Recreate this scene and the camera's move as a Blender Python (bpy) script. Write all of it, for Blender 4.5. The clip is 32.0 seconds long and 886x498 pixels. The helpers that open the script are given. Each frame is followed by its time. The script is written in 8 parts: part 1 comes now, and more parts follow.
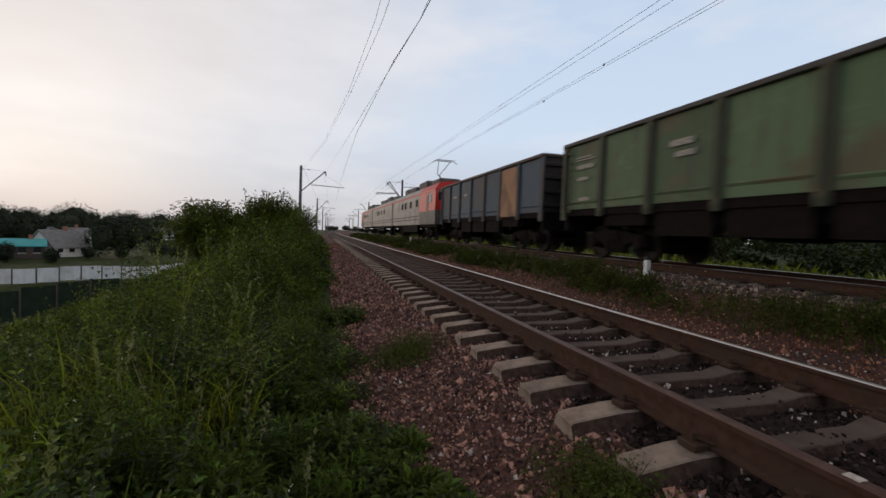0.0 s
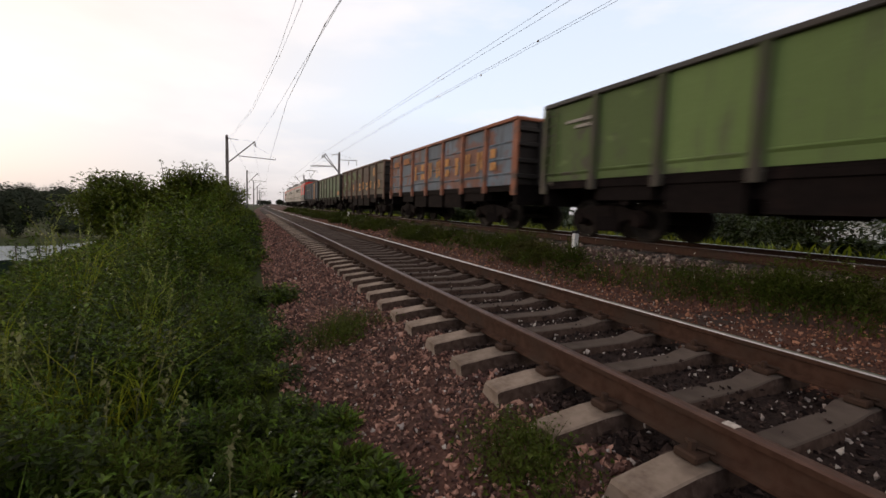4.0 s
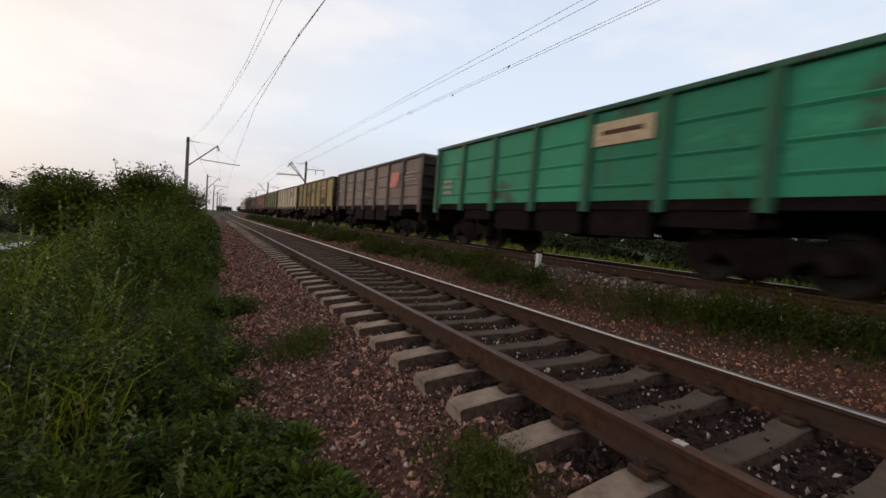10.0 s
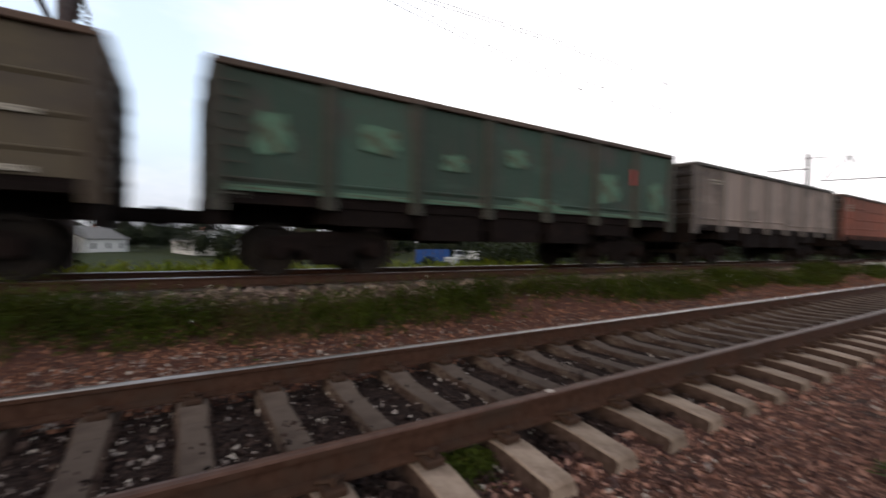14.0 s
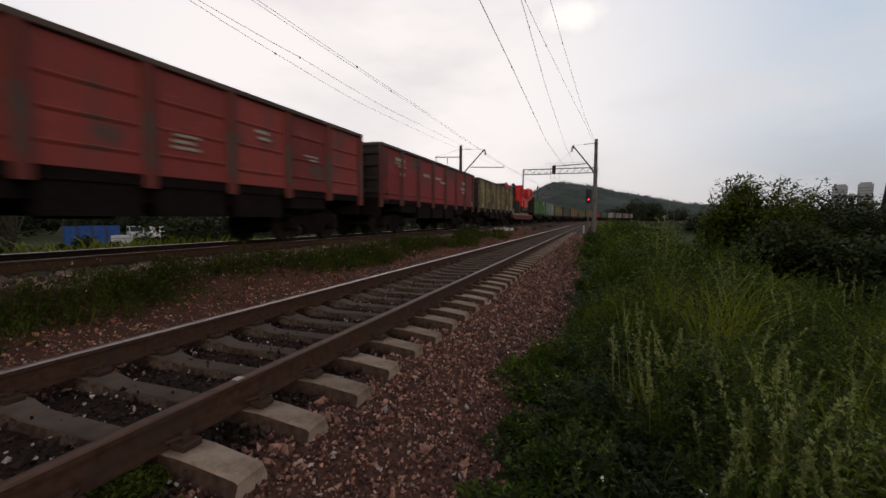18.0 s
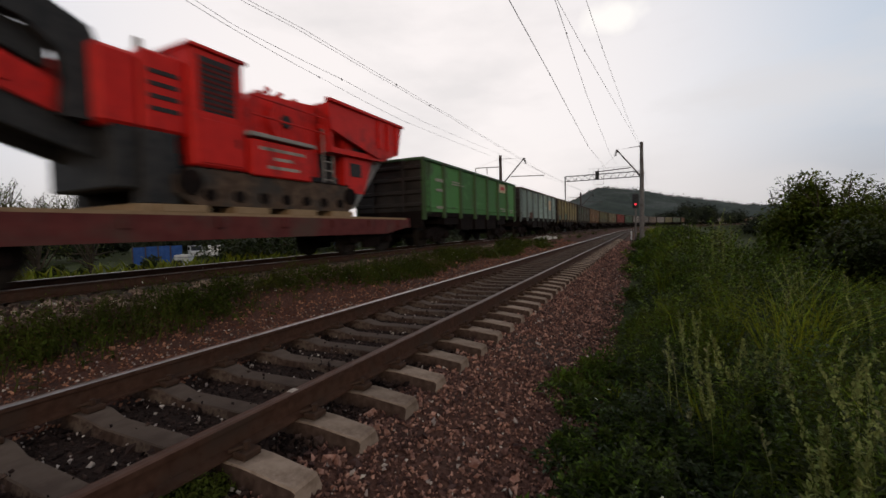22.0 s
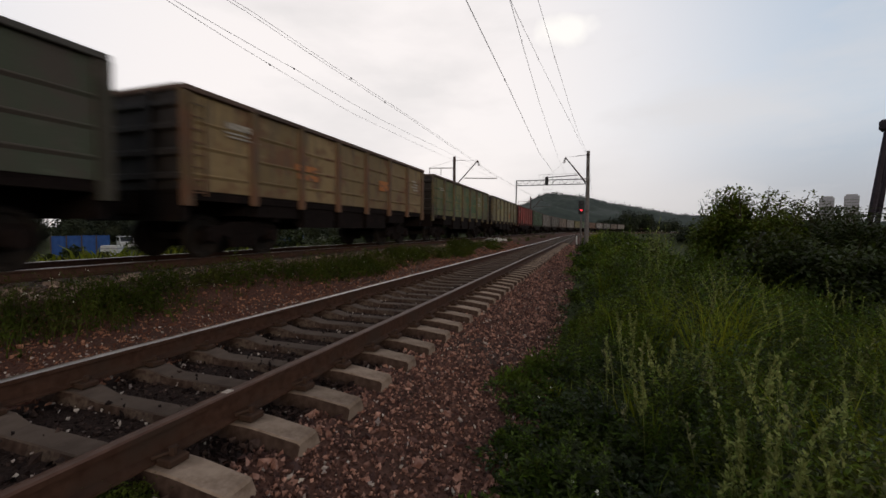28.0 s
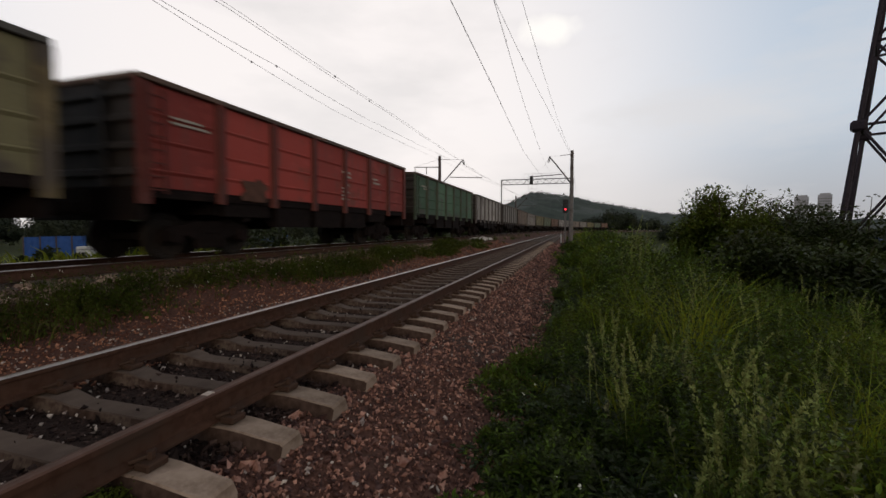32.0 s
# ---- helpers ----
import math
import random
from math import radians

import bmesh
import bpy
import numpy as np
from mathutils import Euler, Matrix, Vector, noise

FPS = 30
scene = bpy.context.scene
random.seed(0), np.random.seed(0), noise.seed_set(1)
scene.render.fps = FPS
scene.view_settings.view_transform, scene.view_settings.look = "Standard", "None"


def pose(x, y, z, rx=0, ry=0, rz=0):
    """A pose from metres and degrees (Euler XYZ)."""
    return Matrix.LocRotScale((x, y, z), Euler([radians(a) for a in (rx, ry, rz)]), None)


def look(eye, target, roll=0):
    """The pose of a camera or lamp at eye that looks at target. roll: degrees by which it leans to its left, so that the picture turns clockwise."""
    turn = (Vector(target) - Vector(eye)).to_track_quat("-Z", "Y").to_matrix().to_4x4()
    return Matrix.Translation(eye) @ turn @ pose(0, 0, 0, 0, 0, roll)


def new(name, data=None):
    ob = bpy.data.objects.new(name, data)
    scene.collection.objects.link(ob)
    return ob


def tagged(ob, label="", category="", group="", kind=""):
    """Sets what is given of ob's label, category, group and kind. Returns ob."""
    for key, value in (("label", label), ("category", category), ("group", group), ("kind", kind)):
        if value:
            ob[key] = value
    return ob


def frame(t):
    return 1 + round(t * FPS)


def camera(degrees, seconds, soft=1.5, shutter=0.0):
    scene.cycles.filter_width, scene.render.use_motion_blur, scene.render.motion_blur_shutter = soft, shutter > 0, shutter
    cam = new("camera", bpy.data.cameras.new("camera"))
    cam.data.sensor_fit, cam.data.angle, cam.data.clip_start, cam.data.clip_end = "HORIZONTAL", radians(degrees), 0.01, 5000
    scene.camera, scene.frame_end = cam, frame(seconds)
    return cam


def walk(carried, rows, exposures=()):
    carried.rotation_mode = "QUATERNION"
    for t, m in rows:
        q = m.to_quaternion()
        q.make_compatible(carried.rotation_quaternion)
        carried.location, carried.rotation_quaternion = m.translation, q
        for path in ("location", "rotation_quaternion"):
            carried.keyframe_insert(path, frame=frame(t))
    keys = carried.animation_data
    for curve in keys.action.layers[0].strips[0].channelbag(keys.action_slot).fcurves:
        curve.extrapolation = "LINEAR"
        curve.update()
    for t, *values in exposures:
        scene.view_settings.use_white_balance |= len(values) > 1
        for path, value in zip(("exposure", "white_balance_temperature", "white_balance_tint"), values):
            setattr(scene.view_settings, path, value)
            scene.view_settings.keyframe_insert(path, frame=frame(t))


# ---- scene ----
cam = camera(93.0, 32.0, soft=1.55, shutter=0.6)
PATH = [
    (0, pose(-0.083, 0.241, 0.916, 87.86, -2.16, -16.40)),
    (0.5, pose(-0.083, 0.238, 0.928, 87.93, -2.17, -16.81)),
    (1, pose(-0.065, 0.242, 0.939, 87.88, -2.44, -17.77)),
    (1.5, pose(-0.051, 0.227, 0.945, 88.20, -3.31, -21.57)),
    (2, pose(-0.038, 0.210, 0.949, 88.11, -4.28, -25.06)),
    (2.5, pose(-0.032, 0.214, 0.951, 85.63, -3.16, -28.05)),
    (3, pose(-0.020, 0.222, 0.945, 85.87, -2.35, -25.33)),
    (3.5, pose(-0.010, 0.225, 0.943, 84.66, -2.27, -24.55)),
    (5.5, pose(-0.012, 0.223, 0.936, 84.70, -0.82, -24.39)),
    (6, pose(-0.025, 0.221, 0.945, 84.67, -1.18, -24.16)),
    (6.5, pose(-0.041, 0.232, 0.946, 84.74, -0.87, -23.75)),
    (7, pose(-0.049, 0.236, 0.945, 84.74, -1.28, -23.39)),
    (7.5, pose(-0.044, 0.228, 0.945, 85.20, -1.67, -24.09)),
    (8, pose(-0.036, 0.216, 0.944, 85.99, -2.19, -24.21)),
    (8.5, pose(-0.035, 0.207, 0.949, 86.21, -2.32, -23.90)),
    (9, pose(-0.041, 0.213, 0.953, 86.44, -2.38, -23.30)),
    (9.5, pose(-0.049, 0.209, 0.958, 86.86, -4.44, -26.99)),
    (10, pose(-0.048, 0.204, 0.955, 86.98, -4.54, -29.05)),
    (10.5, pose(-0.044, 0.208, 0.957, 86.94, -4.82, -29.87)),
    (11, pose(-0.044, 0.196, 0.951, 86.98, -3.67, -26.91)),
    (11.5, pose(-0.059, 0.191, 0.957, 86.65, -2.79, -25.10)),
    (12, pose(-0.055, 0.182, 0.964, 86.92, -2.43, -27.05)),
    (12.5, pose(-0.035, 0.160, 0.965, 89.23, -3.37, -35.42)),
    (12.8, pose(-0.030, 0.120, 0.975, 91.24, -3.14, -50.67)),
    (13, pose(-0.030, 0.080, 0.985, 92.52, -3.84, -64.60)),
    (13.4, pose(-0.030, 0.010, 0.995, 91.66, -1.43, -95.03)),
    (13.8, pose(-0.050, -0.070, 1.010, 89.90, -1.20, -115.20)),
    (14.2, pose(-0.080, -0.140, 1.025, 88.41, -0.76, -127.73)),
    (14.5, pose(-0.100, -0.170, 1.030, 87.89, -0.92, -136.18)),
    (15, pose(-0.120, -0.200, 1.035, 87.36, -1.01, -145.57)),
    (15.5, pose(-0.130, -0.215, 1.040, 86.44, -0.39, -151.03)),
    (17.5, pose(-0.154, -0.230, 1.043, 85.73, -0.42, -160.04)),
    (18, pose(-0.144, -0.235, 1.043, 85.84, -0.32, -160.18)),
    (18.5, pose(-0.143, -0.234, 1.044, 85.86, -0.21, -160.15)),
    (19, pose(-0.151, -0.229, 1.042, 85.92, -0.20, -159.54)),
    (19.5, pose(-0.156, -0.228, 1.042, 85.83, 0.06, -159.03)),
    (20, pose(-0.151, -0.221, 1.048, 86.17, 0.22, -158.38)),
    (20.5, pose(-0.144, -0.214, 1.050, 86.88, 0.40, -156.83)),
    (21, pose(-0.142, -0.208, 1.054, 87.02, 0.73, -155.27)),
    (21.5, pose(-0.141, -0.209, 1.055, 87.57, 0.98, -153.83)),
    (22, pose(-0.140, -0.214, 1.055, 87.40, 1.55, -154.59)),
    (22.5, pose(-0.141, -0.216, 1.052, 87.24, 1.53, -155.30)),
    (23, pose(-0.142, -0.222, 1.052, 86.68, 1.60, -155.74)),
    (23.5, pose(-0.141, -0.226, 1.052, 86.82, 1.53, -156.14)),
    (24, pose(-0.140, -0.227, 1.049, 86.59, 0.99, -156.76)),
    (24.5, pose(-0.140, -0.228, 1.043, 86.72, 0.17, -157.89)),
    (25, pose(-0.141, -0.236, 1.043, 86.83, 0.06, -158.29)),
    (25.5, pose(-0.143, -0.239, 1.045, 86.77, 0.31, -159.10)),
    (27.5, pose(-0.143, -0.240, 1.045, 87.01, -0.31, -160.41)),
    (28, pose(-0.143, -0.243, 1.044, 87.27, -0.43, -161.05)),
    (28.5, pose(-0.146, -0.242, 1.045, 87.58, -0.22, -161.25)),
    (29, pose(-0.149, -0.244, 1.043, 87.57, 0.05, -161.89)),
    (29.5, pose(-0.152, -0.248, 1.043, 87.66, 0.35, -162.11)),
    (30, pose(-0.153, -0.250, 1.041, 87.82, 0.21, -162.44)),
    (30.5, pose(-0.152, -0.249, 1.043, 87.59, -0.10, -163.03)),
    (31, pose(-0.159, -0.249, 1.041, 87.70, 0.13, -163.00)),
    (31.5, pose(-0.159, -0.250, 1.041, 87.48, 0.04, -163.14)),
    (32, pose(-0.156, -0.248, 1.038, 87.18, -0.22, -162.98)),
]
walk(cam, PATH, [(0.0, -0.46, 6500, 10), (2.0, -0.36, 6750, 11), (3.0, -0.16, 6900, 12), (6.0, -0.08, 7150, 14), (9.0, -0.25, 6900, 11), (12.0, -0.18, 7000, 11), (13.0, -0.24, 6700, 10), (14.0, 0.05, 6500, 9), (15.0, -0.60, 6600, 10), (19.0, -0.70, 6750, 10), (32.0, -0.70, 6750, 9)])

# ---------------- world and light ----------------
SUN_AZ, SUN_EL = -28.0, 9.0          # degrees: from +y towards +x, above the horizon
world = bpy.data.worlds.new("dusk_sky")
scene.world = world
world.use_nodes = True


def build_sky():
    nt = world.node_tree
    nt.nodes.clear()
    N = nt.nodes.new
    out, bg = N("ShaderNodeOutputWorld"), N("ShaderNodeBackground")
    sky = N("ShaderNodeTexSky")
    sky.sky_type, sky.sun_disc = "NISHITA", False
    sky.sun_elevation, sky.sun_rotation = radians(SUN_EL), radians(SUN_AZ)
    sky.air_density, sky.dust_density, sky.ozone_density = 1.0, 3.0, 1.5
    co = N("ShaderNodeTexCoord")
    # haze: pale and warm low down towards the sunset, cool and pale higher up
    sep = N("ShaderNodeSeparateXYZ")
    nt.links.new(co.outputs["Generated"], sep.inputs[0])
    up = N("ShaderNodeValToRGB")
    up.color_ramp.elements[0].position, up.color_ramp.elements[0].color = 0.0, (0.66, 0.65, 0.69, 1)
    up.color_ramp.elements[1].position, up.color_ramp.elements[1].color = 0.8, (0.11, 0.14, 0.19, 1)
    mid = up.color_ramp.elements.new(0.22)
    mid.color = (0.82, 0.97, 1.17, 1)
    high = up.color_ramp.elements.new(0.5)
    high.color = (0.72, 0.87, 1.10, 1)
    nt.links.new(sep.outputs["Z"], up.inputs[0])
    dot = N("ShaderNodeVectorMath")
    dot.operation = "DOT_PRODUCT"
    nt.links.new(co.outputs["Generated"], dot.inputs[0])
    a = radians(SUN_AZ - 12)
    dot.inputs[1].default_value = (math.sin(a) * 0.89, math.cos(a) * 0.89, 0.45)
    glow = N("ShaderNodeMapRange")
    glow.inputs[1].default_value, glow.inputs[2].default_value = 0.45, 1.0
    glow.interpolation_type = "SMOOTHSTEP"
    nt.links.new(dot.outputs["Value"], glow.inputs[0])
    warm = N("ShaderNodeMix")
    warm.data_type = "RGBA"
    warm.inputs["B"].default_value = (1.0, 0.95, 0.945, 1)
    nt.links.new(up.outputs[0], warm.inputs["A"])
    low = N("ShaderNodeMapRange")
    low.inputs[1].default_value, low.inputs[2].default_value, low.inputs[3].default_value = 0.0, 0.26, 0.2
    nt.links.new(sep.outputs["Z"], low.inputs[0])
    lit = N("ShaderNodeMath")
    lit.operation = "MULTIPLY"
    nt.links.new(glow.outputs[0], lit.inputs[0])
    nt.links.new(low.outputs[0], lit.inputs[1])
    nt.links.new(lit.outputs[0], warm.inputs["Factor"])
    # the sky away from the sunset carries a pale veil of cloud
    veil = N("ShaderNodeVectorMath")
    veil.operation = "DOT_PRODUCT"
    nt.links.new(co.outputs["Generated"], veil.inputs[0])
    veil.inputs[1].default_value = (0.50, -0.83, 0.24)
    vr = N("ShaderNodeMapRange")
    vr.interpolation_type = "SMOOTHSTEP"
    vr.inputs[1].default_value, vr.inputs[2].default_value, vr.inputs[4].default_value = 0.55, 0.985, 0.85
    nt.links.new(veil.outputs["Value"], vr.inputs[0])
    vm = N("ShaderNodeMix")
    vm.data_type = "RGBA"
    vm.inputs["B"].default_value = (1.62, 1.52, 1.52, 1)
    nt.links.new(warm.outputs["Result"], vm.inputs["A"])
    nt.links.new(vr.outputs[0], vm.inputs["Factor"])
    # thin drifting cloud
    mp = N("ShaderNodeMapping")
    mp.inputs["Scale"].default_value = (1.0, 1.0, 3.2)
    mp.inputs["Location"].default_value = (0.35, 0.1, 0.0)
    nt.links.new(co.outputs["Generated"], mp.inputs[0])
    no = N("ShaderNodeTexNoise")
    no.inputs["Scale"].default_value, no.inputs["Detail"].default_value = 2.1, 6.0
    no.inputs["Roughness"].default_value = 0.55
    nt.links.new(mp.outputs[0], no.inputs["Vector"])
    cl = N("ShaderNodeMapRange")
    cl.inputs[1].default_value, cl.inputs[2].default_value = 0.47, 0.66
    cl.inputs[4].default_value = 0.55
    nt.links.new(no.outputs[0], cl.inputs[0])
    cloud = N("ShaderNodeMix")
    cloud.data_type = "RGBA"
    cloud.inputs["B"].default_value = (1.12, 1.10, 1.14, 1)
    nt.links.new(vm.outputs["Result"], cloud.inputs["A"])
    nt.links.new(cl.outputs[0], cloud.inputs["Factor"])
    # one small bright cloud
    pd, ps, pl, pa, pr, pm = N("ShaderNodeVectorMath"), N("ShaderNodeVectorMath"), N("ShaderNodeVectorMath"), N("ShaderNodeMath"), N("ShaderNodeMapRange"), N("ShaderNodeMix")
    pd.operation, ps.operation, pl.operation, pa.operation = "SUBTRACT", "MULTIPLY", "LENGTH", "MULTIPLY_ADD"
    nt.links.new(co.outputs["Generated"], pd.inputs[0])
    pd.inputs[1].default_value = (0.054, -0.911, 0.408)
    nt.links.new(pd.outputs[0], ps.inputs[0])
    ps.inputs[1].default_value = (1.0, 1.0, 2.1)
    nt.links.new(ps.outputs[0], pl.inputs[0])
    n5 = N("ShaderNodeTexNoise")
    n5.inputs["Scale"].default_value, n5.inputs["Detail"].default_value = 22.0, 5.0
    nt.links.new(co.outputs["Generated"], n5.inputs["Vector"])
    nt.links.new(n5.outputs[0], pa.inputs[0])
    pa.inputs[1].default_value = 0.06
    nt.links.new(pl.outputs["Value"], pa.inputs[2])
    pr.inputs[1].default_value, pr.inputs[2].default_value, pr.inputs[3].default_value, pr.inputs[4].default_value = 0.062, 0.098, 0.8, 0.0
    nt.links.new(pa.outputs[0], pr.inputs[0])
    pm.data_type = "RGBA"
    pm.inputs["B"].default_value = (1.65, 1.62, 1.6, 1)
    nt.links.new(cloud.outputs["Result"], pm.inputs["A"])
    nt.links.new(pr.outputs[0], pm.inputs["Factor"])
    cloud = pm
    mul = N("ShaderNodeMix")
    mul.data_type, mul.blend_type = "RGBA", "MULTIPLY"
    mul.inputs["Factor"].default_value = 1.0
    mul.inputs["B"].default_value = (SKY_NISHITA, SKY_NISHITA, SKY_NISHITA, 1)
    nt.links.new(sky.outputs[0], mul.inputs["A"])
    add = N("ShaderNodeMix")
    add.data_type, add.blend_type = "RGBA", "ADD"
    add.inputs["Factor"].default_value = 1.0
    nt.links.new(mul.outputs["Result"], add.inputs["A"])
    nt.links.new(cloud.outputs["Result"], add.inputs["B"])
    nt.links.new(add.outputs["Result"], bg.inputs[0])
    bg.inputs[1].default_value = SKY_STRENGTH
    nt.links.new(bg.outputs[0], out.inputs[0])


SKY_NISHITA, SKY_STRENGTH = 0.005, 1.03
build_sky()
sun = new("sun", bpy.data.lights.new("sun", "SUN"))
sun.data.energy, sun.data.angle, sun.data.color = 0.75, radians(12), (1.0, 0.80, 0.62)
_az, _el = radians(SUN_AZ), radians(SUN_EL)
sun.matrix_world = look((0, 0, 50), (-math.sin(_az) * math.cos(_el) * 10, -math.cos(_az) * math.cos(_el) * 10, 50 - math.sin(_el) * 10))


# ---------------- materials ----------------
def material(name, c1, c2, rough=0.8, scale=6.0, metal=0.0, bump=0.25, c3=None, scale2=0.6, amount2=0.5, obj_rand=0.0, island=0.0, translucent=0.0, spec=0.12, coords="Object", bump_dist=0.01):
    """Two colours in a fine grain, a third in broad patches; optional variation per object or per island."""
    m = bpy.data.materials.new(name)
    m.use_nodes = True
    nt = m.node_tree
    N = nt.nodes.new
    bsdf = nt.nodes["Principled BSDF"]
    co = N("ShaderNodeTexCoord")
    src = co.outputs[coords]
    n1 = N("ShaderNodeTexNoise")
    n1.inputs["Scale"].default_value, n1.inputs["Detail"].default_value = scale, 6.0
    nt.links.new(src, n1.inputs["Vector"])
    ramp = N("ShaderNodeMapRange")
    ramp.inputs[1].default_value, ramp.inputs[2].default_value = 0.35, 0.65
    nt.links.new(n1.outputs[0], ramp.inputs[0])
    mix = N("ShaderNodeMix")
    mix.data_type = "RGBA"
    mix.inputs["A"].default_value, mix.inputs["B"].default_value = (*c1, 1), (*c2, 1)
    nt.links.new(ramp.outputs[0], mix.inputs["Factor"])
    col = mix.outputs["Result"]
    if c3:
        n2 = N("ShaderNodeTexNoise")
        n2.inputs["Scale"].default_value, n2.inputs["Detail"].default_value = scale2, 5.0
        n2.inputs["Roughness"].default_value = 0.65
        nt.links.new(src, n2.inputs["Vector"])
        r2 = N("ShaderNodeMapRange")
        r2.inputs[1].default_value, r2.inputs[2].default_value = 0.62 - 0.25 * amount2, 0.74 - 0.2 * amount2
        nt.links.new(n2.outputs[0], r2.inputs[0])
        mx = N("ShaderNodeMix")
        mx.data_type = "RGBA"
        mx.inputs["B"].default_value = (*c3, 1)
        nt.links.new(col, mx.inputs["A"])
        nt.links.new(r2.outputs[0], mx.inputs["Factor"])
        col = mx.outputs["Result"]
    if obj_rand or island:
        hs = N("ShaderNodeHueSaturation")
        if island:
            g = N("ShaderNodeNewGeometry")
            rnd, amt = g.outputs["Random Per Island"], island
        else:
            g = N("ShaderNodeObjectInfo")
            rnd, amt = g.outputs["Random"], obj_rand
        mr = N("ShaderNodeMapRange")
        mr.inputs[3].default_value, mr.inputs[4].default_value = 1 - amt * 0.75, 1 + amt
        if island > 0.8:
            pw = N("ShaderNodeMath")
            pw.operation = "POWER"
            pw.inputs[1].default_value = 2.2
            nt.links.new(rnd, pw.inputs[0])
            rnd2, mr.inputs[4].default_value = pw.outputs[0], 1 + amt * 1.5
        else:
            rnd2 = rnd
        nt.links.new(rnd2, mr.inputs[0])
        nt.links.new(mr.outputs[0], hs.inputs["Value"])
        if island:
            mh = N("ShaderNodeMapRange")
            sh = 0.012 if island > 0.8 else 0.045
            mh.inputs[3].default_value, mh.inputs[4].default_value = 0.5 - sh * amt, 0.5 + sh * 0.8 * amt
            nt.links.new(rnd, mh.inputs[0])
            nt.links.new(mh.outputs[0], hs.inputs["Hue"])
        nt.links.new(col, hs.inputs["Color"])
        col = hs.outputs[0]
    nt.links.new(col, bsdf.inputs["Base Color"])
    bsdf.inputs["Roughness"].default_value = rough
    bsdf.inputs["Metallic"].default_value = metal
    bsdf.inputs["Specular IOR Level"].default_value = spec
    if bump:
        b = N("ShaderNodeBump")
        b.inputs["Strength"].default_value, b.inputs["Distance"].default_value = bump, bump_dist
        nt.links.new(n1.outputs[0], b.inputs["Height"])
        nt.links.new(b.outputs[0], bsdf.inputs["Normal"])
    if translucent:
        tr = N("ShaderNodeBsdfTranslucent")
        ms = N("ShaderNodeMixShader")
        ms.inputs[0].default_value = translucent
        nt.links.new(col, tr.inputs[0])
        nt.links.new(bsdf.outputs[0], ms.inputs[1])
        nt.links.new(tr.outputs[0], ms.inputs[2])
        nt.links.new(ms.outputs[0], nt.nodes["Material Output"].inputs[0])
    return m


def plain(name, c, rough=0.6, metal=0.0, emit=0.0):
    m = bpy.data.materials.new(name)
    m.use_nodes = True
    b = m.node_tree.nodes["Principled BSDF"]
    b.inputs["Base Color"].default_value = (*c, 1)
    b.inputs["Roughness"].default_value, b.inputs["Metallic"].default_value = rough, metal
    if emit:
        b.inputs["Emission Color"].default_value, b.inputs["Emission Strength"].default_value = (*c, 1), emit
    return m


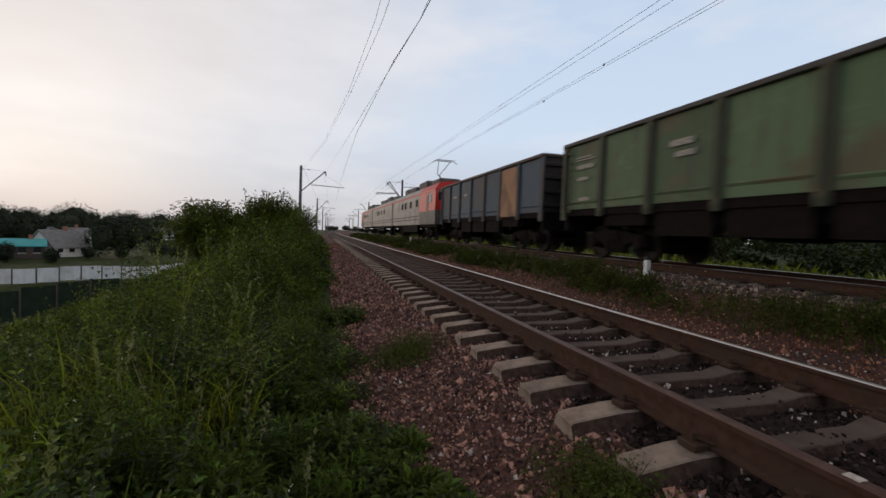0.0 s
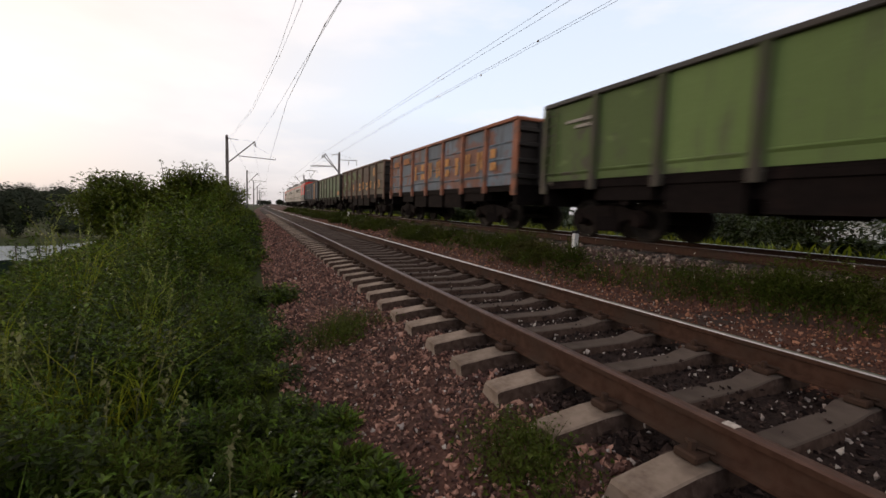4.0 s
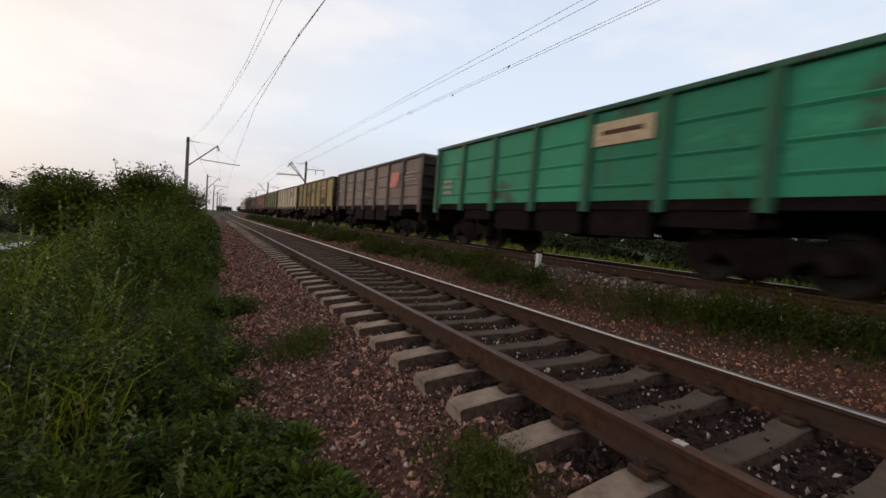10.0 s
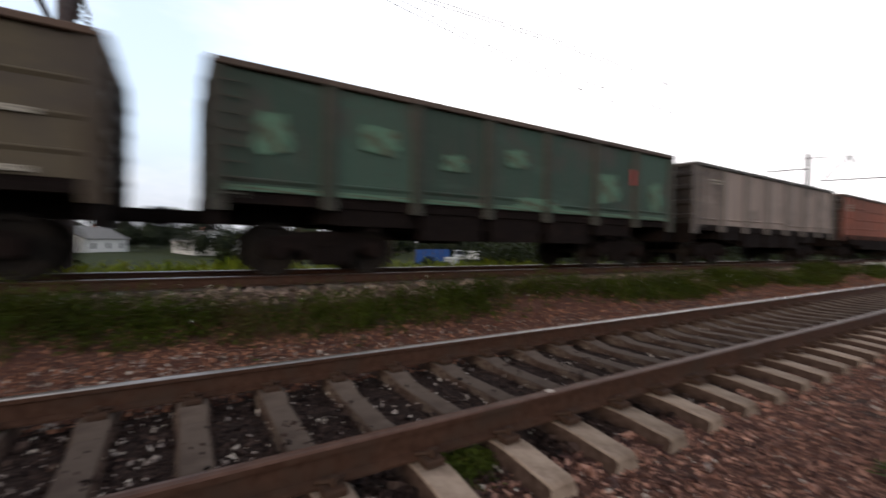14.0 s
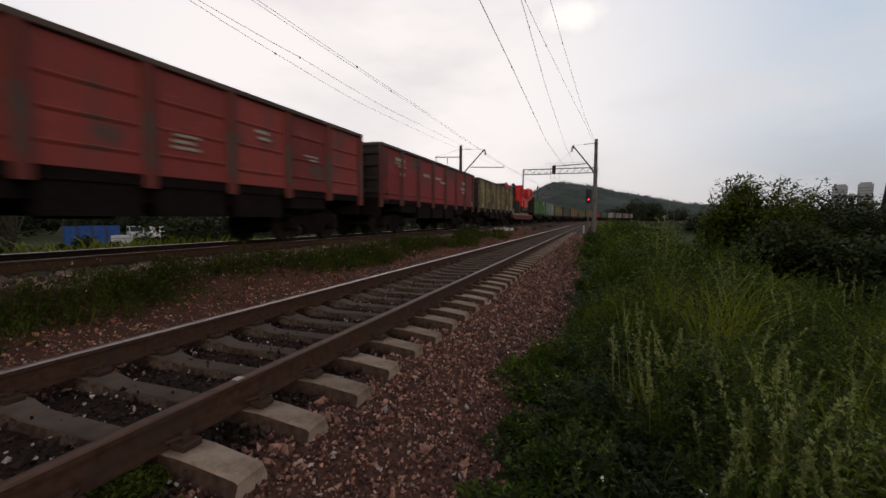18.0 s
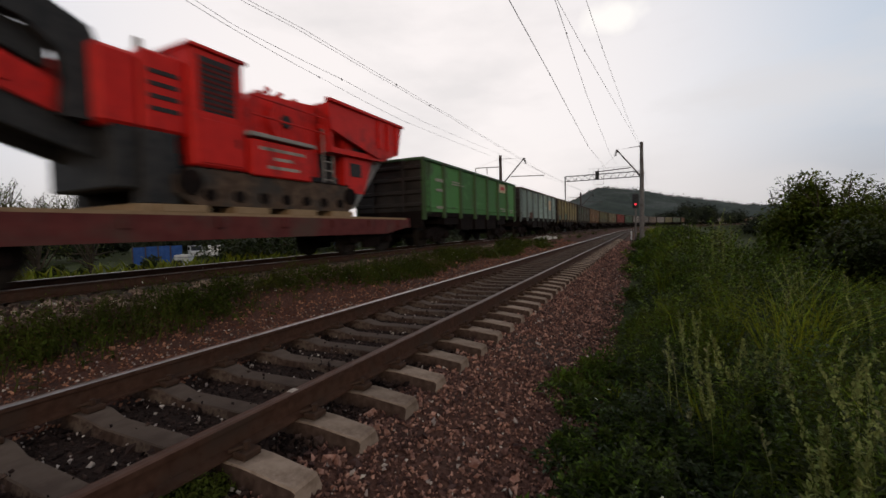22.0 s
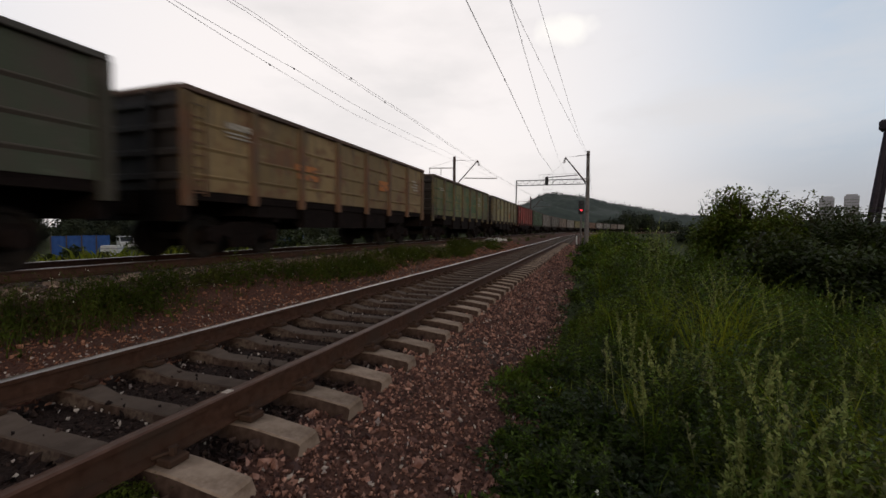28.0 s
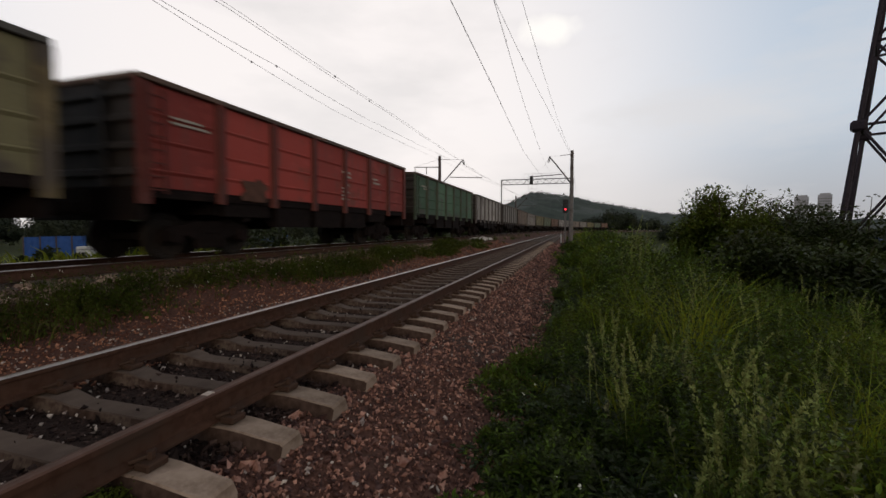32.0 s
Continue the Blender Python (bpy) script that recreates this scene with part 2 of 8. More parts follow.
def paint(name, c, dirt=(0.07, 0.055, 0.045), amount=0.45, rust=None, seed=0.0):
    """Old wagon paint: faded colour, broad grime, rust runs that stretch downwards."""
    m = bpy.data.materials.new(name)
    m.use_nodes = True
    nt = m.node_tree
    N = nt.nodes.new
    bsdf = nt.nodes["Principled BSDF"]
    co = N("ShaderNodeTexCoord")
    off = N("ShaderNodeMapping")
    off.inputs["Location"].default_value = (seed * 3.1, seed * 7.7, seed * 1.3)
    nt.links.new(co.outputs["Object"], off.inputs[0])
    streak = N("ShaderNodeMapping")
    streak.inputs["Scale"].default_value = (1, 5.0, 0.5)
    nt.links.new(off.outputs[0], streak.inputs[0])
    n1, n2, n3 = N("ShaderNodeTexNoise"), N("ShaderNodeTexNoise"), N("ShaderNodeTexNoise")
    for n, sc, de, src in ((n1, 0.8, 6, off), (n2, 1.1, 6, streak), (n3, 22, 4, off)):
        n.inputs["Scale"].default_value, n.inputs["Detail"].default_value = sc, de
        n.inputs["Roughness"].default_value = 0.62
        nt.links.new(src.outputs[0], n.inputs["Vector"])
    def ramp(sock, lo, hi, top=1.0):
        r = N("ShaderNodeMapRange")
        r.inputs[1].default_value, r.inputs[2].default_value, r.inputs[4].default_value = lo, hi, top
        nt.links.new(sock, r.inputs[0])
        return r.outputs[0]
    def mixin(a, fac, colour):
        x = N("ShaderNodeMix")
        x.data_type = "RGBA"
        if isinstance(a, tuple):
            x.inputs["A"].default_value = (*a, 1)
        else:
            nt.links.new(a, x.inputs["A"])
        x.inputs["B"].default_value = (*colour, 1)
        nt.links.new(fac, x.inputs["Factor"])
        return x.outputs["Result"]
    fade = tuple(min(1, v * 1.15 + 0.012) for v in c)
    col = mixin(c, ramp(n3.outputs[0], 0.35, 0.75, 0.6), fade)
    # each panel between two ribs has faded in its own way
    sx = N("ShaderNodeSeparateXYZ")
    nt.links.new(co.outputs["Object"], sx.inputs[0])
    def calc(op, a, b):
        q = N("ShaderNodeMath")
        q.operation = op
        nt.links.new(a, q.inputs[0])
        q.inputs[1].default_value = b
        return q.outputs[0]
    cell = calc("FLOOR", calc("DIVIDE", calc("ADD", sx.outputs["Y"], 8.05), 1.79), 0.0)
    wn = N("ShaderNodeTexWhiteNoise")
    wn.noise_dimensions = "1D"
    nt.links.new(calc("ADD", cell, seed * 5.37), wn.inputs["W"])
    pn = N("ShaderNodeHueSaturation")
    nt.links.new(col, pn.inputs["Color"])
    nt.links.new(ramp(wn.outputs["Value"], 0.0, 1.0, 1.28), pn.inputs["Value"])
    pn.inputs["Value"].links[0].from_node.inputs[3].default_value = 0.70
    col = pn.outputs[0]
    blot = N("ShaderNodeMapping")
    blot.inputs["Scale"].default_value = (1, 0.7, 1.5)
    nt.links.new(off.outputs[0], blot.inputs[0])
    n4 = N("ShaderNodeTexNoise")
    n4.inputs["Scale"].default_value, n4.inputs["Detail"].default_value, n4.inputs["Roughness"].default_value = 1.5, 8, 0.7
    nt.links.new(blot.outputs[0], n4.inputs["Vector"])
    col = mixin(col, ramp(n4.outputs[0], 0.56, 0.66, 0.45), tuple(min(1, v * 1.5 + 0.02) for v in c))
    col = mixin(col, ramp(n1.outputs[0], 0.615 - 0.17 * amount, 0.70 - 0.17 * amount, 0.85), rust or dirt)
    col = mixin(col, ramp(n2.outputs[0], 0.60 - 0.17 * amount, 0.76 - 0.17 * amount, 0.6), dirt)
    nt.links.new(col, bsdf.inputs["Base Color"])
    bsdf.inputs["Roughness"].default_value = 0.72
    bsdf.inputs["Specular IOR Level"].default_value = 0.25
    b = N("ShaderNodeBump")
    b.inputs["Strength"].default_value, b.inputs["Distance"].default_value = 0.2, 0.01
    nt.links.new(n1.outputs[0], b.inputs["Height"])
    nt.links.new(b.outputs[0], bsdf.inputs["Normal"])
    return m


M_GROUND = material("soil_and_grass", (0.018, 0.026, 0.004), (0.034, 0.042, 0.007), 0.95, 3.0, c3=(0.042, 0.054, 0.012), scale2=0.25, amount2=0.3, bump=0.6, bump_dist=0.05)
M_BALLAST_BED = material("ballast_bed", (0.066, 0.031, 0.023), (0.118, 0.060, 0.045), 0.95, 34.0, c3=(0.06, 0.040, 0.033), scale2=0.8, bump=0.9, bump_dist=0.03)
M_STONE = material("crushed_stone", (0.128, 0.053, 0.039), (0.220, 0.118, 0.092), 0.85, 30.0, island=0.98, bump=0.3, spec=0.3)
M_STONE_RED = material("crushed_red_stone", (0.170, 0.070, 0.044), (0.235, 0.112, 0.074), 0.9, 30.0, island=0.82, bump=0.3)
# oil-dark between the rails; between sleeper ends this colour stands for shade
M_STONE_OILY_SHADED = material("oily_shaded_stone", (0.026, 0.015, 0.013), (0.046, 0.029, 0.024), 0.8, 30.0, island=0.9, bump=0.3)
M_CONCRETE = material("sleeper_concrete", (0.24, 0.178, 0.134), (0.30, 0.228, 0.176), 0.9, 14.0, c3=(0.14, 0.095, 0.07), scale2=3.0, amount2=0.4, obj_rand=0.22, bump=0.35)
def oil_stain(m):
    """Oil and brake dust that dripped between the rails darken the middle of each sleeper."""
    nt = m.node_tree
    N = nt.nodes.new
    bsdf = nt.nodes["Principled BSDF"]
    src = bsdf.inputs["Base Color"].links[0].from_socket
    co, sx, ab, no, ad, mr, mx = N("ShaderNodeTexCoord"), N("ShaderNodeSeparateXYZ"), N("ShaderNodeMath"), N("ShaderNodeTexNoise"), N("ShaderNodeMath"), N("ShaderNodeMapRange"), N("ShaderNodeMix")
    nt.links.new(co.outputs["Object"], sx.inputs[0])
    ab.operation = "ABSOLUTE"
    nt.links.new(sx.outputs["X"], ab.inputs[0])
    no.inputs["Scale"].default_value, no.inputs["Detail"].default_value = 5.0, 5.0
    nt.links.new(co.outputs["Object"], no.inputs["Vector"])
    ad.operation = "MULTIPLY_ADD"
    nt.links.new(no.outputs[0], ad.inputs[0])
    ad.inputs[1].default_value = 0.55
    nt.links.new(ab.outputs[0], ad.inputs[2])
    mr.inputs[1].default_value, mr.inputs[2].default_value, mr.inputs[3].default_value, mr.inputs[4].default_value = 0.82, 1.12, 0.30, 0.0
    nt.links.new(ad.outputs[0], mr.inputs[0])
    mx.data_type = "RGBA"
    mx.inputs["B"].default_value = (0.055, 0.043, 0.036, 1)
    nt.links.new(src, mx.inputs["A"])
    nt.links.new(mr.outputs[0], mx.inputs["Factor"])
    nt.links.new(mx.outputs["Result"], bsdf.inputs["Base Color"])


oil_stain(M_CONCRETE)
M_CONCRETE_DARK = material("grimy_concrete", (0.10, 0.082, 0.07), (0.16, 0.135, 0.115), 0.9, 14.0, c3=(0.06, 0.05, 0.045), scale2=4.0, amount2=0.8, bump=0.35)
M_SLEEPER_SIDE = material("dark_side_concrete", (0.040, 0.024, 0.018), (0.075, 0.048, 0.037), 0.95, 20.0, c3=(0.12, 0.09, 0.07), scale2=5.0, amount2=0.25, bump=0.5)
M_BED_OILY = material("oily_ballast_bed", (0.020, 0.012, 0.010), (0.036, 0.023, 0.019), 0.95, 34.0, bump=0.9, bump_dist=0.03)
M_RAIL_SIDE = material("rusty_rail", (0.046, 0.021, 0.013), (0.072, 0.036, 0.023), 0.8, 16.0, c3=(0.05, 0.030, 0.021), scale2=2.0, bump=0.3)
M_RAIL_TOP = material("polished_rail_head", (0.46, 0.42, 0.39), (0.60, 0.55, 0.52), 0.36, 8.0, metal=1.0, bump=0.04, spec=0.5)
M_RAIL_DULL = material("tarnished_rail_head", (0.066, 0.030, 0.019), (0.095, 0.048, 0.033), 0.45, 10.0, metal=0.0, bump=0.08, spec=0.25)
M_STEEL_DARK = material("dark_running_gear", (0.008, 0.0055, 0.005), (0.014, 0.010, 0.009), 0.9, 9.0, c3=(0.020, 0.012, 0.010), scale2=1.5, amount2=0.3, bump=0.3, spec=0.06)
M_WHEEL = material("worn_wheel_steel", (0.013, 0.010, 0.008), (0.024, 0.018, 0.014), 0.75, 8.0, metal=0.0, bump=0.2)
M_POLE = material("pole_concrete", (0.105, 0.094, 0.09), (0.17, 0.155, 0.145), 0.9, 9.0, c3=(0.07, 0.055, 0.05), scale2=1.2, bump=0.3)
M_POLE_DARK = material("dark_painted_steel", (0.055, 0.042, 0.042), (0.085, 0.068, 0.066), 0.7, 9.0, c3=(0.1, 0.055, 0.04), scale2=2.0, amount2=0.3, bump=0.2)
M_WIRE = plain("wire", (0.03, 0.03, 0.032), 0.5, 0.6)
M_INSULATOR = plain("brown_porcelain", (0.06, 0.035, 0.03), 0.25)
M_LEAF = material("weed_leaf", (0.033, 0.055, 0.004), (0.068, 0.102, 0.007), 0.5, 2.2, c3=(0.125, 0.152, 0.010), scale2=0.9, amount2=0.4, island=0.85, bump=0, translucent=0.3, spec=0.35)
M_LEAF_PALE = material("mugwort_leaf", (0.036, 0.060, 0.006), (0.074, 0.104, 0.011), 0.6, 2.5, c3=(0.125, 0.150, 0.016), scale2=0.8, amount2=0.4, island=0.75, bump=0, translucent=0.3, spec=0.25)
M_LEAF_DARK = material("nettle_leaf", (0.013, 0.025, 0.002), (0.027, 0.042, 0.004), 0.5, 2.5, island=0.5, bump=0, translucent=0.25, spec=0.3)
M_BLADE = material("grass_blade", (0.050, 0.074, 0.005), (0.090, 0.115, 0.009), 0.6, 5.0, island=0.5, bump=0, translucent=0.3, spec=0.25)
# brighter grass colour that paints in the light on ridge and verge
M_BLADE_LIT = material("lit_grass_blade", (0.15, 0.18, 0.012), (0.22, 0.235, 0.018), 0.6, 2.0, c3=(0.08, 0.105, 0.008), scale2=0.7, island=0.45, bump=0, translucent=0.35, spec=0.2)
M_TRACK_WEED = material("track_weed", (0.032, 0.044, 0.005), (0.060, 0.074, 0.009), 0.6, 1.2, c3=(0.075, 0.062, 0.020), scale2=0.5, amount2=0.35, island=0.5, bump=0, translucent=0.25)
M_STONE_PALE = material("pale_crushed_stone", (0.15, 0.105, 0.085), (0.22, 0.16, 0.13), 0.9, 30.0, island=0.82, bump=0.3)
M_STONE_LIGHT = material("pale_chip_and_glint", (0.28, 0.23, 0.20), (0.42, 0.36, 0.32), 0.9, 30.0, island=0.5, bump=0.2)
M_SPIRE = material("weed_spire", (0.16, 0.185, 0.055), (0.24, 0.26, 0.085), 0.7, 6.0, island=0.4, bump=0, translucent=0.3)
M_SEED = material("grass_seed_head", (0.13, 0.135, 0.055), (0.19, 0.18, 0.085), 0.8, 9.0, island=0.3, bump=0, translucent=0.2)
M_BUSH = material("bush_leaf", (0.046, 0.064, 0.005), (0.092, 0.112, 0.010), 0.55, 1.6, island=0.6, bump=0, translucent=0.3, spec=0.25)
# darker copy of the bush leaf, with the shade of dense bushes in its colour
M_BUSH_SHADED = material("shaded_bush_leaf", (0.018, 0.027, 0.004), (0.036, 0.046, 0.007), 0.55, 1.6, island=0.6, bump=0, translucent=0.25, spec=0.25)
M_BARK = material("bark", (0.05, 0.038, 0.028), (0.09, 0.07, 0.055), 0.9, 18.0, bump=0.6)
M_FAR_TREES = material("far_foliage", (0.018, 0.024, 0.015), (0.032, 0.038, 0.021), 0.9, 0.4, island=0.35, bump=0)
M_FLOWER = plain("pale_flower", (0.62, 0.62, 0.5), 0.8)


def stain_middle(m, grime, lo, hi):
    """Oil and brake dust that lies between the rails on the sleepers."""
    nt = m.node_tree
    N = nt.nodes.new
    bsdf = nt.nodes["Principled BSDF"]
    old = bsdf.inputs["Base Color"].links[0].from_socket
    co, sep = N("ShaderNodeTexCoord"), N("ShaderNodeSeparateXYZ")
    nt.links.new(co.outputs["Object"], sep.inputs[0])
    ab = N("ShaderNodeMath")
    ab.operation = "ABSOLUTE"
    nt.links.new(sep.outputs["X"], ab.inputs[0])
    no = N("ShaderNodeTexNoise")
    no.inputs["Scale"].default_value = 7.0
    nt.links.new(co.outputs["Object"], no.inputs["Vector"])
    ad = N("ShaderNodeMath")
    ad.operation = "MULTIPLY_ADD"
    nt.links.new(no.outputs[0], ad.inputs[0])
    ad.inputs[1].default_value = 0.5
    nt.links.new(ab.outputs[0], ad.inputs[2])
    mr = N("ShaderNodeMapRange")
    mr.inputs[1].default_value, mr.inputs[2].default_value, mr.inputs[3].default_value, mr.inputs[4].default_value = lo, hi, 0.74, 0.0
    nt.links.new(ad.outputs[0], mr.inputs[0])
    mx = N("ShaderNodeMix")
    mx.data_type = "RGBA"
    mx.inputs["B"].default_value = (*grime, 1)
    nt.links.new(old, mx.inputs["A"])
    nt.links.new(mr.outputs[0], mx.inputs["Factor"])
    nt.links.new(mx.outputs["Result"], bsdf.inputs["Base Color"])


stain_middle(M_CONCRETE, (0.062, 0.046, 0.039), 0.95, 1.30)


# ---------------- mesh helpers ----------------
def mesh_np(name, V, F, mats=(), mat_idx=None, smooth=False):
    """A mesh from numpy vertices (n,3) and faces (m,k), k = 3 or 4."""
    me = bpy.data.meshes.new(name)
    V, F = np.asarray(V, np.float32), np.asarray(F, np.int32)
    me.vertices.add(len(V))
    me.vertices.foreach_set("co", V.ravel())
    me.loops.add(F.size)
    me.loops.foreach_set("vertex_index", F.ravel())
    me.polygons.add(len(F))
    me.polygons.foreach_set("loop_start", np.arange(0, F.size, F.shape[1], dtype=np.int32))
    if mat_idx is not None:
        me.polygons.foreach_set("material_index", np.asarray(mat_idx, np.int32))
    me.polygons.foreach_set("use_smooth", np.full(len(F), smooth))
    for m in mats:
        me.materials.append(m)
    me.update(calc_edges=True)
    me.validate()
    return me


def bm_mesh(bm, name, mat=None):
    me = bpy.data.meshes.new(name)
    bmesh.ops.recalc_face_normals(bm, faces=bm.faces)
    bm.to_mesh(me)
    bm.free()
    if mat:
        me.materials.append(mat)
    return me


def part(name, data, mat, parent, label="", at=None):
    """One mesh object under a thing or a part; data is a bmesh or a mesh that is shared."""
    me = data if isinstance(data, bpy.types.Mesh) else bm_mesh(data, name)
    if not me.materials:
        me.materials.append(None)
    ob = new(name, me)
    if mat is not None:
        ob.material_slots[0].link = "OBJECT"
        ob.material_slots[0].material = mat
    ob.parent = parent
    if at is not None:
        ob.matrix_basis = at
    if label:
        ob["label"] = label
    return ob


def box(bm, x0, x1, y0, y1, z0, z1, bevel=0.0):
    vs = [bm.verts.new(p) for p in ((x0, y0, z0), (x1, y0, z0), (x1, y1, z0), (x0, y1, z0), (x0, y0, z1), (x1, y0, z1), (x1, y1, z1), (x0, y1, z1))]
    fs = [bm.faces.new([vs[i] for i in f]) for f in ((0, 3, 2, 1), (4, 5, 6, 7), (0, 1, 5, 4), (1, 2, 6, 5), (2, 3, 7, 6), (3, 0, 4, 7))]
    if bevel:
        es = list({e for f in fs for e in f.edges})
        bmesh.ops.bevel(bm, geom=es, offset=bevel, segments=1, affect="EDGES")


def prism(bm, profile, y0, y1, axis="y"):
    """A closed profile of (u, v) pushed along an axis: y uses (x, z), x uses (y, z), z uses (x, y)."""
    def p(u, v, w):
        return {"y": (u, w, v), "x": (w, u, v), "z": (u, v, w)}[axis]
    a = [bm.verts.new(p(u, v, y0)) for u, v in profile]
    b = [bm.verts.new(p(u, v, y1)) for u, v in profile]
    n = len(profile)
    for i in range(n):
        bm.faces.new((a[i], a[(i + 1) % n], b[(i + 1) % n], b[i]))
    bm.faces.new(a)
    bm.faces.new(b[::-1])


def tube(bm, p, q, r0, r1=None, n=8):
    """A capped, tapered rod from p to q."""
    p, q = Vector(p), Vector(q)
    r1 = r0 if r1 is None else r1
    d = (q - p).normalized()
    u = d.cross(Vector((0, 0, 1)) if abs(d.z) < 0.9 else Vector((1, 0, 0))).normalized()
    v = d.cross(u)
    ra, rb = [], []
    for i in range(n):
        w = u * math.cos(2 * math.pi * i / n) + v * math.sin(2 * math.pi * i / n)
        ra.append(bm.verts.new(p + w * r0))
        rb.append(bm.verts.new(q + w * r1))
    for i in range(n):
        bm.faces.new((ra[i], ra[(i + 1) % n], rb[(i + 1) % n], rb[i]))
    bm.faces.new(ra[::-1])
    bm.faces.new(rb)


def thing(name, m, label, category, group="", kind=""):
    ob = new(name)
    ob.empty_display_size = 0.2
    ob.matrix_basis = m
    return tagged(ob, label, category, group, kind)


# ---------------- plan ----------------
XN, XF, ZF = 2.8, 8.85, 0.37          # near track, far track, height of the far rails
PITCH = 0.545                          # sleeper spacing
GAUGE = 0.7975                         # half the distance between rail heads


def bend(y):
    """Sideways shift of both tracks: nearly straight, easing away at both ends."""
    y = np.asarray(y, float)
    a = np.clip(y - 60, 0, 70)
    s = a * a / 4000 + np.clip(y - 130, 0, None) * 0.035
    b = np.clip(-70 - y, 0, 260)
    return s - b * b / 1000 - np.clip(-330 - y, 0, None) * 0.52


def heading(y):
    return math.degrees(math.atan((float(bend(y + 1)) - float(bend(y - 1))) / 2))


PROFILE_X = [-900, -60, -26, -16, -10, -7, -4.5, -1.8, 0.1, 0.75, 1.25, 1.7, 3.9, 4.35, 5.1, 6.0, 6.7, 7.2, 7.6, 10.1, 10.8, 12.2, 16, 26, 60, 900]
PROFILE_Z = [-7.5, -6.7, -6.5, -6.2, -3.6, -2.0, -0.95, -0.72, -0.62, -0.5, -0.365, -0.305, -0.296, -0.32, -0.40, -0.30, -0.02, 0.10, 0.13, 0.13, 0.05, -0.5, -1.2, -1.8, -2.4, -4.0]


def ground_z(x, y):
    x, y = np.asarray(x, float), np.asarray(y, float)
    u = x - bend(y)
    z = np.interp(u, PROFILE_X, PROFILE_Z)
    amp = np.clip((np.abs(u - 5) - 6) / 6, 0, 1)
    # a level verge beyond the train's track, to the north
    z = z + 0.75 * np.clip((y + 25) / 15, 0, 1) * np.interp(u, [10.8, 13, 24, 45], [0, 1, 1, 0])
    return z + amp * (0.10 * np.sin(x * 0.7 + 1.3 * np.sin(y * 0.23)) + 0.12 * np.sin(y * 0.41 + x * 0.13))


def build_ground():
    xs = np.unique(np.concatenate([np.array([-2500, -1500, -900, -600, -400, -250, -160, -110, -80, -60, -48, -38, -32]), np.arange(-28, -4, 1.0), np.arange(-4, 13, 0.2), np.arange(13, 30, 1.0), np.array([35, 42, 50, 60, 80, 110, 160, 250, 400, 700, 1500, 2500])]))
    ys = np.unique(np.concatenate([np.array([-2600, -1800, -1200, -800]), np.arange(-660, -60, 10.0), np.arange(-60, 60, 1.0), np.arange(60, 300, 10.0), np.array([340, 400, 600, 900, 1400, 2600])]))
    X, Y = np.meshgrid(xs, ys)
    W = np.clip(1 - (np.abs(X) - 60) / 200, 0, 1)
    Xs = X + bend(Y) * W
    Z = ground_z(Xs, Y)
    V = np.stack([Xs, Y, Z], -1).reshape(-1, 3)
    nx, ny = len(xs), len(ys)
    i = np.arange(ny - 1)[:, None] * nx + np.arange(nx - 1)[None]
    F = np.stack([i, i + 1, i + nx + 1, i + nx], -1).reshape(-1, 4)
    u = (X[:-1, :-1] + 0.1).ravel()
    idx = np.where((u > 0.35) & (u < 10.9), np.where((u > 1.75) & (u < 3.75), 2, 1), 0)
    me = mesh_np("ground", V, F, (M_GROUND, M_BALLAST_BED, M_BED_OILY), idx, smooth=True)
    return tagged(new("ground", me), "grassy embankment ground with reddish ballast under the tracks", "ground", kind="structure")


build_ground()

# rails: head, web and foot in one swept profile, the running surface polished
RAIL = [(-0.066, -0.180), (0.066, -0.180), (0.066, -0.166), (0.012, -0.148), (0.010, -0.050), (0.036, -0.040), (0.037, -0.012), (0.027, -0.003), (0.0, 0.0), (-0.027, -0.003), (-0.037, -0.012), (-0.036, -0.040), (-0.010, -0.050), (-0.012, -0.148), (-0.066, -0.166)]


def sweep_rail(name, xc, zc, label, bright):
    ys = np.concatenate([np.arange(-630, -60, 6.0), np.arange(-60, 60, 12.0), np.arange(60, 700, 10.0)])
    n = len(RAIL)
    prof = np.array(RAIL)
    V = np.concatenate([np.stack([xc + float(bend(y)) + prof[:, 0], np.full(n, y), zc + prof[:, 1]], -1) for y in ys])
    F, idx = [], []
    for k in range(len(ys) - 1):
        for j in range(n):
            F.append((k * n + j, k * n + (j + 1) % n, (k + 1) * n + (j + 1) % n, (k + 1) * n + j))
            idx.append((1 if j in (8, 9) else 2) if 6 <= j <= 9 else 0)
    me = mesh_np(name, V, np.array(F)[:, ::-1], (M_RAIL_SIDE, M_RAIL_TOP if bright else M_RAIL_DULL, M_RAIL_DULL), idx)
    return me


track_near = thing("railway_track", pose(0, 0, 0), "railway track with rusty rails on grey concrete sleepers", "track", kind="structure")
track_far = thing("railway_track", pose(0, 0, 0), "overgrown railway track that carries the goods train", "track", kind="structure")
for x0, par, z, bright in ((XN - GAUGE, track_near, 0, False), (XN + GAUGE, track_near, 0, True), (XF - GAUGE, track_far, ZF, True), (XF + GAUGE, track_far, ZF, True)):
    part("rail", sweep_rail("rail", x0, z, "", bright), None, par, "rail with a bright worn head" if bright else "rusty brown rail")

# ---------------- the train's way ----------------
S_TIMES = [0, 6, 9, 12.8, 13.8, 19, 23, 28, 32]
S_WAY = [0, 59.4, 89.6, 128.0, 138.5, 193.1, 234.7, 287.8, 330.0]
CAR = 13.92                            # coupler to coupler
FRONT = 12.7                           # gap between the first and second wagon at the start


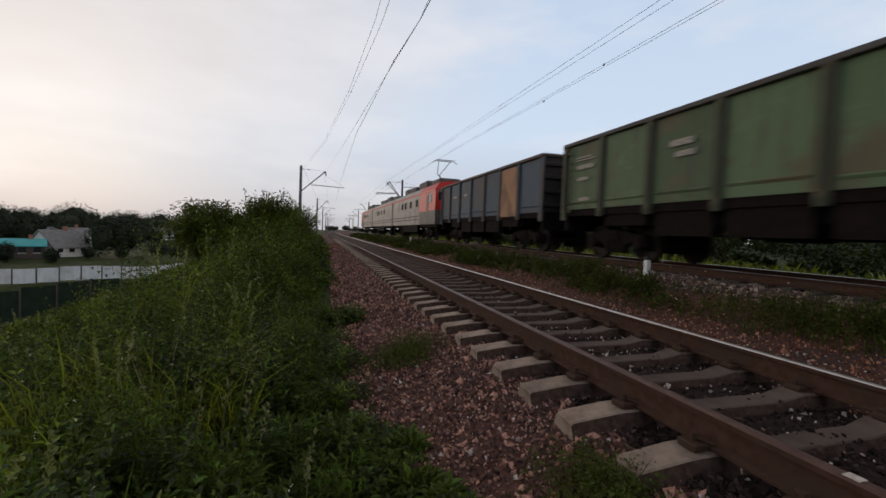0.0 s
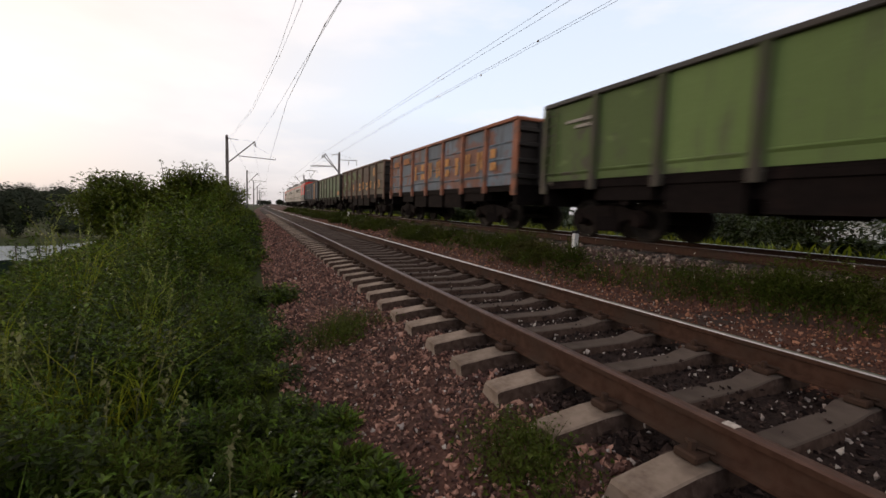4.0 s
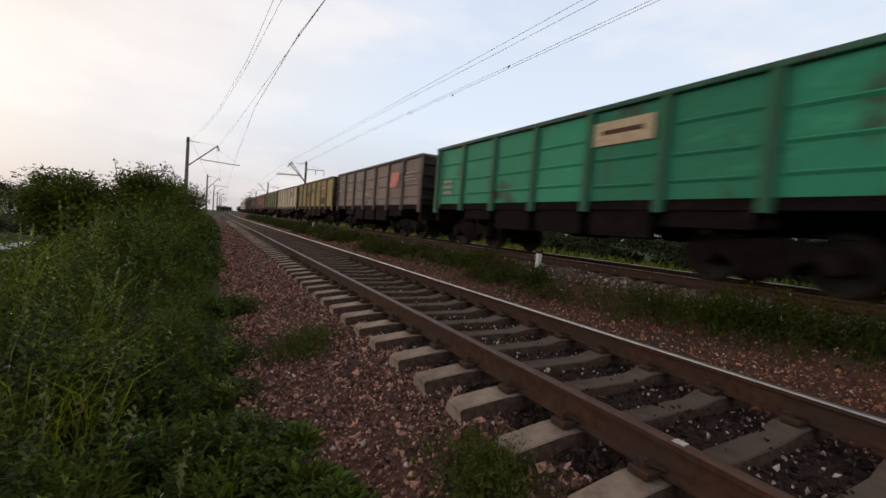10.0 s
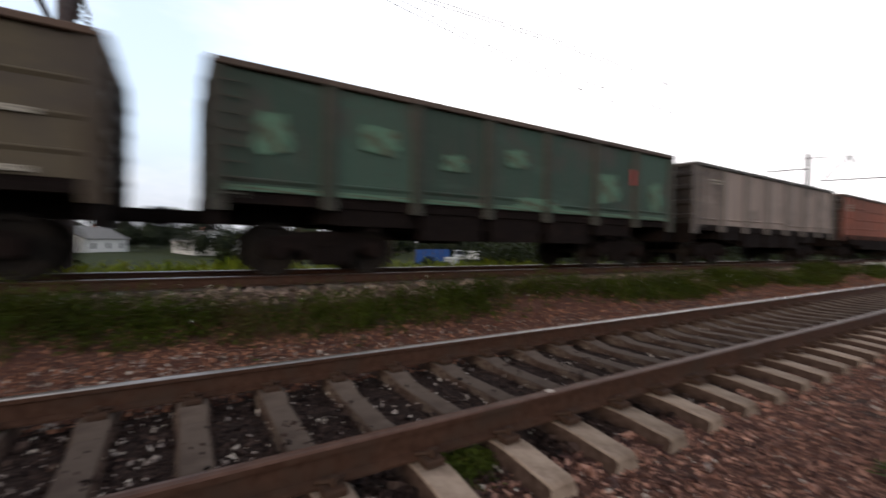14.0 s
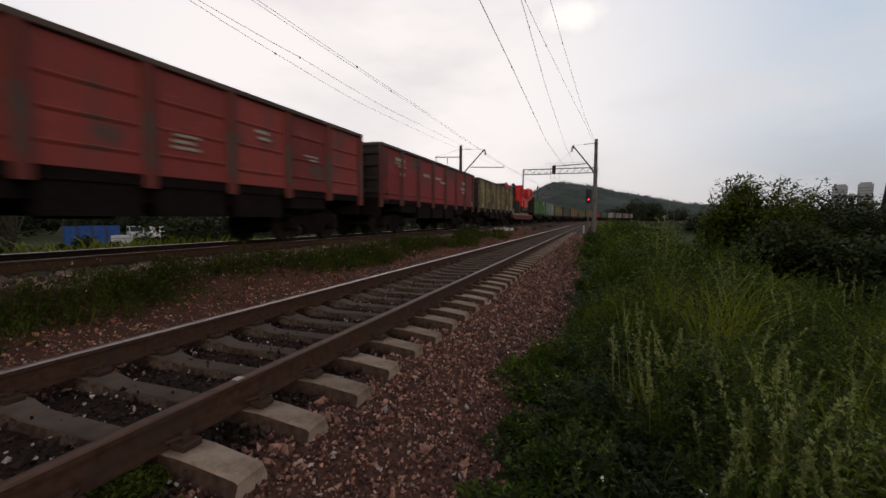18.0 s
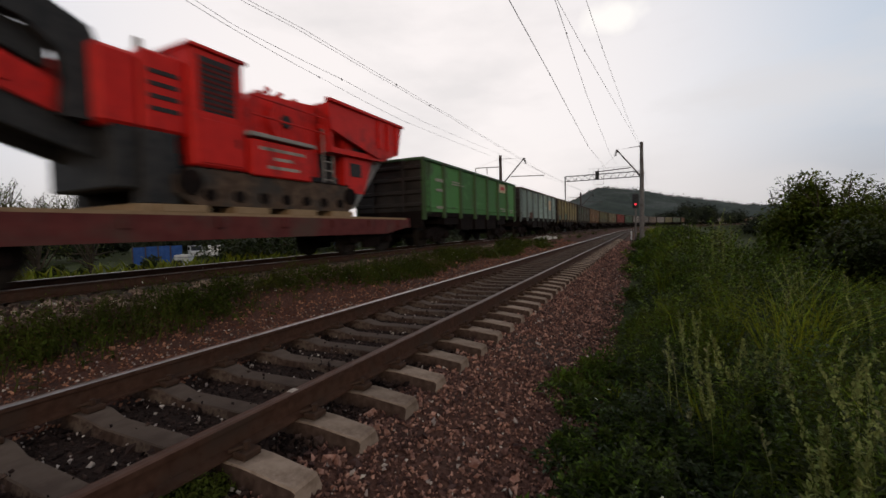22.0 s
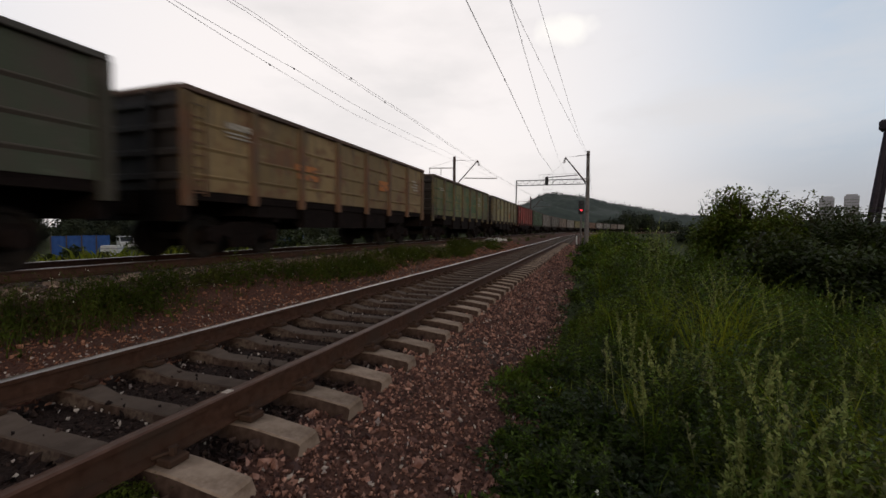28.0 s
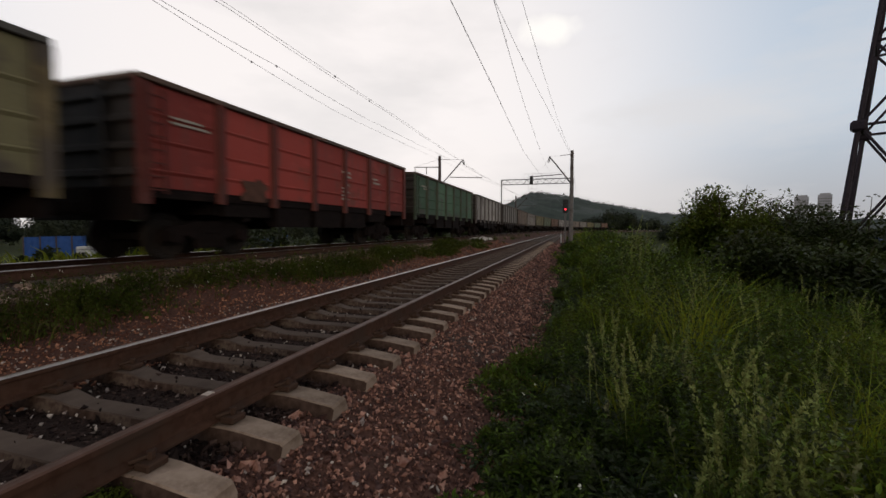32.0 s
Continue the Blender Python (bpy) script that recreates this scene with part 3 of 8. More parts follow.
def travelled(t):
    """Metres gone at t: a smooth curve through the known ones."""
    k = int(np.clip(np.searchsorted(S_TIMES, t) - 1, 0, len(S_TIMES) - 2))
    T, S = np.array(S_TIMES, float), np.array(S_WAY, float)
    sl = np.gradient(S, T)
    h = T[k + 1] - T[k]
    u = (t - T[k]) / h
    return (2 * u**3 - 3 * u**2 + 1) * S[k] + (u**3 - 2 * u**2 + u) * h * sl[k] + (-2 * u**3 + 3 * u**2) * S[k + 1] + (u**3 - u**2) * h * sl[k + 1]


def on_track(y):
    return pose(XF + float(bend(y)), y, ZF, 0, 0, -heading(y))


MOVING = []                            # (thing, y at the start)


def motions():
    for ob, y0 in MOVING:
        rows = [(t, on_track(y0 + float(travelled(t)))) for t in [k * 0.5 for k in range(65)]]
        walk(ob, rows)
    # wheels turn while they pass close by
    start = {ob: y0 for ob, y0 in MOVING}
    ts = np.arange(0, 32.001, 0.05)
    way = np.array([float(travelled(t)) for t in ts])
    for car, wheel, yb, dy, s in SPIN:
        at = start[car] + yb + dy + way
        sel = np.nonzero(np.abs(at) < 12.5)[0]
        if len(sel) < 3:
            continue
        def turned(k):
            return Matrix.Translation((0, dy, 0.475)) @ Matrix.Rotation(-float(way[k]) / 0.475, 4, "X") @ Matrix.Rotation(0 if s > 0 else math.pi, 4, "Z")
        rows = [(float(ts[k]), turned(k)) for k in sel]
        if rows[0][0] > 0.2:
            rows.insert(0, (0.0, rows[0][1]))
        if rows[-1][0] < 31.8:
            rows.append((32.0, rows[-1][1]))
        walk(wheel, rows)


# ---------------- open wagons ----------------
HALF, WIDE, LOW, TOP = 6.29, 1.50, 1.42, 3.46
RIBS = (-4.45, -2.7, -0.9, 0.9, 2.7, 4.45)


PANELS = tuple(zip((-HALF,) + RIBS, RIBS + (HALF,)))


def make_wagon_meshes():
    M = {}
    bm = bmesh.new()
    prism(bm, [(WIDE, LOW), (WIDE, TOP - 0.1), (WIDE - 0.03, TOP - 0.1), (WIDE - 0.03, LOW)], -HALF, HALF)
    M["side"] = bm_mesh(bm, "side_wall")
    for k, (a, b) in enumerate(PANELS):
        bm = bmesh.new()
        prism(bm, [(WIDE - 0.004, -0.075), (WIDE + 0.032, -0.012), (WIDE + 0.026, 0.008), (WIDE - 0.004, 0.022)], a + 0.20, b - 0.20)
        M["crease_%d" % k] = bm_mesh(bm, "crease")
    bm = bmesh.new()
    prism(bm, [(-0.12, 0), (0.12, 0), (0.075, 0.09), (-0.075, 0.09)], LOW - 0.24, TOP - 0.1, "z")
    M["rib"] = bm_mesh(bm, "rib")
    bm = bmesh.new()
    prism(bm, [(-0.19, -0.02), (0.06, -0.02), (0.06, 0.055), (-0.19, 0.055)], LOW - 0.32, TOP - 0.1, "z")
    M["corner"] = bm_mesh(bm, "corner_post")
    bm = bmesh.new()
    for s in (-1, 1):
        x0, x1 = sorted((s * (WIDE - 0.05), s * (WIDE + 0.09)))
        box(bm, x0, x1, -HALF - 0.03, HALF + 0.03, TOP - 0.11, TOP, 0.015)
        box(bm, -WIDE + 0.05, WIDE - 0.05, s * HALF - 0.07, s * HALF + 0.07, TOP - 0.11, TOP, 0.015)
    M["chord"] = bm_mesh(bm, "top_chord")
    bm = bmesh.new()
    box(bm, -WIDE, WIDE, -0.03, 0.03, LOW, TOP - 0.1)
    M["end"] = bm_mesh(bm, "end_wall")
    bm = bmesh.new()
    prism(bm, [(0.03, -0.09), (0.12, -0.05), (0.12, 0.05), (0.03, 0.09)], -WIDE, WIDE, "x")
    M["end_rib"] = bm_mesh(bm, "end_rib")
    bm = bmesh.new()
    box(bm, -0.06, 0.06, 0.03, 0.14, LOW, TOP - 0.1)
    M["end_post"] = bm_mesh(bm, "end_post")
    bm = bmesh.new()
    box(bm, -WIDE + 0.02, WIDE - 0.02, -HALF, HALF, LOW - 0.06, LOW + 0.02)
    box(bm, -0.25, 0.25, -HALF - 0.15, HALF + 0.15, 0.92, LOW - 0.06)
    for s in (-1, 1):
        prism(bm, [(s * 0.25, LOW - 0.06), (s * (WIDE - 0.2), LOW - 0.06), (s * (WIDE - 0.2), LOW - 0.5), (s * 0.25, LOW - 0.35)], -3.2, 3.2)
        box(bm, *sorted((s * 0.0, s * (WIDE - 0.06))), -6.27, -6.12, LOW - 0.62, LOW - 0.06)
        box(bm, *sorted((s * 0.0, s * (WIDE - 0.06))), 6.12, 6.27, LOW - 0.62, LOW - 0.06)
    for s in (-1, 1):
        x0, x1 = sorted((s * (WIDE - 0.02), s * (WIDE - 0.14)))
        box(bm, x0, x1, -HALF, HALF, LOW - 0.2, LOW - 0.06, 0.01)
        for k in range(7):
            y = (k - 3) * 1.78
            if abs(y) < 5.2:
                low = 0.74 if abs(y) < 2.0 else 0.5
                prism(bm, [(s * 0.35, LOW - 0.08), (s * (WIDE - 0.24), LOW - low), (s * (WIDE - 0.06), LOW - low), (s * (WIDE - 0.06), LOW - 0.08)], y - 0.74, y + 0.74)
                box(bm, *sorted((s * (WIDE - 0.1), s * (WIDE - 0.18))), y - 0.08, y + 0.08, LOW - 0.6, LOW - 0.06)
        box(bm, -1.3, 1.3, s * 4.32 - 0.2, s * 4.32 + 0.2, 0.95, LOW - 0.06)
    M["underframe"] = bm_mesh(bm, "underframe")
    bm = bmesh.new()
    tube(bm, (0.75, 0.2, 0.82), (0.75, 1.5, 0.82), 0.2, n=12)
    box(bm, -0.9, -0.5, -0.4, 0.4, 0.7, 1.0, 0.03)
    tube(bm, (0, -3.4, 0.72), (0, 3.4, 0.72), 0.025, n=6)
    M["brake"] = bm_mesh(bm, "brake_gear")
    # bogie parts: side frame with bowed top and pedestals, springs, bolster
    bm = bmesh.new()
    prof = [(-1.14, 0.60), (-1.05, 0.70), (-0.72, 0.72), (-0.45, 0.80), (0.45, 0.80), (0.72, 0.72), (1.05, 0.70), (1.14, 0.60), (1.14, 0.38), (0.74, 0.38), (0.70, 0.52), (0.42, 0.40), (0.36, 0.20), (-0.36, 0.20), (-0.42, 0.40), (-0.70, 0.52), (-0.74, 0.38), (-1.14, 0.38)]
    prism(bm, prof, -0.09, 0.09, "x")
    for s in (-1, 1):
        tube(bm, (-0.12, s * 0.925, 0.475), (0.15, s * 0.925, 0.475), 0.15, n=12)
    for y in (-0.22, 0.0, 0.22):
        tube(bm, (0.05, y, 0.24), (0.05, y, 0.62), 0.09, n=8)
    M["side_frame"] = bm_mesh(bm, "side_frame")
    bm = bmesh.new()
    box(bm, -1.15, 1.15, -0.2, 0.2, 0.52, 0.82, 0.03)
    box(bm, -1.0, 1.0, -0.55, -0.42, 0.42, 0.55)
    box(bm, -1.0, 1.0, 0.42, 0.55, 0.42, 0.55)
    M["bolster"] = bm_mesh(bm, "bolster")
    bm = bmesh.new()
    tube(bm, (-1.05, 0, 0), (1.05, 0, 0), 0.08, n=10)
    M["axle"] = bm_mesh(bm, "axle")
    # wheel: flange, tread, dished web with holes' shadow line, hub; turned from one profile
    prof = [(0.72, 0.10), (0.72, 0.505), (0.752, 0.500), (0.757, 0.478), (0.85, 0.470), (0.85, 0.40), (0.80, 0.37), (0.79, 0.20), (0.87, 0.16), (0.87, 0.0)]
    n = 24
    V = [(x, r * math.cos(2 * math.pi * k / n), r * math.sin(2 * math.pi * k / n)) for x, r in prof for k in range(n)]
    F = [(i * n + k, i * n + (k + 1) % n, (i + 1) * n + (k + 1) % n, (i + 1) * n + k) for i in range(len(prof) - 1) for k in range(n)]
    M["wheel"] = mesh_np("wheel", V, F, (None,))
    bm = bmesh.new()
    box(bm, -0.12, 0.12, 0.0, 0.55, -0.12, 0.12, 0.03)
    box(bm, -0.22, 0.18, 0.5, 0.72, -0.16, 0.16, 0.05)
    M["coupler"] = bm_mesh(bm, "coupler")
    bm = bmesh.new()
    for dy in (0, 0.36):
        box(bm, 0, 0.03, dy - 0.02, dy + 0.02, LOW - 0.12, TOP - 0.2)
    for k in range(8):
        z = LOW - 0.05 + k * 0.25
        box(bm, 0.005, 0.025, 0, 0.36, z - 0.012, z + 0.012)
    M["ladder"] = bm_mesh(bm, "ladder")
    bm = bmesh.new()
    box(bm, -WIDE + 0.04, WIDE - 0.04, -HALF + 0.06, HALF - 0.06, 2.2, 2.35)
    M["load"] = bm_mesh(bm, "load")
    bm = bmesh.new()
    box(bm, 0, 0.006, -0.5, 0.5, -0.5, 0.5)
    M["mark"] = bm_mesh(bm, "mark")
    for key, bars in (("bars_two", ((-0.42, -0.14, -0.5, 0.5), (0.12, 0.4, -0.42, 0.5))),
                      ("bars_one", ((-0.3, 0.3, -0.5, 0.44),)),
                      ("bars_stacked", ((-0.5, 0.46, 0.08, 0.5), (-0.4, 0.5, -0.5, -0.12)))):
        bm = bmesh.new()
        for y0, y1, z0, z1 in bars:
            box(bm, 0, 0.006, y0, y1, z0, z1)
        M[key] = bm_mesh(bm, "mark")
    rng = random.Random(12)
    for k in range(4):
        bm = bmesh.new()
        ring = []
        for j in range(18):
            a = 2 * math.pi * j / 18
            r = rng.uniform(0.36, 0.54) * (1 + 0.22 * abs(math.sin(2 * a)))
            ring.append((math.cos(a) * r, math.sin(a) * r))
        prism(bm, ring, 0, 0.004, "x")
        M["blotch_%d" % k] = bm_mesh(bm, "mark")
    return M


WM = make_wagon_meshes()
SPIN = []


def bogie(car, y):
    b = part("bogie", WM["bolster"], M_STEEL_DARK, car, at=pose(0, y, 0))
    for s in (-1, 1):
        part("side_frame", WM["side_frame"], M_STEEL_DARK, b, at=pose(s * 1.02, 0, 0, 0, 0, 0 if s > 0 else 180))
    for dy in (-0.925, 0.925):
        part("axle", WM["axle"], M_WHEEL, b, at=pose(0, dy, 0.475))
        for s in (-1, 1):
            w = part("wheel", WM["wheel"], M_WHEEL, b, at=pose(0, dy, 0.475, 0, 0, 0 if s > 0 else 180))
            SPIN.append((car, w, y, dy, s))
    return b


def couplers(car, half):
    for s in (-1, 1):
        part("coupler", WM["coupler"], M_STEEL_DARK, car, at=pose(0, s * (half - 0.05), 1.03, 0, 0, 0 if s > 0 else 180))


def gondola(n, label, mat, chord=None, rib=None, ridged=True, marks=()):
    """An open wagon; marks: (material, y, z, wide, high) on the side that faces the near track."""
    car = thing("open_wagon", pose(0, 0, 0), label, "freight wagon", "wagons of the goods train")
    rib = rib or RIB_OF[mat.name]
    chord = chord or CHORDS[n % 3]
    for s in (-1, 1):
        wall = part("side_wall", WM["side"], mat, car, at=pose(0, 0, 0, 0, 0, 0 if s > 0 else 180))
        if s < 0 and n < 28:
            for k in range(len(PANELS)):
                for j, z in enumerate((1.78, 2.28, 2.80) if ridged else (1.66,)):
                    part("crease", WM["crease_%d" % k], mat, wall, at=pose(0, 0, z + 0.023 * ((k * 5 + j * 3) % 4 - 1.5)))
        for y in RIBS:
            part("rib", WM["rib"], rib, car, at=pose(s * WIDE, y, 0, 0, 0, -90 * s))
        for e in (-1, 1):
            part("corner_post", WM["corner"], rib, car, at=Matrix.Translation((s * WIDE, e * HALF, 0)) @ Matrix.Rotation(radians(-90 * s), 4, "Z") @ Matrix.Diagonal((-e * s, 1, 1, 1)))
        end = pose(0, s * (HALF - 0.03), 0, 0, 0, 0 if s > 0 else 180)
        # near-black colour stands in for the shade in the gap
        wall = part("end_wall", WM["end"], END_SHADE, car, "end wall, paint darkened for the shade between wagons", at=end)
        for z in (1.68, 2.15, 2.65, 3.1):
            part("end_rib", WM["end_rib"], END_SHADE, wall, at=pose(0, 0, z))
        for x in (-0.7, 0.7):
            part("end_post", WM["end_post"], END_SHADE, wall, at=pose(x, 0, 0))
        bogie(car, s * 4.325)
        part("ladder", WM["ladder"], rib, car, at=pose(s * (WIDE + 0.055), -s * (HALF - 0.1) if s < 0 else -HALF + 0.1, 0, 0, 0, 0 if s > 0 else 180))
    part("top_chord", WM["chord"], chord, car)
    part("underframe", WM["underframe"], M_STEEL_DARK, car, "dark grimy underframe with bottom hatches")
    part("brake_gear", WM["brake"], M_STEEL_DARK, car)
    couplers(car, HALF)
    rows = []
    for m, y, z, w, h in marks:
        if m is M_WHITE and h > 0.15:          # lines of small writing
            k = max(2, round(h / 0.13))
            for j in range(k):
                wide = w * (0.62, 1.0, 0.8, 0.92, 0.7)[(j + int(abs(y) * 7)) % 5]
                rows.append((m, y + (w - wide) / 2 * (1 if j % 2 else -1), z + h * ((j + 0.5) / k - 0.5), wide, h / k * 0.48, "mark"))
        elif m.name in LETTERS and 0.3 < h < 1.0:
            rows.append((m, y, z, w, h, ("bars_two", "bars_stacked", "bars_one", "bars_two")[int(abs(y) * 10) % 4]))
        elif m.name in ("teal_patch", "brown_primer_patch", "faded_green_panel") and h > 0.2:
            rows.append((m, y, z, w, h, "blotch_%d" % (int(abs(y) * 10 + z * 10) % 4)))
        else:
            rows.append((m, y, z, w, h, "mark"))
    for j, (m, y, z, w, h, shape) in enumerate(rows):
        part("painted_mark", WM[shape], m, car, at=Matrix.Translation((-WIDE - 0.035 - 0.0007 * j, y, z)) @ Matrix.Rotation(radians(180), 4, "Z") @ Matrix.Diagonal((1, w, h, 1)))
    MOVING.append((car, FRONT - CAR * (n - 0.5)))
    return car


LETTERS = ("faded_cream_lettering", "faded_orange_lettering")
RUST = (0.13, 0.055, 0.03)
M_WHITE = material("faded_white_lettering", (0.40, 0.36, 0.30), (0.30, 0.27, 0.225), 0.8, 9.0, c3=(0.14, 0.12, 0.10), scale2=4.0, amount2=0.5, bump=0)
M_ORANGE = material("faded_orange_lettering", (0.42, 0.17, 0.06), (0.32, 0.12, 0.05), 0.8, 7.0, c3=(0.16, 0.10, 0.07), scale2=3.0, amount2=0.5, bump=0)
M_SIGN = material("cream_sign_panel", (0.55, 0.42, 0.28), (0.46, 0.34, 0.22), 0.7, 5.0, bump=0)
M_RED_MARK = plain("red_emblem", (0.42, 0.035, 0.03), 0.6)
M_ORANGE_MARK = material("orange_panel", (0.50, 0.22, 0.09), (0.40, 0.18, 0.08), 0.7, 5.0, bump=0)
M_TEAL_PATCH = material("teal_patch", (0.085, 0.155, 0.105), (0.12, 0.20, 0.14), 0.7, 3.0, c3=(0.08, 0.075, 0.05), scale2=2.0, amount2=0.6, bump=0)
M_CREAM_LETTER = material("faded_cream_lettering", (0.60, 0.30, 0.11), (0.48, 0.22, 0.075), 0.8, 6.0, c3=(0.26, 0.11, 0.05), scale2=2.5, amount2=0.5, bump=0)
M_MAROON_BAND = material("maroon_band", (0.060, 0.026, 0.020), (0.085, 0.038, 0.028), 0.8, 4.0, c3=(0.12, 0.075, 0.045), scale2=1.5, amount2=0.4, bump=0)
M_GREEN_PANEL = material("faded_green_panel", (0.115, 0.140, 0.065), (0.15, 0.175, 0.085), 0.8, 3.0, c3=(0.075, 0.05, 0.03), scale2=1.3, amount2=0.6, bump=0)
M_PALE_ORANGE = material("pale_orange_panel", (0.36, 0.20, 0.115), (0.30, 0.165, 0.095), 0.8, 4.0, c3=(0.18, 0.11, 0.075), scale2=1.2, amount2=0.5, bump=0)
M_PINK_PANEL = material("primer_panel", (0.30, 0.17, 0.085), (0.24, 0.13, 0.065), 0.7, 3.0, c3=(0.16, 0.09, 0.05), scale2=1.2, amount2=0.6, bump=0)
M_BROWN_PATCH = material("brown_primer_patch", (0.07, 0.035, 0.025), (0.10, 0.05, 0.035), 0.8, 3.0, bump=0)
PAINTS, RIB_OF = {}, {}
# end wall paint with the deep shade between wagons put into its colour
END_SHADE = paint("shaded_end_paint", (0.026, 0.020, 0.017), dirt=(0.012, 0.010, 0.009), amount=0.5, seed=33.0)
CHORDS = [paint("chord_%d" % k, c, amount=0.4, seed=40.0 + k) for k, c in enumerate(((0.075, 0.05, 0.038), (0.06, 0.055, 0.048), (0.09, 0.055, 0.04)))]


def P_(key, c, **kw):
    """A wagon paint and the dirtier shade that its ribs have."""
    if key not in PAINTS:
        PAINTS[key] = paint(key, c, seed=len(PAINTS) + 1.0, **kw)
        kw["amount"] = min(0.9, kw.get("amount", 0.45) + 0.2)
        RIB_OF[key] = paint(key + "_ribs", (c[0] * 0.42 + 0.016, c[1] * 0.42 + 0.008, c[2] * 0.42 + 0.005), seed=len(PAINTS) + 60.0, **kw)
    return PAINTS[key]


def build_train():
    W, O = M_WHITE, M_ORANGE
    small = lambda *ys: [(W, y, z, w, h) for y, z, w, h in ys]
    gondola(0, "blue open wagon with one orange panel, grimy", P_("wagon_blue", (0.045, 0.072, 0.098), amount=0.45), ridged=False, marks=[(M_PALE_ORANGE, -3.55, 2.3, 1.5, 1.95)] + small((1.8, 2.6, 0.5, 0.12), (3.5, 2.6, 0.6, 0.12)))
    gondola(1, "dull green open wagon with white stencilling", P_("wagon_dull_green", (0.082, 0.117, 0.058), amount=0.4, rust=(0.11, 0.085, 0.05)), ridged=False, marks=small((5.2, 2.9, 0.9, 0.16), (5.2, 2.65, 0.8, 0.12), (5.3, 2.3, 0.5, 0.1), (1.8, 2.7, 0.6, 0.14), (1.7, 2.45, 0.5, 0.12), (5.2, 1.7, 0.5, 0.1)) + [(M_ORANGE_MARK, -5.6, 1.75, 0.7, 0.32)])
    brown_green = P_("wagon_brown_over_green", (0.085, 0.066, 0.036), amount=0.95, rust=(0.060, 0.032, 0.022))
    letters = [(M_CREAM_LETTER, -1.5 + 1.02 * k * -1 + 3.4, 2.0 + 0.06 * (k % 2), 0.42, 0.5) for k in range(8)]
    gondola(2, "brown and green open wagon with orange painted letters", brown_green, chord=P_("wagon_brown", (0.10, 0.05, 0.032), amount=0.5), rib=P_("wagon_brown", (0.10, 0.05, 0.032), amount=0.5), marks=[(M_GREEN_PANEL, 5.35, 2.45, 1.45, 1.5), (M_GREEN_PANEL, 3.57, 2.5, 1.3, 1.4), (M_GREEN_PANEL, 1.8, 2.85, 1.3, 0.7), (M_GREEN_PANEL, 0.0, 2.75, 0.9, 0.4)] + letters + [(M_CREAM_LETTER, -4.0, 2.85, 0.5, 0.5), (W, 5.0, 2.4, 0.6, 0.4)])
    rust_blue = P_("wagon_blue_rust", (0.13, 0.165, 0.20), amount=0.7, rust=(0.20, 0.065, 0.03))
    rib_rust = P_("wagon_rust", (0.235, 0.078, 0.04), amount=0.4)
    gondola(3, "rusty blue-grey open wagon with large orange letters", rust_blue, chord=rib_rust, rib=rib_rust, marks=[(M_CREAM_LETTER, 2.25 - 0.9 * k, 2.28, 0.40 + 0.05 * (k % 2), 0.70) for k in range(9)] + [(O, 3.6, 2.95, 0.9, 0.3), (O, 5.2, 2.9, 0.7, 0.25)])
    gondola(4, "olive green open wagon", P_("wagon_olive_green", (0.10, 0.145, 0.042), amount=0.4), marks=small((5.0, 2.8, 0.9, 0.3), (-1.8, 2.9, 0.8, 0.3), (-1.8, 2.5, 0.7, 0.2)), ridged=False)
    cream = P_("wagon_cream", (0.50, 0.43, 0.30), amount=0.32, rust=(0.30, 0.20, 0.11))
    gondola(5, "cream open wagon with dark ridges and an orange emblem", cream, rib=P_("wagon_cream_rib", (0.36, 0.27, 0.16), amount=0.5), chord=P_("wagon_brown", (0.1, 0.05, 0.03)), marks=[(M_ORANGE_MARK, -3.3, 2.75, 1.1, 0.55), (M_BROWN_PATCH, -3.3, 2.72, 0.7, 0.06), (M_BROWN_PATCH, -3.2, 2.85, 0.35, 0.06), (M_BROWN_PATCH, 1.0, 1.72, 0.35, 0.2)] + [(M_BROWN_PATCH, 4.1, 2.3, 0.5, 0.12), (M_BROWN_PATCH, 5.3, 2.1, 0.5, 0.1)])
    yellow = P_("wagon_yellow", (0.234, 0.176, 0.035), amount=0.5, rust=(0.13, 0.09, 0.04))
    gondola(6, "grimy yellow open wagon with teal and orange panels", yellow, rib=P_("wagon_yellow_rib", (0.17, 0.10, 0.04), amount=0.5), marks=[(M_PINK_PANEL, -3.57, 2.75, 1.5, 1.1), (W, -3.5, 2.75, 0.9, 0.14), (M_BROWN_PATCH, -3.57, 1.8, 1.5, 0.6), (M_TEAL_PATCH, 0.0, 2.72, 1.25, 0.42), (W, 3.5, 2.8, 1.1, 0.16), (W, 3.4, 2.6, 0.9, 0.12), (M_TEAL_PATCH, 5.3, 2.7, 0.7, 0.2), (M_BROWN_PATCH, 1.7, 2.4, 0.5, 0.5)])
    gondola(7, "grey-brown open wagon with a red emblem and white lettering", P_("wagon_grey_brown", (0.195, 0.142, 0.115), amount=0.3), marks=[(M_RED_MARK, -3.5, 2.68, 1.0, 0.42), (M_RED_MARK, -3.35, 2.36, 0.9, 0.3), (W, -5.2, 2.62, 1.3, 0.42)] + small((5.3, 3.05, 0.9, 0.16), (5.3, 2.75, 1.0, 0.18), (5.5, 2.35, 0.4, 0.16), (3.5, 2.9, 0.6, 0.14), (3.5, 2.35, 0.5, 0.1), (1.8, 2.8, 0.7, 0.16), (1.8, 2.6, 0.7, 0.16), (0.2, 2.0, 0.6, 0.12), (1.8, 1.6, 0.5, 0.1)))
    emerald = P_("wagon_emerald", (0.022, 0.235, 0.125), amount=0.22, dirt=(0.05, 0.075, 0.05))
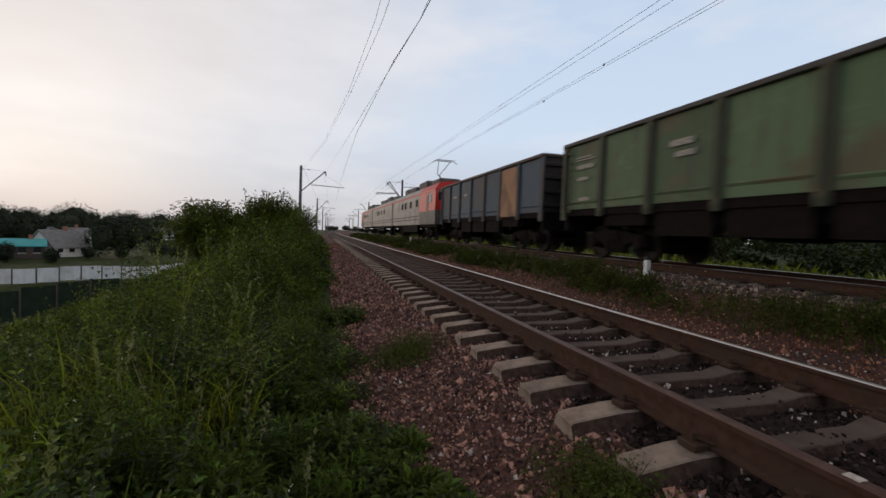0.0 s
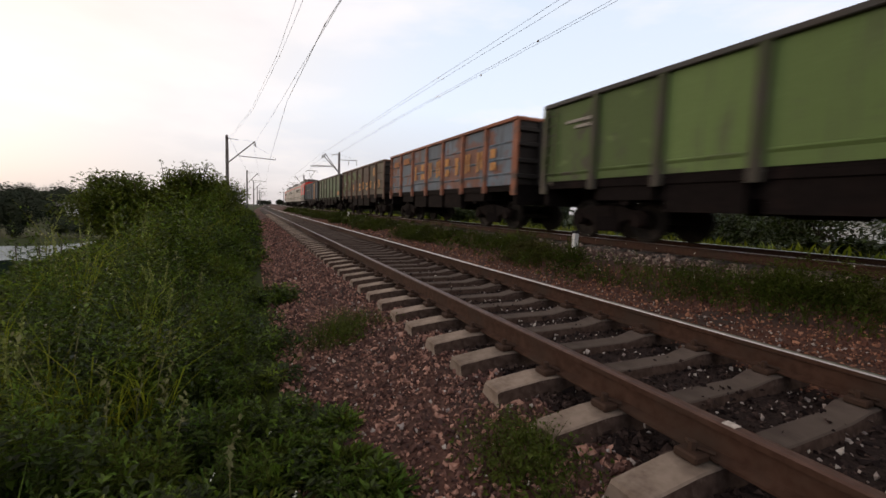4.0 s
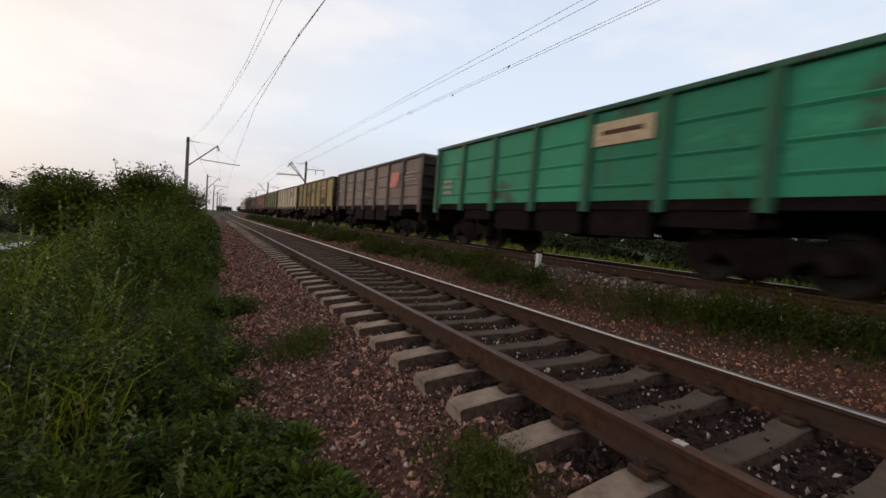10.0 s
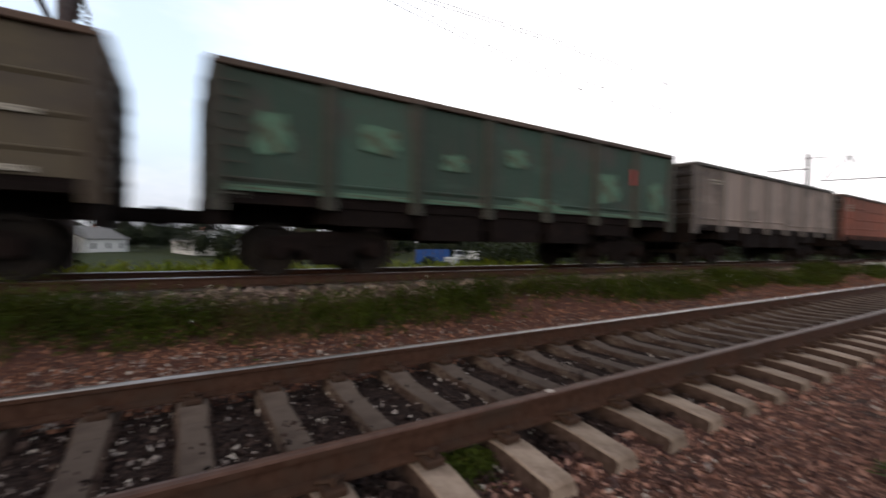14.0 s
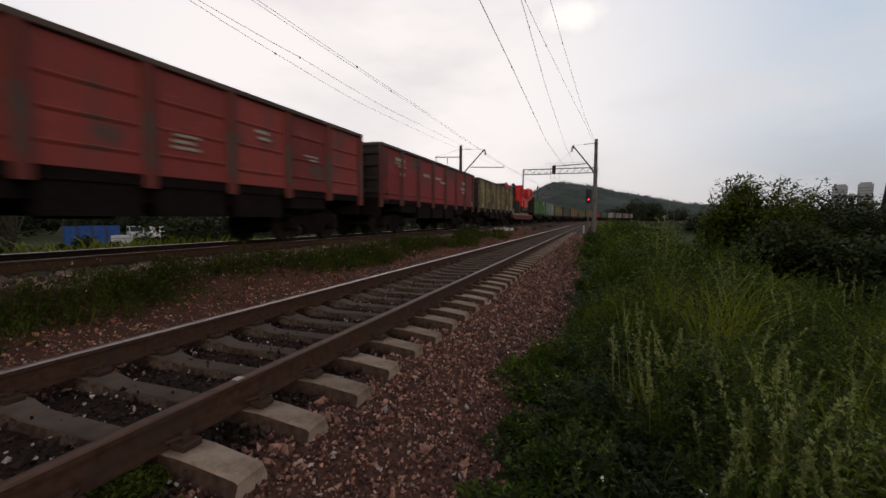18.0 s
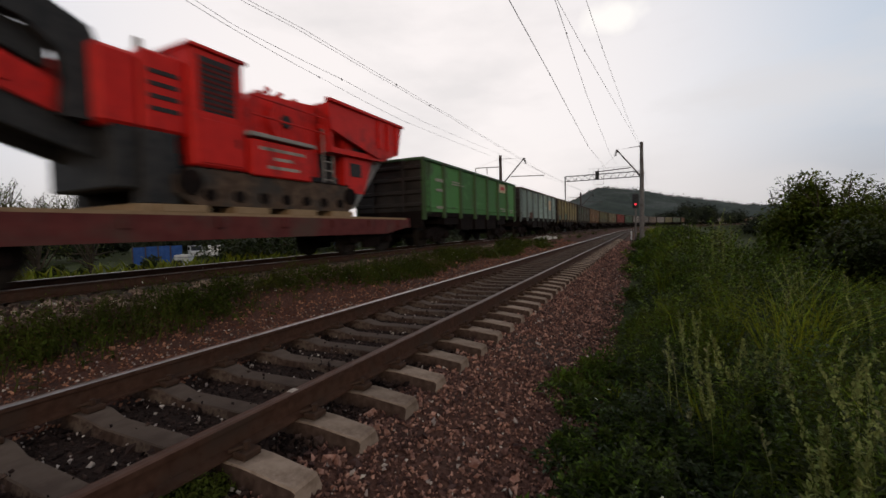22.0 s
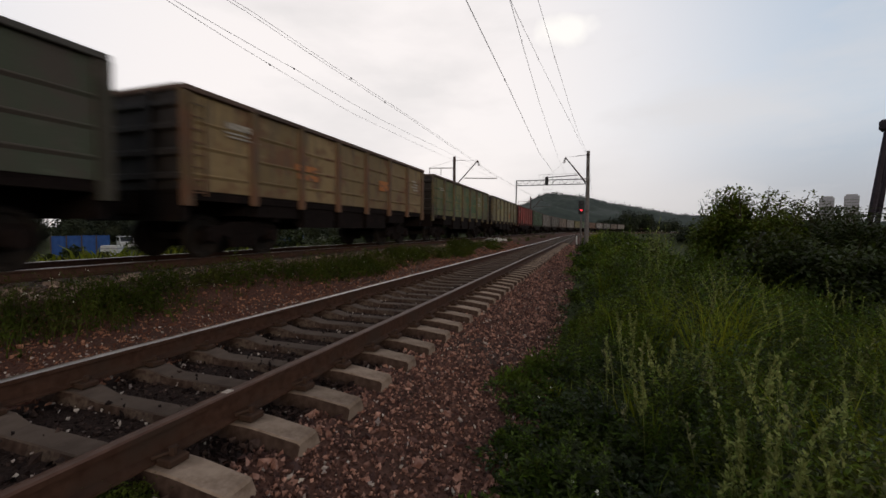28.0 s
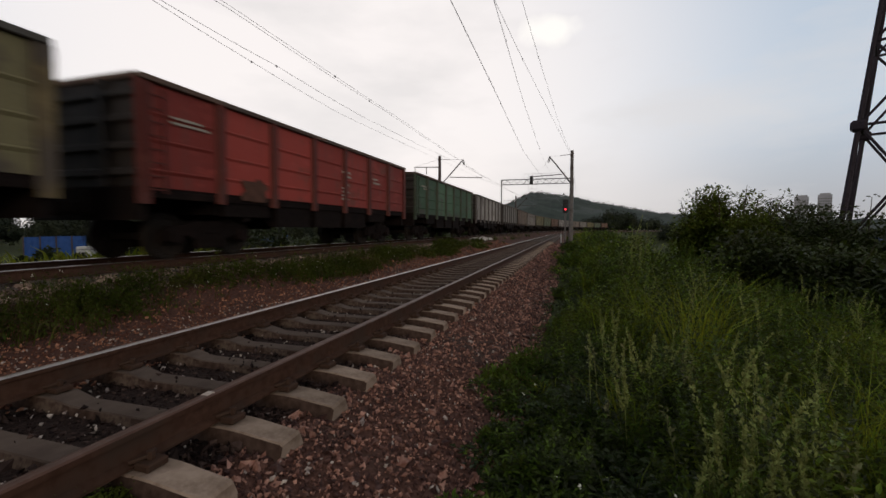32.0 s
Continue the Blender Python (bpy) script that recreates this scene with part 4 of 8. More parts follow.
    gondola(8, "bright green open wagon with a cream sign panel", emerald, chord=P_("wagon_green_dark", (0.03, 0.10, 0.06)), marks=[(M_SIGN, -1.75, 2.85, 1.45, 0.5), (M_BROWN_PATCH, -1.75, 2.87, 1.0, 0.1), (M_BROWN_PATCH, 2.6, 1.65, 0.35, 0.3)] + small((5.4, 2.2, 0.6, 0.1), (5.4, 2.0, 0.7, 0.1), (5.4, 1.8, 0.6, 0.1)))
    bluegrey = P_("wagon_blue_grey", (0.195, 0.31, 0.30), amount=0.4, rust=(0.15, 0.16, 0.10))
    gondola(9, "faded blue-grey open wagon", bluegrey, rib=P_("wagon_blue_grey_rib", (0.11, 0.14, 0.13), amount=0.5), marks=[(M_BROWN_PATCH, 4.3, 1.75, 0.35, 0.4)] + small((5.4, 2.3, 0.5, 0.15), (5.4, 2.0, 0.4, 0.1)))
    tan = P_("wagon_tan", (0.45, 0.335, 0.165), amount=0.35, rust=(0.22, 0.14, 0.07))
    gondola(10, "tan open wagon with dark ridges", tan, rib=P_("wagon_tan_rib", (0.25, 0.165, 0.085), amount=0.5), chord=P_("wagon_brown", (0.1, 0.05, 0.03)), marks=[(M_ORANGE_MARK, -1.8, 2.6, 1.3, 0.5), (W, -1.8, 2.35, 1.2, 0.12), (M_TEAL_PATCH, 5.0, 2.5, 0.3, 0.3), (M_TEAL_PATCH, 1.8, 2.1, 0.8, 0.5)] + [(M_MAROON_BAND, y, 1.6, w, 0.34) for y, w in ((5.3, 1.45), (3.57, 1.5), (1.8, 1.55), (0, 1.55), (-1.8, 1.55), (-3.57, 1.5), (-5.3, 1.45))])
    darkbrown = P_("wagon_dark_brown", (0.10, 0.078, 0.05), amount=0.45)
    gondola(11, "dark brown open wagon with teal patches and orange letters", darkbrown, marks=[(M_TEAL_PATCH, 5.35, 2.45, 1.4, 0.6), (M_TEAL_PATCH, 5.35, 1.8, 1.3, 0.45), (M_TEAL_PATCH, 3.5, 2.65, 1.4, 0.65), (M_TEAL_PATCH, 1.7, 2.75, 1.3, 0.25), (M_TEAL_PATCH, 0.0, 2.65, 1.4, 0.28)] + [(O, 2.4 - 0.78 * k, 1.62, 0.6, 0.42) for k in range(9)] + small((-3.4, 2.85, 0.7, 0.1), (-3.4, 2.68, 0.9, 0.1), (-3.4, 2.5, 0.6, 0.1), (-3.4, 2.2, 1.3, 0.08), (-5.2, 2.25, 0.9, 0.08), (-5.2, 1.5, 0.8, 0.08)))
    gondola(12, "dark green grimy open wagon with pale patches", P_("wagon_dark_green", (0.034, 0.060, 0.043), amount=0.5, rust=(0.06, 0.055, 0.045)), ridged=False, marks=[(M_TEAL_PATCH, 5.4, 2.4, 0.6, 0.7), (M_TEAL_PATCH, 1.8, 2.3, 0.6, 0.4), (M_RED_MARK, -4.4, 2.6, 0.35, 0.45), (M_TEAL_PATCH, -0.6, 1.6, 1.5, 0.3), (M_TEAL_PATCH, 3.5, 2.55, 0.8, 0.6), (M_TEAL_PATCH, 0.1, 2.6, 0.7, 0.45), (M_TEAL_PATCH, -3.2, 2.2, 1.0, 0.8), (M_TEAL_PATCH, -5.4, 2.1, 0.7, 0.9)] + [(M_TEAL_PATCH, 5.35 - 1.78 * k, 1.47, 1.4, 0.09) for k in range(7)])
    gondola(13, "pinkish grey open wagon", P_("wagon_grey", (0.215, 0.165, 0.14), amount=0.35), rib=P_("wagon_grey_rib", (0.14, 0.12, 0.11), amount=0.5), ridged=False, marks=small((5.0, 2.9, 0.8, 0.2)))
    gondola(14, "orange-red open wagon, faded", P_("wagon_orange_red", (0.25, 0.075, 0.045), amount=0.35), marks=small((5.3, 2.8, 0.7, 0.4)))
    gondola(15, "dark red open wagon with faint white stencilling", P_("wagon_dark_red", (0.205, 0.034, 0.027), amount=0.35), marks=small((0.2, 2.1, 0.6, 0.35), (-1.8, 2.6, 0.5, 0.3), (-3.6, 2.3, 0.6, 0.2)))
    gondola(16, "deep red open wagon with a round white emblem", P_("wagon_red", (0.185, 0.022, 0.020), amount=0.25), ridged=False, marks=small((4.6, 3.0, 0.9, 0.14), (4.6, 2.8, 1.0, 0.2), (4.4, 2.45, 0.4, 0.12), (1.8, 2.65, 0.8, 0.12), (0.2, 2.65, 0.8, 0.12), (-0.4, 2.5, 0.7, 0.1), (-4.0, 2.75, 0.6, 0.14), (-4.2, 2.6, 0.2, 0.5), (-4.0, 2.4, 1.0, 0.12), (-4.0, 2.2, 0.5, 0.14), (-5.9, 1.6, 0.4, 0.3)))
    olive = P_("wagon_olive", (0.235, 0.195, 0.065), amount=0.8, rust=(0.105, 0.055, 0.030))
    gondola(17, "worn olive-yellow open wagon", olive, rib=P_("wagon_olive_rib", (0.15, 0.11, 0.05), amount=0.6), marks=small((5.4, 2.9, 0.9, 0.16), (4.9, 2.6, 0.5, 0.35), (3.6, 2.75, 0.9, 0.3), (1.6, 2.5, 0.4, 0.25), (0.1, 2.85, 0.8, 0.2), (0.3, 2.2, 0.3, 0.4), (-1.9, 2.6, 0.5, 0.2), (5.2, 1.65, 0.7, 0.2)) + [(M_BROWN_PATCH, 2.1, 2.2, 0.5, 0.9), (M_BROWN_PATCH, -3.4, 2.4, 0.7, 1.1), (M_BROWN_PATCH, 3.4, 1.7, 0.6, 0.4), (M_PINK_PANEL, -1.4, 1.9, 0.6, 0.5)])
    green = P_("wagon_green", (0.055, 0.165, 0.042), amount=0.22, dirt=(0.06, 0.08, 0.04))
    gondola(19, "green open wagon with a cream sign panel", green, chord=P_("wagon_green_deep", (0.05, 0.11, 0.05)), ridged=False, marks=[(M_SIGN, -3.6, 3.0, 1.2, 0.48), (M_RED_MARK, -3.6, 3.0, 0.7, 0.2)] + small((4.9, 2.7, 0.7, 0.12), (4.9, 2.3, 0.6, 0.1), (3.0, 2.7, 1.3, 0.2), (-3.6, 1.75, 1.0, 0.25), (-5.3, 1.7, 0.7, 0.25), (4.9, 1.6, 0.6, 0.1)))
    pale = P_("wagon_pale_blue_grey", (0.215, 0.275, 0.24), amount=0.35, rust=(0.16, 0.18, 0.12))
    gondola(20, "pale blue-grey open wagon with a pink sign", pale, rib=P_("wagon_blue_grey_rib", (0.11, 0.14, 0.13)), marks=[(M_SIGN, -3.6, 2.5, 0.9, 0.7), (M_BROWN_PATCH, 3.3, 1.6, 1.0, 0.5), (M_SIGN, -3.6, 2.9, 0.9, 0.2)])
    gondola(21, "olive-yellow open wagon with pale green lower panels", P_("wagon_olive_b", (0.195, 0.156, 0.055), amount=0.45), rib=P_("wagon_olive_rib", (0.15, 0.11, 0.05)), marks=[(M_TEAL_PATCH, 5.3, 1.6, 1.2, 0.5), (M_TEAL_PATCH, 1.8, 1.7, 1.2, 0.6), (W, 3.5, 2.6, 1.1, 0.3)])
    gondola(22, "dark green-brown open wagon with white marks", P_("wagon_moss", (0.058, 0.066, 0.043), amount=0.5), marks=[(W, -3.5, 2.9, 0.9, 0.15), (W, -3.5, 2.6, 1.1, 0.12), (M_TEAL_PATCH, 1.8, 2.7, 0.7, 0.4), (M_TEAL_PATCH, 5.2, 2.7, 0.7, 0.5)])
    gondola(23, "ochre-brown open wagon, streaked with rust", P_("wagon_ochre", (0.183, 0.125, 0.058), amount=0.55, rust=(0.14, 0.065, 0.035)), marks=small((4.8, 2.9, 0.9, 0.14), (4.8, 2.7, 1.0, 0.16), (-5.3, 2.6, 0.7, 0.5)) + [(O, 2.5, 2.2, 1.0, 0.4), (O, -2.2, 2.3, 1.2, 0.4)])
    gondola(24, "green and brown patched open wagon", P_("wagon_patched", (0.125, 0.118, 0.045), amount=0.75, rust=(0.040, 0.095, 0.040)), rib=P_("wagon_olive_rib", (0.15, 0.11, 0.05)), marks=small((4.8, 2.8, 1.0, 0.2), (-3.4, 2.8, 0.8, 0.3), (-3.4, 2.4, 0.8, 0.2)))
    gondola(25, "weathered olive-yellow open wagon with pale patches", P_("wagon_olive_c", (0.179, 0.156, 0.078), amount=0.5), rib=P_("wagon_olive_rib", (0.15, 0.11, 0.05)), marks=[(M_TEAL_PATCH, 2.5, 2.7, 1.0, 0.4), (W, -2.0, 2.6, 0.8, 0.5), (O, -2.0, 2.0, 0.8, 0.5), (W, -5.2, 2.6, 0.7, 0.4)])
    gondola(26, "bright red open wagon with faint lettering", P_("wagon_bright_red", (0.242, 0.035, 0.025), amount=0.3, rust=(0.16, 0.05, 0.035)), marks=small((5.2, 2.75, 0.9, 0.2), (-1.0, 2.5, 0.6, 0.3), (-0.9, 1.9, 0.5, 0.6), (-3.3, 2.5, 0.6, 0.3)) + [(M_BROWN_PATCH, 3.4, 1.55, 0.9, 0.6)])
    gondola(27, "dull green open wagon, weathered", P_("wagon_far_green", (0.06, 0.115, 0.065), amount=0.4), marks=small((5.0, 2.8, 0.8, 0.25)))
    rest = [("grey-white open wagon", (0.30, 0.275, 0.25)), ("grey open wagon", (0.17, 0.16, 0.145)), ("brown-grey open wagon", (0.19, 0.15, 0.12)), ("pale grey open wagon", (0.26, 0.24, 0.215)), ("olive open wagon", (0.19, 0.17, 0.08)), ("dull green open wagon", (0.10, 0.13, 0.08)), ("brown open wagon", (0.15, 0.085, 0.055))]
    for n in range(28, 43):
        lab, c = rest[(n - 28) % len(rest)]
        gondola(n, lab + ", weathered", P_("far_" + lab.replace(" ", "_"), c, amount=0.4), ridged=n % 2 == 0)


build_train()


# ---------------- overhead line ----------------
def catenary_mast(name, x, y, top, base, side, dark=False, double=False, steel=False, reach=3.0):
    """A mast with a strut bracket, stay and steady arm; side: +1 reaches towards +x."""
    mat = M_POLE_DARK if dark else M_POLE
    m = thing("overhead_line_mast", pose(x, y, 0), "concrete mast of the railway overhead line with a steel bracket", "mast", "overhead line masts")
    bm = bmesh.new()
    tube(bm, (0, 0, base), (0, 0, top + 0.25), 0.22, 0.15, 12)
    part("pole", bm, mat, m)
    bm = bmesh.new()
    tube(bm, (0, 0, top - 0.25), (0, 0, top - 0.05), 0.17, n=10)
    part("collar", bm, M_POLE_DARK, m)
    for dy in ((-1.1, 1.1) if double else (0.0,)):
        tip = (side * reach * 0.72, dy, top - 0.25)
        foot = (0, 0, top - 3.0)
        bm = bmesh.new()
        tube(bm, foot, tip, 0.065, n=8)
        part("bracket", bm, M_POLE_DARK, m)
        bm = bmesh.new()
        tube(bm, (0, 0, top - 0.15), tip, 0.009, n=6)
        part("stay_rod", bm, M_POLE_DARK, m)
        bm = bmesh.new()
        tube(bm, (side * reach * 0.30, dy * 0.5, top - 2.05), (side * reach * 1.28, dy, top - 2.2), 0.048, n=6)
        tube(bm, (side * reach * 1.28, dy, top - 2.2), (side * reach * 1.28, dy, top - 2.0), 0.02, n=6)
        part("steady_arm", bm, M_POLE_DARK, m)
        bm = bmesh.new()
        for k in range(4):
            z = tip[2] - 0.12 - 0.13 * k
            tube(bm, (tip[0] + side * 0.03 * k, dy, z), (tip[0] + side * 0.03 * k, dy, z - 0.07), 0.15, 0.07, 10)
        part("insulator", bm, M_INSULATOR, m)
        bm = bmesh.new()
        tube(bm, (side * reach * 0.72, dy, top - 0.75), (side * reach * 1.28, dy, top - 2.05), 0.006, n=4)
        part("droop_wire", bm, M_WIRE, m)
    bm = bmesh.new()
    tube(bm, (-0.02, 0, top - 0.12), (side * 1.15, 0, top - 0.2), 0.03, n=6)
    part("top_arm", bm, M_POLE_DARK, m)
    if dark:
        bm = bmesh.new()
        tube(bm, (0, 0, top - 0.95), (-side * 2.9, 0, top - 0.85), 0.05, n=6)
        arm = part("back_arm", bm, M_POLE_DARK, m)
        for u in (1.5, 2.8):
            bm = bmesh.new()
            for k in range(5):
                tube(bm, (-side * u, 0, top - 1.0 - 0.14 * k), (-side * u, 0, top - 1.08 - 0.14 * k), 0.08, 0.03, 8)
            tube(bm, (-side * u, 0, top - 0.9), (-side * u, 0, top - 1.65), 0.015, n=5)
            part("hanging_insulator", bm, M_INSULATOR, arm)
        bm = bmesh.new()
        tube(bm, (0, 0, top - 0.1), (-side * 2.8, 0, top - 0.82), 0.010, n=5)
        part("back_stay", bm, M_POLE_DARK, m)
    return m


MASTS_NEAR = [(-2.45, 56.0, 8.45), (-0.05, -44.0, 8.5)]
catenary_mast("near", -2.45, 56.0, 8.45, -1.2, 1, reach=4.1)
for k, y in enumerate((112, 165, 220, 275, 330)):
    catenary_mast("near", XN - 4.2 + float(bend(y)), y, 8.4, -1.2, 1, reach=3.3)
catenary_mast("near", -0.05, -44.0, 8.5, -1.2, 1, reach=3.0)
for y in (69, 128, 185, 240, 300):
    catenary_mast("far", XF + 4.0 + float(bend(y)), y, 9.2, -0.6, -1, dark=True, double=y == 69, reach=3.3)
for y, d in ((2.3, True), (-43.4, False), (-100, False)):
    catenary_mast("far", XF + 4.6 + float(bend(y)), y, 8.5, -0.6, -1, dark=True, double=d, reach=3.6)


def wire(name, pts, r, label, sag=0.0, seg=10):
    """A hanging wire through its supports."""
    V, F = [], []
    line = []
    for a, b in zip(pts[:-1], pts[1:]):
        for k in range(seg):
            u = k / seg
            p = [a[i] + (b[i] - a[i]) * u for i in range(3)]
            p[2] -= sag * 4 * u * (1 - u)
            line.append(p)
    line.append(list(pts[-1]))
    n = 5
    for p in line:
        for j in range(n):
            V.append((p[0] + r * math.cos(j * 1.2566), p[1], p[2] + r * math.sin(j * 1.2566)))
    for k in range(len(line) - 1):
        for j in range(n):
            F.append((k * n + j, k * n + (j + 1) % n, (k + 1) * n + (j + 1) % n, (k + 1) * n + j))
    ob = new(name, mesh_np(name, V, F, (M_WIRE,)))
    return tagged(ob, label, "wire", "overhead wires")


def clamps(ob, pts):
    bm_ = WM["clamp"]
    for p in pts:
        part("clamp", bm_, M_INSULATOR, ob, at=pose(*p))


def overhead():
    q = bmesh.new()
    box(q, -0.014, 0.014, -0.045, 0.045, -0.045, 0.02, 0.006)
    WM["clamp"] = bm_mesh(q, "clamp")
    far_y = [300, 240, 185, 128]
    beyond = [-100, -160, -220]
    def shifted(x, z, ys):
        return [(x + float(bend(y)), y, z) for y in ys]
    near = "over the near track"
    w = wire("contact_wire", shifted(XN, 6.2, [330, 275, 220, 165, 112]) + [(2.25, 56, 6.6), (1.75, 24, 6.25), (1.98, 13.3, 6.15), (2.17, 10.5, 6.15), (2.5, -8, 6.15), (2.64, -14.7, 6.15), (3.0, -28.8, 6.15), (2.75, -44, 6.15)] + shifted(XN, 6.15, beyond), 0.010, "thin contact wire " + near, 0.01)
    clamps(w, [(1.98, 13.3, 6.15), (2.64, -14.7, 6.15)])
    w = wire("messenger_wire", shifted(XN - 1.5, 8.0, [330, 275, 220, 165, 112]) + [(0.37, 56, 7.88), (1.6, 36, 7.78), (2.22, 25.1, 7.78), (2.87, 13.8, 7.78), (2.45, 0, 7.75), (2.17, -12.7, 7.8), (2.44, -23.6, 7.8), (2.75, -44, 8.1)] + shifted(XN, 8.1, beyond), 0.009, "sagging messenger wire " + near, 0.01)
    clamps(w, [(2.22, 25.1, 7.78), (2.23, -15.7, 7.8)])
    for xs, xm, xe, dz, dx in ((1.73, 2.17, 0.89, 0.0, 0.0), (1.50, 1.40, 0.70, 0.1, -0.12)):
        w = wire("feeder_wire", shifted(XN - 4.1, 8.3 + dz, [330, 275, 220, 165, 112]) + [(-2.1 + dx, 56, 8.3 + dz), (0.2 + dx, 36, 7.95), (1.27 + dx, 22, 7.8), (xs, 14.4, 7.8), (xm, -12.7, 7.8), (xm * 0.75 + xe * 0.25, -17.5, 7.8), (xe, -30.5, 7.9), (0.1 + dx, -44, 8.35)] + shifted(-0.2, 8.3, beyond), 0.007, "thin feeder wire along the masts", 0.01)
        clamps(w, [(1.27 + dx, 22, 7.8), (xm * 0.75 + xe * 0.25, -17.5, 7.8)])
    far = "over the train's track"
    for k, dx in enumerate((-0.07, 0.07)):
        w = wire("contact_wire", shifted(XF, 6.6, far_y) + [(8.6 + dx, 69, 6.6), (8.45 + dx, 25, 6.55), (8.75 + dx, 2.3, 6.55), (8.15 + dx, -9, 6.55), (8.3 + dx, -19, 6.55), (8.85 + dx, -43.4, 6.55)] + shifted(XF, 6.55, beyond), 0.0055, "paired contact wire " + far, 0.02)
        clamps(w, [(8.62 + dx, 12 + 4 * k, 6.53), (8.52 + dx, 20, 6.53), (8.25 + dx, -14 - 3 * k, 6.55)])
        w = wire("messenger_wire", shifted(XF + 0.5, 8.4, far_y) + [(9.6 + dx, 69, 8.6), (9.5 + dx * 2, 22, 8.1), (9.7 + dx * 3, 2.3, 8.1), (10.6 + dx * 4.5, -8.7, 7.15 + dx * 2), (10.95 + dx * 8, -13.6, 7.15 + dx * 2), (11.4 + dx * 10, -21, 7.15 + dx * 2), (12.2 + dx * 8, -43.4, 8.0)] + shifted(XF + 2.5, 8.2, beyond), 0.007, "sagging messenger wire " + far, 0.03)
        clamps(w, [(9.5 + dx * 2, 22, 8.1), (10.95 + dx * 8, -13.6, 7.15 + dx * 2)])


overhead()


# ---------------- sleepers and ballast ----------------
def sleeper_mesh():
    """A prestressed concrete sleeper: sloping ends, raised rail seats, sunk middle, bevelled edges."""
    secs = [(-1.35, 0.080, -0.248), (-1.335, 0.084, -0.232), (-1.02, 0.088, -0.196), (-0.95, 0.088, -0.192), (-0.62, 0.088, -0.192), (-0.42, 0.076, -0.232), (0.42, 0.076, -0.232), (0.62, 0.088, -0.192), (0.95, 0.088, -0.192), (1.02, 0.088, -0.196), (1.335, 0.084, -0.232), (1.35, 0.080, -0.248)]
    V, F = [], []
    for x, w, z in secs:
        V += [(x, -w - 0.075, -0.44), (x, -w - 0.008, z - 0.010), (x, -w, z), (x, w, z), (x, w + 0.008, z - 0.010), (x, w + 0.075, -0.44)]
    for k in range(len(secs) - 1):
        for j in range(6):
            F.append((k * 6 + j, k * 6 + (j + 1) % 6, k * 6 + 6 + (j + 1) % 6, k * 6 + 6 + j))
    me = bpy.data.meshes.new("sleeper")
    n = len(V)
    me.from_pydata(V, [], [f[::-1] for f in F] + [(0, 1, 2, 3, 4, 5), (n - 1, n - 2, n - 3, n - 4, n - 5, n - 6)])
    me.materials.append(None)
    me.materials.append(M_SLEEPER_SIDE)
    # both sloping sides get a darker concrete than the top
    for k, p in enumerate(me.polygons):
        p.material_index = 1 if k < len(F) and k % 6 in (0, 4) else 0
    return me


def fastening_mesh():
    bm = bmesh.new()
    for s in (-1, 1):
        box(bm, s * 0.115 - 0.05, s * 0.115 + 0.05, -0.06, 0.06, -0.192, -0.150, 0.008)
        tube(bm, (s * 0.115, 0, -0.15), (s * 0.115, 0, -0.105), 0.02, n=6)
        tube(bm, (s * 0.05, -0.07, -0.148), (s * 0.11, 0.0, -0.132), 0.012, n=6)
        tube(bm, (s * 0.05, 0.07, -0.148), (s * 0.11, 0.0, -0.132), 0.012, n=6)
    return bm_mesh(bm, "fastening")


def build_sleepers():
    me, fa = sleeper_mesh(), fastening_mesh()
    rng = np.random.RandomState(4)
    for k in range(-80, 90):
        y = 2.0 + k * PITCH - 0.007
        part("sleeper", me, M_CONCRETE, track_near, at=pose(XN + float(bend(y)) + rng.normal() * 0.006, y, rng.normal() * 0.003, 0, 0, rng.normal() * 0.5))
        if abs(y) < 12:
            for s in (-1, 1):
                part("fastening", fa, M_RAIL_SIDE, track_near, at=pose(XN + s * GAUGE, y, 0))
    # the rest of both tracks, joined
    V0 = np.array([v.co for v in me.vertices])
    F0 = [tuple(p.vertices) for p in me.polygons if len(p.vertices) == 4]
    F0 = np.array(F0)
    def joined(ys, xc, dz, par):
        V = np.concatenate([V0 + np.array([xc + float(bend(y)), y, dz]) for y in ys])
        F = np.concatenate([F0 + k * len(V0) for k in range(len(ys))])
        ob = part("sleepers", mesh_np("sleepers", V, F, (M_CONCRETE_DARK,)), None, par)
        ob["kind"] = "stuff"
    near = [2.0 + k * PITCH for k in list(range(-700, -80)) + list(range(90, 700))]
    joined(near, XN, 0, track_near)
    joined([0.2 + k * PITCH for k in range(-500, 500)], XF, ZF, track_far)


build_sleepers()


